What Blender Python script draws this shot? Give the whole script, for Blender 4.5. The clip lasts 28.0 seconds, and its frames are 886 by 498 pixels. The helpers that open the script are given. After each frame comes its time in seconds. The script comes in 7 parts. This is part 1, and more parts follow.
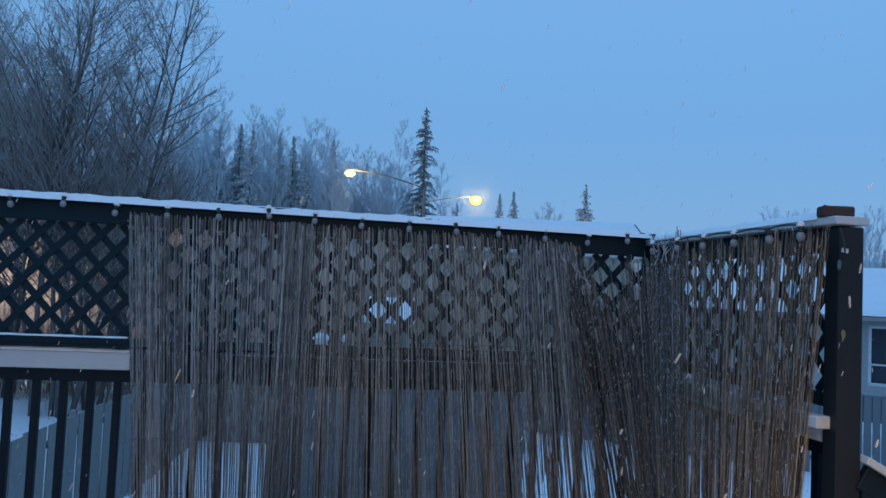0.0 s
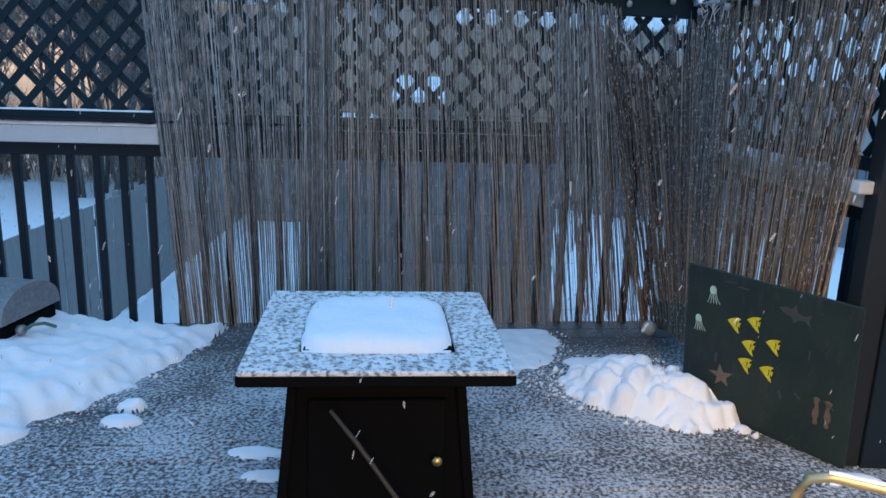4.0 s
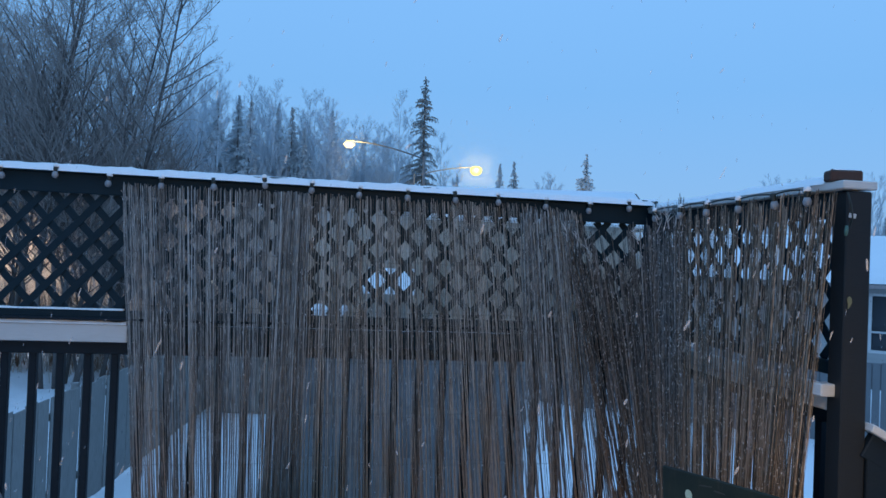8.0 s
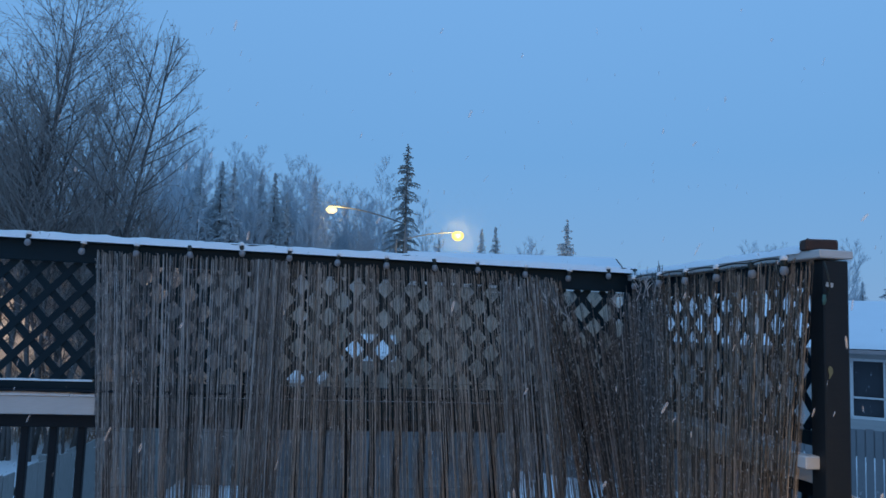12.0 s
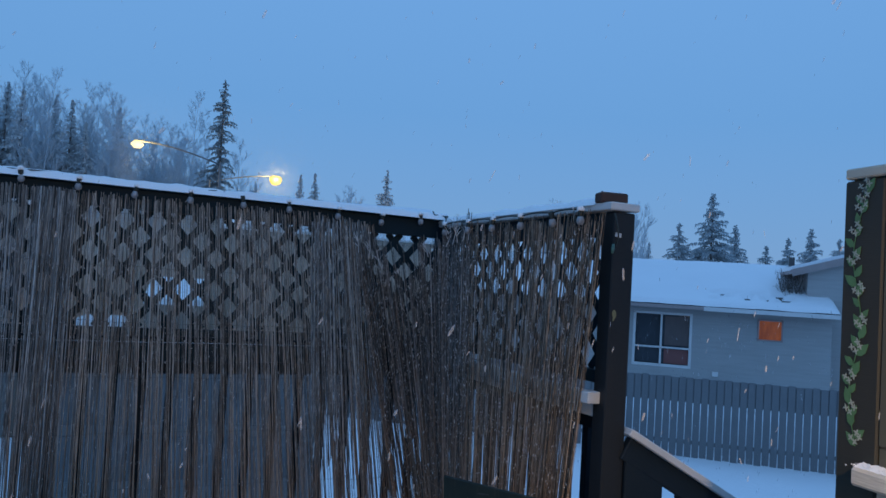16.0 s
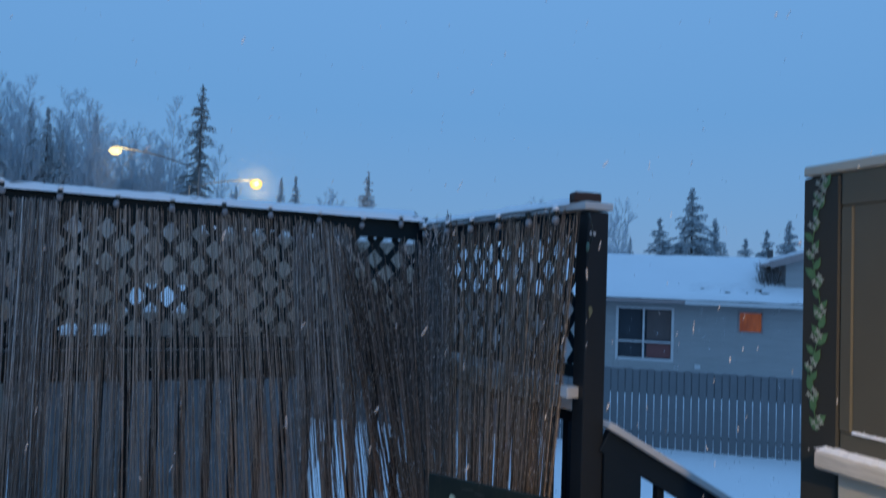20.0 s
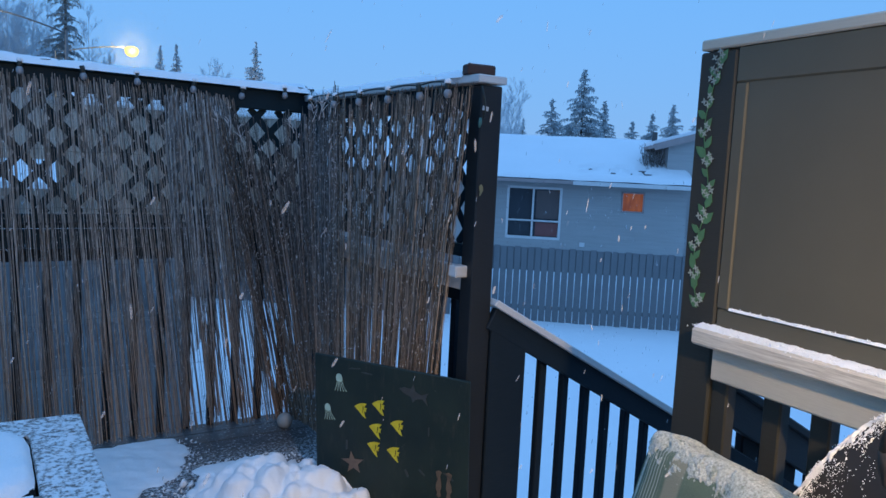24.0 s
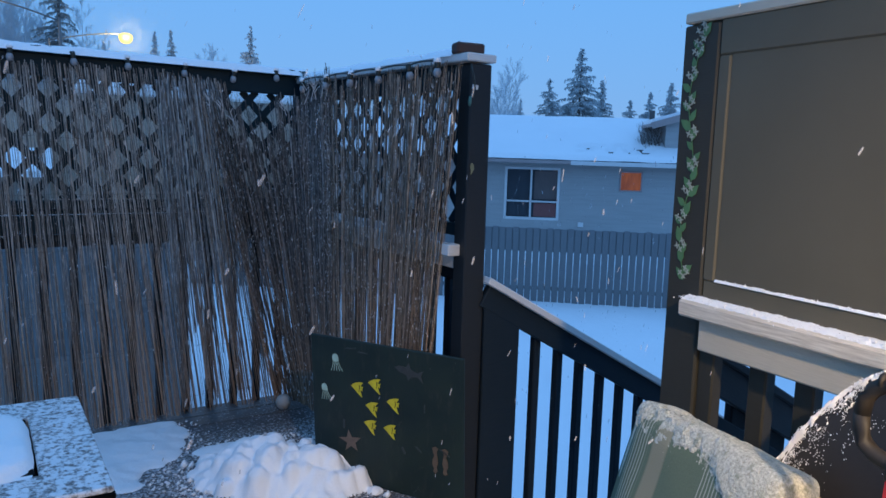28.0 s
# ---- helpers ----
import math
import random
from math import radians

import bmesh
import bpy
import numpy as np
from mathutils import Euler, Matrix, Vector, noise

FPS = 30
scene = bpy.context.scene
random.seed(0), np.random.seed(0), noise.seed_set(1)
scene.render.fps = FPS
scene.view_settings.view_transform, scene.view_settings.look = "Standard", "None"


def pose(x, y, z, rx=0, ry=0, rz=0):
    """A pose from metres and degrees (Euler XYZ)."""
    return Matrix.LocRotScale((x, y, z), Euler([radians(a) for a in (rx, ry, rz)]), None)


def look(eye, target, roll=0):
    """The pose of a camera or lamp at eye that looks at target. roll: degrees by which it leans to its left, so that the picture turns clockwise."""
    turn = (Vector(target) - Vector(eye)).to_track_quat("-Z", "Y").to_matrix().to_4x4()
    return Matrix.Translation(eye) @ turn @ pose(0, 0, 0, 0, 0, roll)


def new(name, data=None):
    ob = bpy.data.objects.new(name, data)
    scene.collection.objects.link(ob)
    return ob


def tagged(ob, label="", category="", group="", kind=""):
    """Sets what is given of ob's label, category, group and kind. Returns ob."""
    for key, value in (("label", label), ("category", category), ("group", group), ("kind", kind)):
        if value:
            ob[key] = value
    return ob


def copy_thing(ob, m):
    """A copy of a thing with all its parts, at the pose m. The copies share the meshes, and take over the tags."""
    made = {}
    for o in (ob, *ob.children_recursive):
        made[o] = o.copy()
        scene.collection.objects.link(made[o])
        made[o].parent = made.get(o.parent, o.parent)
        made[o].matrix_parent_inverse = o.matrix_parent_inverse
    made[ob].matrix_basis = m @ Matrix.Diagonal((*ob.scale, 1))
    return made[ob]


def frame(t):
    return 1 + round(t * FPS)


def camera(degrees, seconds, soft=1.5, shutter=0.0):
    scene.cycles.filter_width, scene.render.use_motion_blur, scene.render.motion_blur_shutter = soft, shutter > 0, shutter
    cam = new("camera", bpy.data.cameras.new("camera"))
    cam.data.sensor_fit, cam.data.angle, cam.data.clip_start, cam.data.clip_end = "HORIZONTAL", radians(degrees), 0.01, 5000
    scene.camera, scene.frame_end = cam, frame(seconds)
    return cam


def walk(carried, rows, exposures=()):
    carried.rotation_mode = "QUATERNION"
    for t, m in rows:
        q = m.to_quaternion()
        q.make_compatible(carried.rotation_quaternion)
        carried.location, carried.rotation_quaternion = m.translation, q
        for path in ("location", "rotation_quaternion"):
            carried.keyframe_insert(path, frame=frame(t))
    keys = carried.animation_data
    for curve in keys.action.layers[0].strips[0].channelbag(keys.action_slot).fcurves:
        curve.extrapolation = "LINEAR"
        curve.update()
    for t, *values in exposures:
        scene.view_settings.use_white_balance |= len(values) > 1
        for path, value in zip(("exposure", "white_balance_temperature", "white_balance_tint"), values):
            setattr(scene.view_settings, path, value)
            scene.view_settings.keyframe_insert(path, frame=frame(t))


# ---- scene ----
cam = camera(60.9, 28.0, shutter=0.5)
PATH = [
    (0, (0.731, 0.403, 1.462), (0.829, 2.398, 1.569), 2.6),
    (1, (0.68, 0.402, 1.411), (0.767, 2.397, 1.503), 2.5),
    (1.5, (0.74, 0.447, 1.424), (0.745, 2.443, 1.303), 2.6),
    (2, (0.727, 0.471, 1.403), (0.715, 2.441, 1.06), 2.2),
    (2.5, (0.733, 0.477, 1.387), (0.729, 2.419, 0.909), 2.1),
    (4.5, (0.746, 0.486, 1.408), (0.813, 2.435, 0.961), 2.3),
    (5, (0.743, 0.482, 1.416), (0.86, 2.456, 1.118), 2.9),
    (5.5, (0.744, 0.473, 1.427), (0.898, 2.456, 1.223), 2.9),
    (6, (0.74, 0.457, 1.44), (0.862, 2.45, 1.332), 2.3),
    (6.5, (0.738, 0.451, 1.447), (0.817, 2.449, 1.418), 1.8),
    (7, (0.745, 0.456, 1.451), (0.833, 2.454, 1.459), 1.8),
    (7.5, (0.747, 0.454, 1.456), (0.858, 2.451, 1.475), 2.1),
    (8, (0.741, 0.459, 1.455), (0.841, 2.457, 1.485), 2.2),
    (8.5, (0.734, 0.46, 1.457), (0.81, 2.457, 1.516), 2.4),
    (9, (0.728, 0.466, 1.465), (0.748, 2.463, 1.572), 2.0),
    (9.5, (0.736, 0.483, 1.468), (0.686, 2.477, 1.613), 1.5),
    (10, (0.733, 0.475, 1.473), (0.692, 2.468, 1.63), 2.0),
    (10.5, (0.753, 0.491, 1.477), (0.785, 2.484, 1.636), 2.2),
    (11, (0.76, 0.492, 1.484), (0.849, 2.482, 1.665), 2.3),
    (11.5, (0.755, 0.489, 1.478), (0.858, 2.476, 1.689), 2.2),
    (12, (0.758, 0.486, 1.473), (0.898, 2.47, 1.676), 2.1),
    (12.5, (0.764, 0.486, 1.472), (0.976, 2.465, 1.663), 2.4),
    (13, (0.769, 0.488, 1.471), (1.103, 2.451, 1.661), 3.2),
    (13.5, (0.775, 0.487, 1.469), (1.256, 2.419, 1.653), 3.4),
    (15.5, (0.79, 0.505, 1.449), (1.407, 2.403, 1.57), 3.4),
    (16, (0.797, 0.521, 1.442), (1.413, 2.421, 1.534), 3.5),
    (16.5, (0.811, 0.531, 1.439), (1.424, 2.434, 1.486), 3.1),
    (17, (0.808, 0.516, 1.441), (1.427, 2.418, 1.464), 3.0),
    (17.5, (0.806, 0.511, 1.447), (1.422, 2.413, 1.474), 3.0),
    (18, (0.807, 0.5, 1.458), (1.403, 2.408, 1.502), 2.7),
    (18.5, (0.8, 0.467, 1.469), (1.394, 2.374, 1.582), 2.5),
    (19, (0.794, 0.453, 1.48), (1.407, 2.345, 1.696), 2.4),
    (19.5, (0.792, 0.447, 1.478), (1.439, 2.325, 1.712), 2.3),
    (20, (0.789, 0.454, 1.447), (1.448, 2.34, 1.541), 2.1),
    (20.5, (0.81, 0.476, 1.416), (1.426, 2.372, 1.255), 1.7),
    (21, (0.816, 0.488, 1.384), (1.364, 2.378, 1.028), 1.8),
    (21.5, (0.82, 0.512, 1.368), (1.32, 2.398, 0.929), 1.5),
    (22, (0.879, 0.545, 1.409), (1.567, 2.379, 1.006), 1.8),
    (22.5, (0.884, 0.566, 1.437), (1.773, 2.328, 1.115), 2.3),
    (24.5, (0.854, 0.555, 1.439), (1.776, 2.318, 1.24), 2.7),
    (25, (0.862, 0.55, 1.44), (1.777, 2.319, 1.253), 2.6),
    (25.5, (0.859, 0.548, 1.441), (1.757, 2.326, 1.255), 2.7),
    (26, (0.859, 0.542, 1.442), (1.746, 2.325, 1.254), 2.3),
    (26.5, (0.857, 0.535, 1.444), (1.752, 2.314, 1.259), 2.0),
    (27, (0.849, 0.521, 1.438), (1.746, 2.298, 1.243), 2.0),
    (27.5, (0.86, 0.515, 1.438), (1.767, 2.283, 1.21), 2.0),
    (28, (0.875, 0.529, 1.427), (1.798, 2.284, 1.168), 1.8),
]
EXPOSURES = [(0, 0.03, 6600, 10), (1, 0, 6600, 10), (1.6, 0.42, 6800, 10), (2.2, 0.75, 7000, 10), (4.6, 0.75, 7200, 10), (5, 0.68, 7150, 10), (5.6, 0.56, 6900, 10), (6.5, 0.35, 6650, 10), (8, 0.32, 6650, 10), (10.5, 0.17, 6600, 10), (12, -0.04, 6550, 10), (16, -0.17, 6350, 12), (18, -0.08, 6400, 12), (19.5, -0.24, 6450, 11), (20.3, -0.06, 6350, 10), (20.8, 0.38, 6350, 10), (21, 0.5, 6600, 10), (21.5, 0.68, 6900, 10), (22.2, 0.5, 6500, 10), (24.5, 0.23, 6000, 10), (26, 0.14, 5900, 10), (28, 0.16, 5900, 10)]
walk(cam, [(t, look(eye, target, roll)) for t, eye, target, roll in PATH], EXPOSURES)

# ---- sky and light: blue dusk under falling snow, warm porch light and added fill from behind ----
world = bpy.data.worlds.new("dusk_sky")
scene.world = world
world.use_nodes = True
wn, wl = world.node_tree.nodes, world.node_tree.links
wn.clear()
w_out = wn.new("ShaderNodeOutputWorld")
w_bg = wn.new("ShaderNodeBackground")
w_mix = wn.new("ShaderNodeMix")
w_mix.data_type = "RGBA"
w_sky = wn.new("ShaderNodeTexSky")
w_sky.sky_type, w_sky.sun_disc = "NISHITA", False
w_sky.sun_elevation, w_sky.sun_rotation = radians(2.0), radians(200)
w_sky.air_density, w_sky.dust_density, w_sky.ozone_density = 1.0, 0.5, 4.0
w_tex = wn.new("ShaderNodeTexCoord")
w_sep = wn.new("ShaderNodeSeparateXYZ")
w_ramp = wn.new("ShaderNodeValToRGB")
w_ramp.color_ramp.elements[0].position, w_ramp.color_ramp.elements[0].color = 0.0, (0.21, 0.395, 0.685, 1)
w_ramp.color_ramp.elements[1].position, w_ramp.color_ramp.elements[1].color = 1.0, (0.235, 0.52, 1.00, 1)
e = w_ramp.color_ramp.elements.new(0.22)
e.color = (0.162, 0.385, 0.73, 1)
wl.new(w_tex.outputs["Generated"], w_sep.inputs[0])
wl.new(w_sep.outputs["Z"], w_ramp.inputs[0])
w_mix.inputs[0].default_value = 0.03
wl.new(w_ramp.outputs[0], w_mix.inputs[6])
wl.new(w_sky.outputs[0], w_mix.inputs[7])
wl.new(w_mix.outputs[2], w_bg.inputs["Color"])
w_bg.inputs["Strength"].default_value = 1.0
wl.new(w_bg.outputs[0], w_out.inputs[0])


# the porch floodlight over the patio door at the back of the deck, turned towards the stairs
porch_data = bpy.data.lights.new("porch_light", "SPOT")
porch_data.energy, porch_data.color, porch_data.shadow_soft_size = 340.0, (1.0, 0.70, 0.40), 0.07
porch_data.spot_size, porch_data.spot_blend = radians(50), 1.0
new("porch_light", porch_data).matrix_world = look((1.2, -0.60, 2.60), (2.22, 1.6, 0.6))
# warm fill lamp added behind the camera, placed at an unseen patio door
fill_data = bpy.data.lights.new("door_fill", "AREA")
fill_data.shape, fill_data.size, fill_data.size_y = "RECTANGLE", 1.8, 1.9
fill_data.energy, fill_data.color = 40.0, (1.0, 0.70, 0.42)
new("door_fill", fill_data).matrix_world = look((1.588, -1.460, 1.05), (1.14, 3.017, 0.9))

# ---- materials ----
MATS = {}


def rgb(c):
    return (*c, 1.0)


class Nodes:
    """A short way to write node materials."""

    def __init__(self, name):
        self.mat = bpy.data.materials.new(name)
        self.mat.use_nodes = True
        self.n, self.l = self.mat.node_tree.nodes, self.mat.node_tree.links
        self.bsdf = self.n["Principled BSDF"]
        MATS[name] = self.mat

    def add(self, kind):
        return self.n.new(kind)

    def coords(self, scale=(1, 1, 1), space="Object"):
        tex, mapping = self.add("ShaderNodeTexCoord"), self.add("ShaderNodeMapping")
        mapping.inputs["Scale"].default_value = scale
        self.l.new(tex.outputs[space], mapping.inputs[0])
        return mapping.outputs[0]

    def world(self, scale=(1, 1, 1)):
        geo, mapping = self.add("ShaderNodeNewGeometry"), self.add("ShaderNodeMapping")
        mapping.inputs["Scale"].default_value = scale
        self.l.new(geo.outputs["Position"], mapping.inputs[0])
        return mapping.outputs[0]

    def noise(self, vec, scale, detail=4.0, rough=0.55, distort=0.0):
        node = self.add("ShaderNodeTexNoise")
        node.inputs["Scale"].default_value, node.inputs["Detail"].default_value = scale, detail
        node.inputs["Roughness"].default_value, node.inputs["Distortion"].default_value = rough, distort
        self.l.new(vec, node.inputs["Vector"])
        return node.outputs["Fac"]

    def ramp(self, fac, stops):
        node = self.add("ShaderNodeValToRGB")
        els = node.color_ramp.elements
        while len(els) < len(stops):
            els.new(0.5)
        for el, (p, c) in zip(els, stops):
            el.position, el.color = p, rgb(c) if not isinstance(c, float) else (c, c, c, 1)
        self.l.new(fac, node.inputs[0])
        return node.outputs[0]

    def mix(self, fac, a, b, blend="MIX"):
        node = self.add("ShaderNodeMix")
        node.data_type, node.blend_type = "RGBA", blend
        for sock, v in ((node.inputs[0], fac), (node.inputs[6], a), (node.inputs[7], b)):
            if isinstance(v, (int, float)):
                sock.default_value = v
            elif isinstance(v, tuple):
                sock.default_value = rgb(v)
            else:
                self.l.new(v, sock)
        return node.outputs[2]

    def maths(self, op, a, b=0.0):
        node = self.add("ShaderNodeMath")
        node.operation = op
        for sock, v in zip(node.inputs, (a, b)):
            if isinstance(v, (int, float)):
                sock.default_value = v
            else:
                self.l.new(v, sock)
        return node.outputs[0]

    def random(self):
        return self.add("ShaderNodeObjectInfo").outputs["Random"]

    def island(self):
        return self.add("ShaderNodeNewGeometry").outputs["Random Per Island"]

    def up(self):
        """How far the surface faces up, 0 to 1."""
        sep = self.add("ShaderNodeSeparateXYZ")
        self.l.new(self.add("ShaderNodeNewGeometry").outputs["Normal"], sep.inputs[0])
        return sep.outputs["Z"]

    def bump(self, height, strength=0.4, distance=0.004):
        node = self.add("ShaderNodeBump")
        node.inputs["Strength"].default_value, node.inputs["Distance"].default_value = strength, distance
        self.l.new(height, node.inputs["Height"])
        self.l.new(node.outputs[0], self.bsdf.inputs["Normal"])

    def done(self, colour, rough=0.7, metal=0.0, spec=0.5):
        for key, v in (("Base Color", colour), ("Roughness", rough), ("Metallic", metal), ("Specular IOR Level", spec)):
            sock = self.bsdf.inputs[key]
            if isinstance(v, (int, float)):
                sock.default_value = v
            elif isinstance(v, tuple):
                sock.default_value = rgb(v)
            else:
                self.l.new(v, sock)
        return self.mat


def painted(name, colour, wear, amount=0.25, rough=0.6, grain=(3, 3, 40), snow=0.0, spec=0.3):
    """Painted wood with worn grain; snow: how much fine snow clings to it."""
    m = Nodes(name)
    v = m.coords(grain)
    fine = m.noise(v, 8.0, 6.0)
    broad = m.noise(m.world(), 3.0, 3.0)
    base = m.mix(m.ramp(fine, [(0.35, 0.0), (0.75, amount)]), colour, wear)
    base = m.mix(m.ramp(broad, [(0.3, 0.0), (0.8, 0.5)]), base, tuple(c * 0.7 for c in colour))
    if snow:
        spots = m.noise(m.world(), 55.0, 2.0, 0.7)
        base = m.mix(m.ramp(spots, [(0.66 - snow * 0.2, 0.0), (0.70 - snow * 0.2, 1.0)]), base, (0.8, 0.82, 0.85))
    m.bump(fine, 0.3, 0.002)
    return m.done(base, rough, 0.0, spec)


painted("dark_paint", (0.008, 0.016, 0.024), (0.026, 0.031, 0.036), 0.35, 0.6, spec=0.2)
painted("post_paint", (0.014, 0.017, 0.020), (0.035, 0.034, 0.034), 0.3, 0.55)
painted("panel_paint", (0.110, 0.098, 0.068), (0.135, 0.122, 0.086), 0.15, 0.55, (2, 2, 2))
# darker panel brown: the end post's paint, and shade under the ledge
painted("post_shade_brown", (0.038, 0.036, 0.028), (0.06, 0.055, 0.042), 0.25, 0.55)
painted("white_paint", (0.60, 0.61, 0.61), (0.44, 0.43, 0.41), 0.35, 0.6)
painted("cream_paint", (0.52, 0.48, 0.39), (0.38, 0.34, 0.27), 0.35, 0.65)
painted("lattice_paint", (0.006, 0.023, 0.035), (0.019, 0.034, 0.045), 0.3, 0.6, spec=0.18)
m = Nodes("board_paint")
wear, scuff, broad = m.noise(m.coords((6, 1.5, 6)), 7.0, 6.0, 0.65), m.noise(m.coords(), 22.0, 5.0, 0.7, 0.6), m.noise(m.coords(), 4.0, 3.0)
col = m.mix(m.ramp(broad, [(0.35, 0.0), (0.7, 1.0)]), (0.011, 0.022, 0.022), (0.020, 0.034, 0.028))
col = m.mix(m.ramp(wear, [(0.55, 0.0), (0.75, 0.5)]), col, (0.055, 0.052, 0.045))
col = m.mix(m.ramp(scuff, [(0.66, 0.0), (0.72, 0.7)]), col, (0.10, 0.10, 0.095))
m.bump(m.maths("ADD", wear, scuff), 0.35, 0.002)
m.done(col, 0.5, 0.0, 0.3)
painted("grey_boards", (0.29, 0.285, 0.275), (0.12, 0.115, 0.11), 0.6, 0.85, (8, 8, 1))
painted("fence_boards", (0.21, 0.215, 0.225), (0.12, 0.12, 0.125), 0.6, 0.85, (3, 3, 50))
painted("cottage_boards", (0.50, 0.41, 0.33), (0.34, 0.27, 0.21), 0.5, 0.85, (30, 3, 3))
painted("shed_boards", (0.34, 0.28, 0.23), (0.20, 0.17, 0.14), 0.5, 0.85, (3, 3, 40))
painted("bare_wood", (0.74, 0.68, 0.57), (0.30, 0.24, 0.17), 0.8, 0.75, (2, 40, 40))
painted("trailer_paint", (0.118, 0.116, 0.116), (0.27, 0.272, 0.28), 0.8, 0.7, (0.5, 0.5, 0.25))
painted("trailer_brown", (0.21, 0.20, 0.195), (0.09, 0.075, 0.065), 0.5, 0.8, (8, 8, 1))
painted("black_metal", (0.002, 0.002, 0.0025), (0.006, 0.006, 0.006), 0.2, 0.8, (6, 6, 6), spec=0.1)

m = Nodes("snow")
v = m.world()
big, fine = m.noise(v, 14.0, 4.0), m.noise(v, 120.0, 3.0, 0.7)
m.bump(m.maths("ADD", big, m.maths("MULTIPLY", fine, 0.35)), 0.6, 0.012)
m.done(m.mix(fine, (0.83, 0.84, 0.86), (0.90, 0.91, 0.92)), 0.65, 0.0, 0.35)
m.bsdf.inputs["Subsurface Weight"].default_value = 0.0

m = Nodes("snow_field")
v = m.world()
big, fine = m.noise(v, 0.5, 5.0), m.noise(v, 9.0, 4.0)
m.bump(m.maths("ADD", big, m.maths("MULTIPLY", fine, 0.2)), 0.5, 0.12)
m.done(m.mix(big, (0.78, 0.80, 0.83), (0.88, 0.89, 0.91)), 0.7, 0.0, 0.3)

# snow-salted wood: grains of snow over grey-brown boards
m = Nodes("salted_deck")
v = m.world()
grain = m.noise(v, 66.0, 6.0, 0.62, 0.15)
patch = m.noise(v, 2.2, 4.0)
wood = m.mix(m.noise(m.coords((2, 40, 2)), 6.0, 6.0), (0.055, 0.052, 0.050), (0.105, 0.098, 0.093))
wood = m.mix(m.random(), wood, (0.05, 0.05, 0.055))
lift = m.maths("ADD", grain, m.maths("MULTIPLY", m.maths("SUBTRACT", patch, 0.5), 0.34))
# less snow drifts in under the reeds
sep = m.add("ShaderNodeSeparateXYZ")
m.l.new(v, sep.inputs[0])
lee = m.maths("SUBTRACT", m.maths("SUBTRACT", sep.outputs["Y"], m.maths("MULTIPLY", sep.outputs["X"], 0.1)), 3.87)
lee = m.maths("ADD", lee, m.maths("MULTIPLY", m.maths("SUBTRACT", patch, 0.5), 0.9))
lift = m.maths("SUBTRACT", lift, m.ramp(lee, [(0.0, 0.0), (0.30, 0.135)]))
mask = m.ramp(lift, [(0.43, 0.03), (0.50, 0.5), (0.58, 1.0)])
m.bump(mask, 0.7, 0.006)
m.done(m.mix(mask, wood, (0.62, 0.64, 0.67)), m.mix(mask, (0.5,) * 3, (0.75,) * 3), 0.0, 0.3)

# pebbly grey tabletop with snow grains
m = Nodes("salted_stone")
v = m.world()
grain = m.noise(v, 66.0, 6.0, 0.62, 0.15)
mask = m.ramp(grain, [(0.38, 0.05), (0.45, 0.5), (0.52, 1.0)])
m.bump(mask, 0.7, 0.005)
stone = m.mix(m.noise(v, 160.0, 2.0), (0.07, 0.065, 0.06), (0.26, 0.24, 0.22))
m.done(m.mix(mask, stone, (0.80, 0.80, 0.81)), 0.7, 0.0, 0.3)

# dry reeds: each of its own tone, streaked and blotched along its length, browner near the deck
for nm, a, b in (("reed", (0.42, 0.395, 0.36), (0.205, 0.188, 0.168)), ("reed_grey", (0.40, 0.425, 0.43), (0.185, 0.192, 0.192)), ("reed_dark", (0.215, 0.20, 0.188), (0.070, 0.065, 0.060)), ("reed_brown", (0.33, 0.270, 0.215), (0.120, 0.094, 0.070))):
    m = Nodes(nm)
    r = m.island()
    v = m.world((150, 150, 11))
    pale, dark = m.noise(v, 1.5, 3.0), m.noise(m.world((170, 170, 7)), 1.3, 3.0)
    col = m.ramp(r, [(0.0, tuple(x * 1.35 for x in a)), (0.30, tuple(x * 0.85 for x in a)), (0.62, b), (1.0, tuple(x * 0.65 for x in b))])
    col = m.mix(m.ramp(dark, [(0.50, 0.0), (0.62, 0.85)]), col, tuple(x * 0.32 for x in b))
    col = m.mix(m.ramp(pale, [(0.56, 0.0), (0.66, 0.85)]), col, tuple(x * 1.5 for x in a))
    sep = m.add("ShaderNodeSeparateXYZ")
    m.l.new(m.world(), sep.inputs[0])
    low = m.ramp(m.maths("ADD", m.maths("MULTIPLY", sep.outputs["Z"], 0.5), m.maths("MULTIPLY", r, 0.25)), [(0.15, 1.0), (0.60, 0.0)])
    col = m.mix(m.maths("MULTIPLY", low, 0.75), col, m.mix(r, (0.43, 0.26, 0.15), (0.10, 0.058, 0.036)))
    m.done(col, 0.55, 0.0, 0.4)

m = Nodes("husk")
m.done(m.mix(m.island(), (0.24, 0.23, 0.22), (0.80, 0.79, 0.78)), 0.6)
m = Nodes("wire")
m.done((0.10, 0.09, 0.08), 0.45, 0.7)
m = Nodes("cable")
m.done((0.012, 0.02, 0.018), 0.5)
m = Nodes("bulb_glass")
m.bump(m.noise(m.world(), 90.0, 2.0), 0.3, 0.002)
m.done(m.mix(m.noise(m.world(), 40.0), (0.16, 0.18, 0.20), (0.34, 0.36, 0.39)), 0.3, 0.0, 0.5)

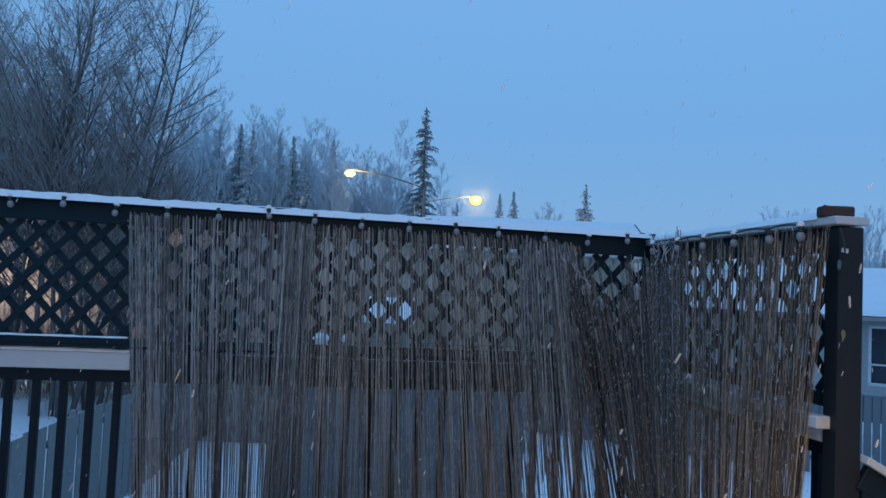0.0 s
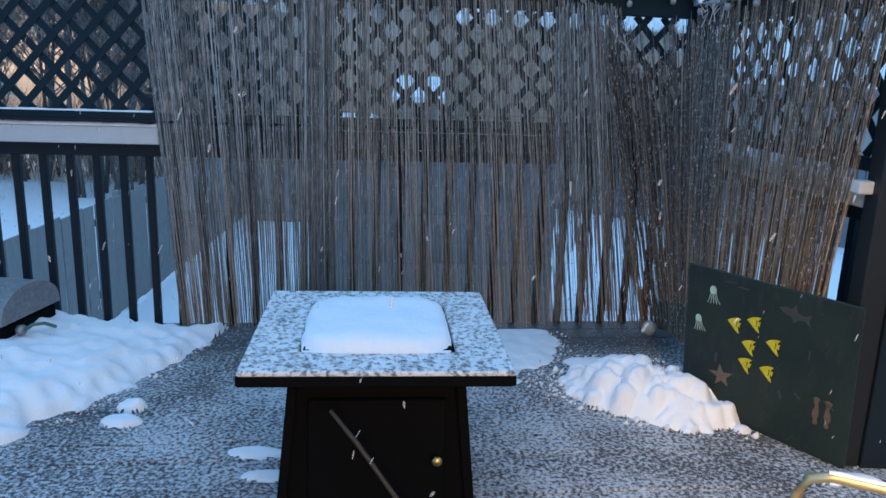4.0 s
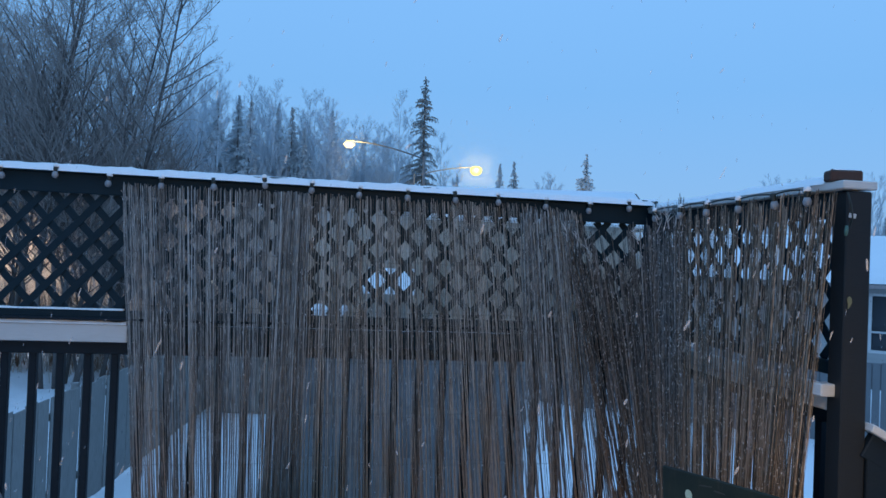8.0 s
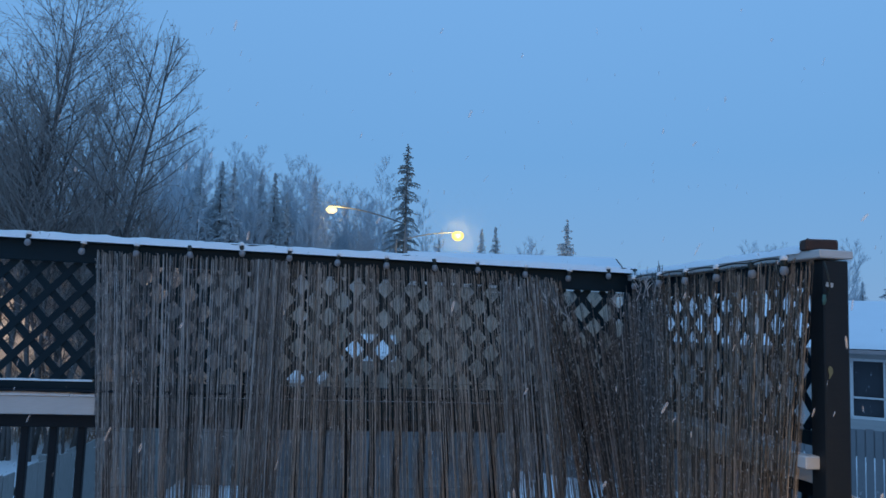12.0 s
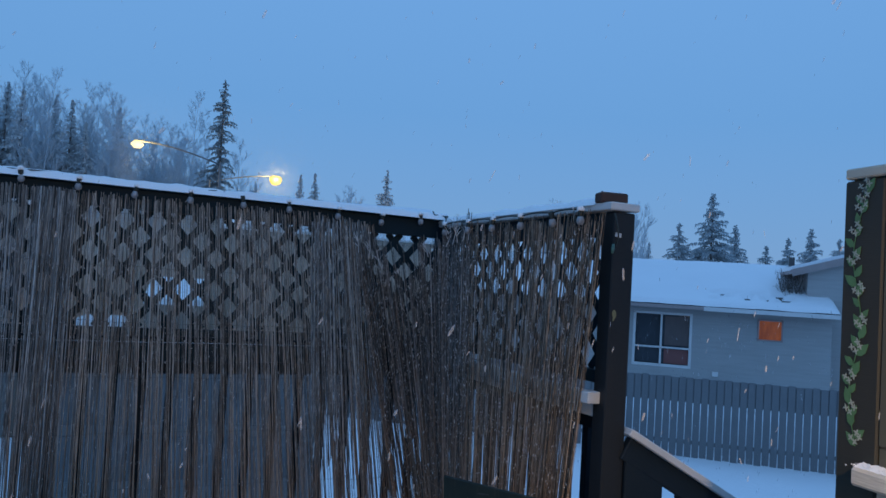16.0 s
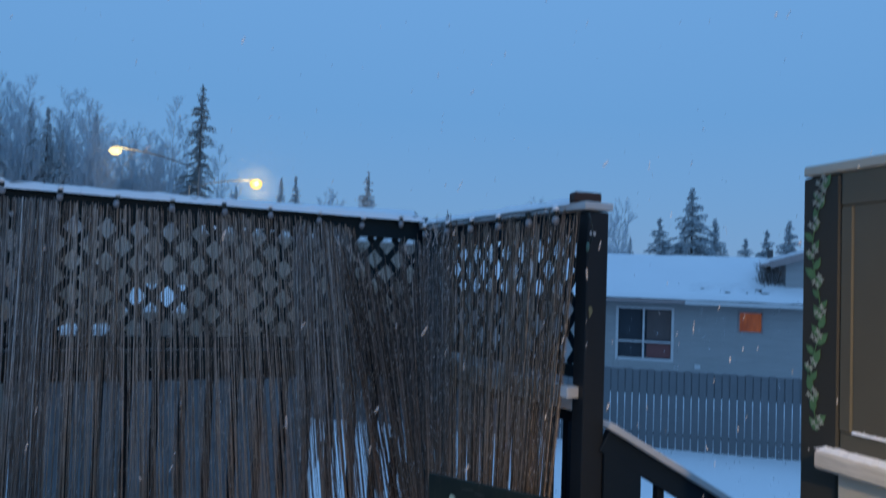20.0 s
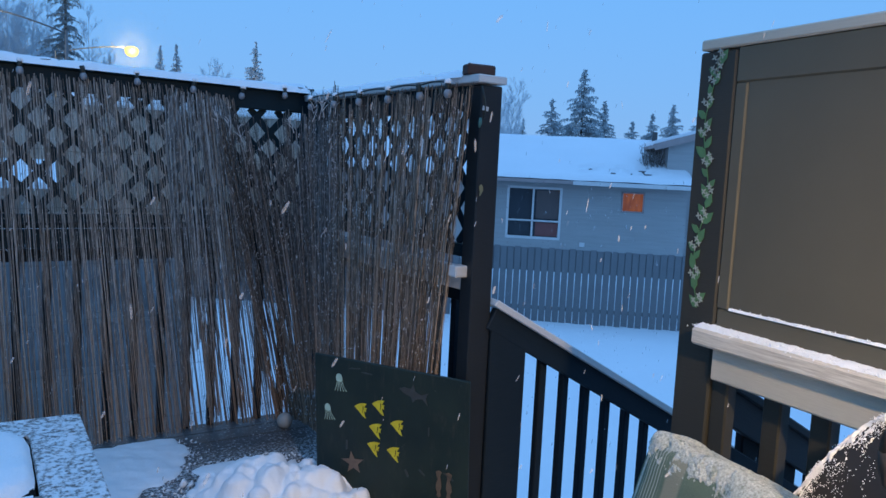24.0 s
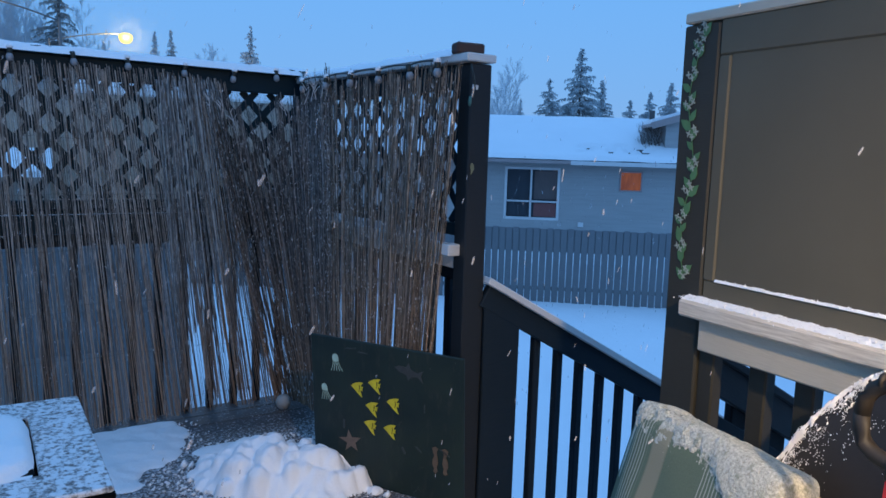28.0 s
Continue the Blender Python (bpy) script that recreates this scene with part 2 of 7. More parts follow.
# bark, twigs, needles: the far ones pale and blue-grey, haze painted into the colour
for nm, a, b, scale in (("birch_bark", (0.20, 0.175, 0.165), (0.07, 0.060, 0.056), 5.0), ("twig", (0.26, 0.215, 0.195), (0.42, 0.36, 0.33), 2.0),
                        ("hazed_twig", (0.44, 0.50, 0.55), (0.62, 0.68, 0.73), 0.4), ("needles", (0.16, 0.19, 0.195), (0.36, 0.385, 0.395), 1.2), ("snow_haze_needles", (0.33, 0.37, 0.39), (0.60, 0.63, 0.65), 1.6),
                        ("hazed_needles", (0.42, 0.44, 0.45), (0.66, 0.68, 0.69), 0.5), ("brush_twig", (0.40, 0.33, 0.285), (0.60, 0.52, 0.455), 1.0), ("pale_brush", (0.56, 0.44, 0.34), (0.74, 0.61, 0.50), 1.0), ("brown_brush", (0.19, 0.125, 0.09), (0.34, 0.235, 0.17), 1.0),
                        ("leaf", (0.22, 0.13, 0.105), (0.40, 0.29, 0.26), 1.0)):
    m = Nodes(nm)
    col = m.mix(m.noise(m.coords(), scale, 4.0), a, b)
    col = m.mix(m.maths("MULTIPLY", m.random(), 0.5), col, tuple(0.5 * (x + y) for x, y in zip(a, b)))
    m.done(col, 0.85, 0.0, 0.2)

m = Nodes("siding")
v = m.coords((1, 1, 1))
wave = m.add("ShaderNodeTexNoise")
m.l.new(m.world((0.8, 0.8, 9)), wave.inputs["Vector"])
wave.inputs["Scale"].default_value = 1.5
m.bump(wave.outputs["Fac"], 0.3, 0.01)
m.done(m.mix(wave.outputs["Fac"], (0.34, 0.335, 0.33), (0.44, 0.435, 0.43)), 0.8)
m = Nodes("siding_blue")
m.bump(m.noise(m.world((1, 1, 10)), 1.0), 0.3, 0.01)
m.done(m.mix(m.noise(m.world((0.6, 0.6, 5)), 1.0), (0.30, 0.29, 0.28), (0.40, 0.385, 0.37)), 0.8)
m = Nodes("fascia")
m.done(m.mix(m.noise(m.world(), 4.0), (0.30, 0.24, 0.23), (0.40, 0.33, 0.32)), 0.7)
m = Nodes("gutter_paint")
m.done(m.mix(m.noise(m.world(), 4.0), (0.62, 0.62, 0.62), (0.72, 0.72, 0.72)), 0.5)
m = Nodes("glass")
m.done((0.06, 0.068, 0.08), 0.08, 0.0, 0.5)
m = Nodes("curtain")
m.done(m.mix(m.noise(m.world((8, 8, 1)), 3.0), (0.10, 0.08, 0.08), (0.17, 0.13, 0.12)), 0.8)
m = Nodes("red_cloth")
m.done(m.mix(m.noise(m.world((6, 6, 6)), 3.0), (0.26, 0.10, 0.09), (0.20, 0.08, 0.075)), 0.8)
m = Nodes("shingle")
m.bump(m.noise(m.world(), 9.0), 0.4, 0.01)
m.done(m.mix(m.noise(m.world(), 6.0), (0.06, 0.06, 0.065), (0.11, 0.105, 0.10)), 0.9)
m = Nodes("brick_red")
m.bump(m.noise(m.world(), 60.0), 0.5, 0.003)
m.done(m.mix(m.noise(m.world(), 35.0, 4.0), (0.045, 0.026, 0.022), (0.075, 0.042, 0.034)), 0.85)
m = Nodes("gold_metal")
m.done(m.mix(m.noise(m.world(), 30.0), (0.62, 0.52, 0.30), (0.50, 0.40, 0.22)), 0.38, 0.75)
m = Nodes("brass")
m.done((0.60, 0.42, 0.16), 0.3, 0.9)
m = Nodes("cast_grey")
m.bump(m.noise(m.world(), 50.0), 0.4, 0.003)
m.done(m.mix(m.ramp(m.noise(m.world(), 40.0, 3.0, 0.7), [(0.3, 0.0), (0.7, 0.4)]), (0.15, 0.162, 0.172), (0.46, 0.48, 0.50)), 0.5, 0.25)
m = Nodes("steel_grey")
m.done(m.mix(m.noise(m.world(), 25.0), (0.22, 0.22, 0.22), (0.34, 0.34, 0.34)), 0.4, 0.6)
m = Nodes("green_plastic")
m.done((0.06, 0.15, 0.125), 0.45)
m = Nodes("ball_paint")
m.bump(m.noise(m.world(), 70.0), 0.3, 0.002)
m.done(m.mix(m.noise(m.world(), 30.0), (0.42, 0.41, 0.39), (0.25, 0.24, 0.22)), 0.6)
for nm, c in (("paint_yellow", (0.62, 0.55, 0.03)), ("paint_mint", (0.42, 0.60, 0.52)), ("paint_star", (0.16, 0.12, 0.095)), ("paint_tan", (0.13, 0.095, 0.066)),
              ("paint_dull", (0.045, 0.052, 0.055)), ("paint_leaf", (0.095, 0.205, 0.085)), ("paint_petal", (0.36, 0.39, 0.33)), ("paint_bird", (0.20, 0.19, 0.10)),
              ("paint_dark", (0.006, 0.010, 0.010)), ("grip_plastic", (0.035, 0.027, 0.018)), ("red_plastic", (0.55, 0.02, 0.015)), ("scoop_plastic", (0.016, 0.016, 0.018)),
              ("glazed_brown", (0.05, 0.036, 0.024)), ("stick_bark", (0.055, 0.042, 0.030)), ("tag_white", (0.55, 0.56, 0.56)), ("pole_metal", (0.16, 0.17, 0.18)),
              ("dark_wood", (0.04, 0.03, 0.025)), ("rubber", (0.01, 0.01, 0.01))):
    m = Nodes(nm)
    n1 = m.noise(m.world(), 45.0, 4.0)
    gloss = 0.25 if nm in ("glazed_brown",) else 0.55
    m.done(m.mix(m.ramp(n1, [(0.35, 0.0), (0.75, 0.55)]), c, tuple(x * 0.55 for x in c)), gloss, 0.0, 0.4)

# old snow frozen to the cloth in grains, lamp warmth put into its cream
m = Nodes("old_crust")
v = m.world()
fine, mid = m.noise(v, 170.0, 4.0, 0.7), m.noise(v, 45.0, 4.0, 0.65)
m.bump(m.maths("ADD", fine, m.maths("MULTIPLY", mid, 1.5)), 0.9, 0.006)
col = m.mix(m.ramp(fine, [(0.35, 0.0), (0.65, 1.0)]), (0.38, 0.37, 0.28), (0.76, 0.73, 0.63))
m.done(m.mix(m.ramp(mid, [(0.54, 0.0), (0.68, 0.6)]), col, (0.20, 0.22, 0.15)), 0.85, 0.0, 0.2)

# cushion cloth: sage green with pale woven stripes, snow caught in the weave
m = Nodes("cushion_cloth")
v = m.coords()
sep = m.add("ShaderNodeSeparateXYZ")
m.l.new(v, sep.inputs[0])
y = sep.outputs["Y"]
fine = m.ramp(m.maths("FRACT", m.maths("MULTIPLY", y, 105.0)), [(0.30, 0.0), (0.40, 1.0), (0.58, 1.0), (0.68, 0.0)])
bands = m.ramp(m.maths("FRACT", m.maths("MULTIPLY", m.maths("ADD", y, 0.134), 4.2)), [(0.10, 0.0), (0.12, 1.0), (0.36, 1.0), (0.38, 0.0)])
broad = m.ramp(m.maths("FRACT", m.maths("MULTIPLY", m.maths("ADD", y, 0.06), 4.2)), [(0.50, 0.0), (0.53, 1.0), (0.72, 1.0), (0.75, 0.0)])
weave = m.noise(m.coords((300, 300, 300)), 1.0, 2.0)
cloth = m.mix(weave, (0.105, 0.135, 0.090), (0.15, 0.185, 0.125))
cloth = m.mix(broad, cloth, (0.27, 0.25, 0.17))
cloth = m.mix(m.maths("MULTIPLY", fine, bands), cloth, (0.40, 0.41, 0.33))
flecks, patch = m.noise(m.world(), 130.0, 3.0, 0.7), m.noise(m.world(), 16.0, 4.0, 0.6)
lie = m.maths("ADD", m.maths("MULTIPLY", sep.outputs["Z"], 1.1), m.maths("MULTIPLY", m.maths("MAXIMUM", m.up(), 0.0), 0.30))
lie = m.maths("ADD", lie, m.maths("ADD", m.maths("MULTIPLY", flecks, 0.7), m.maths("MULTIPLY", patch, 0.8)))
mask = m.ramp(m.maths("MULTIPLY", lie, 0.7), [(0.785, 0.0), (0.90, 0.95)])
m.bump(m.maths("ADD", weave, mask), 0.5, 0.004)
# snow in the weave is tinted cream for the lamp's warmth too
m.done(m.mix(mask, cloth, m.mix(flecks, (0.46, 0.44, 0.36), (0.66, 0.64, 0.56))), 0.85, 0.0, 0.2)

for nm, colour, power in (("lamp_glow", (1.0, 0.74, 0.15), 1.4), ("lamp_glow_soft", (1.0, 0.80, 0.36), 2.0), ("porch_glow", (1.0, 0.50, 0.14), 2.2), ("yard_glow", (0.95, 0.93, 0.85), 2.0), ("fill_glow", (1.0, 0.70, 0.42), 0.8)):
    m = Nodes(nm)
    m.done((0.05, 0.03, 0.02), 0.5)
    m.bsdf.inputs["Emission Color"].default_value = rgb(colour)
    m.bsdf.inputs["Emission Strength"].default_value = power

# the lamplit curtain in the neighbour's small window
m = Nodes("window_glow")
folds = m.noise(m.world((9, 9, 2)), 1.2, 4.0)
m.done((0.05, 0.03, 0.02), 0.5)
m.l.new(m.mix(m.ramp(folds, [(0.35, 0.0), (0.65, 1.0)]), (0.55, 0.13, 0.03), (1.0, 0.28, 0.065)), m.bsdf.inputs["Emission Color"])
m.bsdf.inputs["Emission Strength"].default_value = 0.19

m = Nodes("flake")
m.done((0.7, 0.7, 0.72), 0.7)
m.bsdf.inputs["Alpha"].default_value = 0.26

# ---- mesh tools ----
def link(name, mesh, mat, parent=None, m=None, label="", smooth=False):
    ob = new(name, mesh)
    if mat and not mesh.materials:
        mesh.materials.append(MATS[mat])
    if smooth:
        mesh.polygons.foreach_set("use_smooth", [True] * len(mesh.polygons))
    if parent:
        ob.parent = parent
    if m is not None:
        ob.matrix_basis = m
    return tagged(ob, label=label)


def part(name, bm, material, parent=None, label="", m=None, smooth=False):
    mesh = bpy.data.meshes.new(name)
    bm.to_mesh(mesh)
    bm.free()
    return link(name, mesh, material, parent, m, label, smooth)


def raw(name, verts, faces, material, parent=None, m=None, label="", smooth=False):
    mesh = bpy.data.meshes.new(name)
    mesh.from_pydata([tuple(v) for v in verts], [], [tuple(f) for f in faces])
    mesh.update()
    return link(name, mesh, material, parent, m, label, smooth)


def thing(name, label, category, m=None, group="", kind=""):
    ob = new(name)
    if m is not None:
        ob.matrix_basis = m
    return tagged(ob, label, category, group, kind)


BOXES = {}


def box_mesh(sx, sy, sz, c, mat):
    """A box with chamfered edges about its centre; alike boxes share one mesh."""
    key = (round(sx, 4), round(sy, 4), round(sz, 4), round(c, 4), mat)
    if key not in BOXES:
        bm = bmesh.new()
        bmesh.ops.create_cube(bm, size=1.0, matrix=Matrix.Diagonal((sx, sy, sz, 1)))
        if c > 0:
            bmesh.ops.bevel(bm, geom=bm.edges[:], offset=min(c, 0.45 * min(sx, sy, sz)), segments=1, affect="EDGES")
        mesh = bpy.data.meshes.new("board")
        bm.to_mesh(mesh)
        bm.free()
        mesh.materials.append(MATS[mat])
        BOXES[key] = mesh
    return BOXES[key]


def box(name, sx, sy, sz, m, mat, parent=None, c=0.004, label=""):
    return link(name, box_mesh(sx, sy, sz, c, mat), mat, parent, m, label)


def span(name, a, b, w, h, mat, parent=None, c=0.004, up=(0, 0, 1), label=""):
    """A board from a to b, w across and h deep along up."""
    a, b = Vector(a), Vector(b)
    x = (b - a).normalized()
    y = Vector(up).cross(x).normalized()
    z = x.cross(y)
    m = Matrix((x, y, z)).transposed().to_4x4()
    m.translation = (a + b) / 2
    return box(name, (b - a).length, w, h, m, mat, parent, c, label)


def tubes(lines, sides=6):
    """Verts and faces of tapered tubes along lines of (point, radius)."""
    verts, faces = [], []
    for line in lines:
        base = len(verts)
        for i, (p, r) in enumerate(line):
            p = Vector(p)
            ahead = (Vector(line[min(i + 1, len(line) - 1)][0]) - Vector(line[max(i - 1, 0)][0])).normalized()
            side = ahead.cross(Vector((0.13, 0.21, 0.97)) if abs(ahead.z) < 0.9 else Vector((0.97, 0.2, 0.1))).normalized()
            other = ahead.cross(side)
            for k in range(sides):
                a = 2 * math.pi * k / sides
                verts.append(p + r * (math.cos(a) * side + math.sin(a) * other))
        for i in range(len(line) - 1):
            for k in range(sides):
                k2 = (k + 1) % sides
                faces.append((base + i * sides + k, base + i * sides + k2, base + (i + 1) * sides + k2, base + (i + 1) * sides + k))
        faces.append(tuple(base + k for k in reversed(range(sides))))
        faces.append(tuple(base + (len(line) - 1) * sides + k for k in range(sides)))
    return verts, faces


def tube(name, line, mat, parent=None, sides=8, label="", smooth=True, m=None):
    v, f = tubes([line], sides)
    return raw(name, v, f, mat, parent, m, label, smooth)


def turned(name, profile, mat, parent=None, m=None, label="", steps=20, smooth=True):
    """A turned body from (radius, height) pairs."""
    verts, faces = [], []
    for r, z in profile:
        for k in range(steps):
            a = 2 * math.pi * k / steps
            verts.append((r * math.cos(a), r * math.sin(a), z))
    for i in range(len(profile) - 1):
        for k in range(steps):
            k2 = (k + 1) % steps
            faces.append((i * steps + k, i * steps + k2, (i + 1) * steps + k2, (i + 1) * steps + k))
    faces.append(tuple(reversed(range(steps))))
    faces.append(tuple((len(profile) - 1) * steps + k for k in range(steps)))
    return raw(name, verts, faces, mat, parent, m, label, smooth)


def puffs(x, y, z, scale):
    """Rounded lumps with creases between them, 0 to 1."""
    p = Vector((x * scale, y * scale, z))
    p += 0.35 * Vector((noise.noise(p * 0.7), noise.noise(p * 0.7 + Vector((9, 0, 0))), 0))
    return 1.5 * (math.sqrt(noise.noise(p) ** 2 + 0.04) - 0.2)


def heap(name, inside, height, x0, x1, y0, y1, step, mat, label, category, z=0.0, lump=0.02, freq=9.0, edge=0.10):
    """A mound of snow: a height field cut to where inside(x, y) > 0, with a lumpy edge."""
    nx, ny = int((x1 - x0) / step) + 1, int((y1 - y0) / step) + 1
    verts, faces, index = [], [], {}
    high = {}
    for i in range(nx):
        for j in range(ny):
            x, y = x0 + i * step, y0 + j * step
            e = inside(x, y) + edge * (noise.noise(Vector((x * 5, y * 5, 3.1))) + 0.6 * noise.noise(Vector((x * 13, y * 13, 7.7))) + 0.12 * noise.noise(Vector((x * 24, y * 24, 1.7))))
            if e <= -0.07:
                continue
            if e <= 0:
                high[i, j] = 0.35 * e
                continue
            h = (height(x, y) if callable(height) else height) * min(1.0, (e / 0.4)) ** 0.6
            h += lump * (0.9 * puffs(x, y, 2.2, freq * 0.8) + 0.4 * puffs(x, y, 6.1, freq * 2.2)) * min(1, e * 5)
            h += lump * (noise.noise(Vector((x * freq, y * freq, 0.3))) + 0.7 * noise.noise(Vector((x * freq * 2.3, y * freq * 2.3, 5.0)))) * min(1, e * 8)
            high[i, j] = h
    for (i, j), h in high.items():
        index[i, j] = len(verts)
        verts.append((x0 + i * step, y0 + j * step, z + h))
    for i, j in high:
        q = ((i, j), (i + 1, j), (i + 1, j + 1), (i, j + 1))
        if all(k in index for k in q):
            faces.append(tuple(index[k] for k in q))
    ob = raw(name, verts, faces, mat, smooth=True)
    return tagged(ob, label, category)


def snow_strip(name, a, b, width, thick, parent, step=0.03, seed=0.0, label="", mat="snow", rough=1.0):
    """A ragged strip of snow lying along a board's top from a to b."""
    a, b = Vector(a), Vector(b)
    along = (b - a).normalized()
    side = Vector((0, 0, 1)).cross(along).normalized()
    n, rows = max(2, int((b - a).length / step)), 7
    verts, faces = [], []
    for i in range(n + 1):
        p = a.lerp(b, i / n)
        w = width * (1 + 0.10 * rough * noise.noise(Vector((i * 0.37, seed, 0))))
        t = thick * (1 + 0.5 * rough * noise.noise(Vector((i * 0.22, seed, 4))) + 0.3 * rough * noise.noise(Vector((i * 0.9, seed, 9))))
        for k in range(rows):
            u = k / (rows - 1) * 2 - 1
            h = t * (1 - abs(u) ** 4) if 0 < k < rows - 1 else 0
            jit = 0.12 * rough * width * noise.noise(Vector((i * 0.6, u * 2, seed + 2))) if abs(u) > 0.6 else 0
            verts.append(p + side * (u * w / 2 + jit) + Vector((0, 0, h)))
    for i in range(n):
        for k in range(rows - 1):
            q = i * rows + k
            faces.append((q, q + rows, q + rows + 1, q + 1))
    return raw(name, verts, faces, mat, parent, None, label, True)


def fast_tubes(starts, ends, r0, r1):
    """Three-sided tapered twigs as arrays."""
    a, b = np.array(starts), np.array(ends)
    n = len(a)
    d = b - a
    d /= np.linalg.norm(d, axis=1)[:, None] + 1e-9
    ref = np.tile([[0.31, 0.17, 0.93]], (n, 1))
    ref[np.abs(d[:, 2]) > 0.9] = (0.93, 0.3, 0.1)
    s = np.cross(d, ref)
    s /= np.linalg.norm(s, axis=1)[:, None] + 1e-9
    o = np.cross(d, s)
    verts = np.zeros((n, 6, 3))
    for k in range(3):
        c = np.cos(2.0944 * k) * s + np.sin(2.0944 * k) * o
        verts[:, k] = a + c * np.array(r0)[:, None]
        verts[:, 3 + k] = b + c * np.array(r1)[:, None]
    base = (np.arange(n) * 6)[:, None]
    quads = np.concatenate([base + [[k, (k + 1) % 3, 3 + (k + 1) % 3, 3 + k]] for k in range(3)])
    return verts.reshape(-1, 3), quads


def array_mesh(name, verts, quads, mat):
    mesh = bpy.data.meshes.new(name)
    mesh.vertices.add(len(verts))
    mesh.vertices.foreach_set("co", np.asarray(verts, np.float32).ravel())
    size = quads.shape[1]
    mesh.loops.add(quads.size)
    mesh.loops.foreach_set("vertex_index", quads.astype(np.int32).ravel())
    mesh.polygons.add(len(quads))
    mesh.polygons.foreach_set("loop_start", np.arange(0, quads.size, size, dtype=np.int32))
    mesh.polygons.foreach_set("loop_total", np.full(len(quads), size, np.int32))
    mesh.update(calc_edges=True)
    mesh.materials.append(MATS[mat])
    return mesh


def grains(places, sizes, seed, long=1.0):
    """Ragged eight-faced grains: verts and triangles."""
    r = np.random.default_rng(seed)
    n = len(places)
    corners = np.array([(1, 0, 0), (-1, 0, 0), (0, 1, 0), (0, -1, 0), (0.16 * long, 0, long), (-0.18 * long, 0, -long)], float)
    verts = np.asarray(places)[:, None, :] + (corners[None] * r.uniform(0.6, 1.3, (n, 6, 1)) + r.normal(0, 0.15, (n, 6, 3))) * np.asarray(sizes)[:, None, None]
    tri = np.array([(0, 2, 4), (2, 1, 4), (1, 3, 4), (3, 0, 4), (2, 0, 5), (1, 2, 5), (3, 1, 5), (0, 3, 5)])
    return verts.reshape(-1, 3), (tri[None] + (np.arange(n) * 6)[:, None, None]).reshape(-1, 3)


def sprinkle(name, a, b, width, count, size, parent, seed, label=""):
    """Loose grains of snow along a board from a to b."""
    r = np.random.default_rng(seed)
    a, b = np.array(tuple(a)), np.array(tuple(b))
    along = (b - a) / np.linalg.norm(b - a)
    side = np.cross((0, 0, 1), along)
    s = r.uniform(0, 1, count)
    s = s[np.sin(s * 90 + 3 * np.sin(s * 37)) + r.normal(0, 0.8, count) > -0.5]
    places = a + s[:, None] * (b - a) + r.normal(0, width / 3, len(s))[:, None] * side + np.array((0, 0, 1)) * r.uniform(0, size * 2, len(s))[:, None]
    v, f = grains(places, r.uniform(size * 0.4, size * 1.3, len(s)), seed)
    return tagged(link(name, array_mesh(name, v, f, "snow"), "snow", parent, None, label), kind="stuff")

# ---- ground ----
GROUND = -2.2


def ground_sheet():
    """Snow-covered ground out to the horizon: fine near the deck, coarse far off."""
    ticks = [-900, -400, -180, -90, -60, -40, -30, -24, -19, -15, -12, -9, -7, -5, -3, -1, 1, 3, 5, 7, 9, 11, 13, 15, 17, 19, 22, 26, 30, 34, 38, 42, 46, 50, 55, 60, 70, 95, 140, 260, 500, 900]
    verts, faces = [], []
    for x in ticks:
        for y in ticks:
            near = max(0.0, 1 - max(abs(x), abs(y - 8)) / 80)
            rise = min(max((y - 30) / 34, 0.0), 1.0)
            rise = rise * rise * (3 - 2 * rise) * 4.6
            verts.append((x, y, GROUND + rise + 0.10 * near * noise.noise(Vector((x * 0.21, y * 0.21, 2.0)))))
    n = len(ticks)
    for i in range(n - 1):
        for j in range(n - 1):
            faces.append((i * n + j, (i + 1) * n + j, (i + 1) * n + j + 1, i * n + j + 1))
    return tagged(raw("ground", verts, faces, "snow_field", smooth=True), "snow-covered ground of the yards below the deck", "ground", kind="structure")


ground_sheet()

# ---- deck ----
# the deck and its long fence stand askew to the axes: u runs along the fence, off towards the house
F_TURN = 5.7
F_O = Vector((-0.6, 4.335, 0))
F_D = Vector((math.cos(radians(F_TURN)), math.sin(radians(F_TURN)), 0))
F_N = Vector((F_D.y, -F_D.x, 0))
F_M = Matrix.Translation(F_O) @ pose(0, 0, 0, 0, 0, F_TURN) @ Matrix.Translation((0.6, 0, 0))


def on_a(u, off, z):
    """A place on the long fence: u along it, off from its inner face towards the house, z up."""
    return F_O + F_D * (u + 0.6) + F_N * off + Vector((0, 0, z))


DECK_U0, DECK_U1, DECK_V1 = -4.2, 2.36, 5.95
deck = thing("floor", "weathered deck of grey-brown boards salted with fine snow", "deck", kind="structure")
row, v = 0, -0.09
while v < DECK_V1:
    box("deck_board", DECK_U1 - DECK_U0, 0.133, 0.036, F_M @ pose((DECK_U0 + DECK_U1) / 2, -v - 0.069, -0.018 - 0.0015 * (row % 3)), "salted_deck", deck, 0.003)
    v += 0.138
    row += 1
span("rim_joist", on_a(DECK_U0, -0.115, -0.16), on_a(DECK_U1, -0.115, -0.16), 0.036, 0.235, "dark_paint", deck)
span("rim_joist", on_a(DECK_U1 + 0.02, DECK_V1, -0.16), on_a(DECK_U1 + 0.02, -0.11, -0.16), 0.036, 0.235, "dark_paint", deck)
for u in (-3.9, -1.6, 0.4, 2.1):
    box("deck_post", 0.09, 0.09, 2.0, F_M @ pose(u, -0.04, -1.2), "dark_paint", deck)

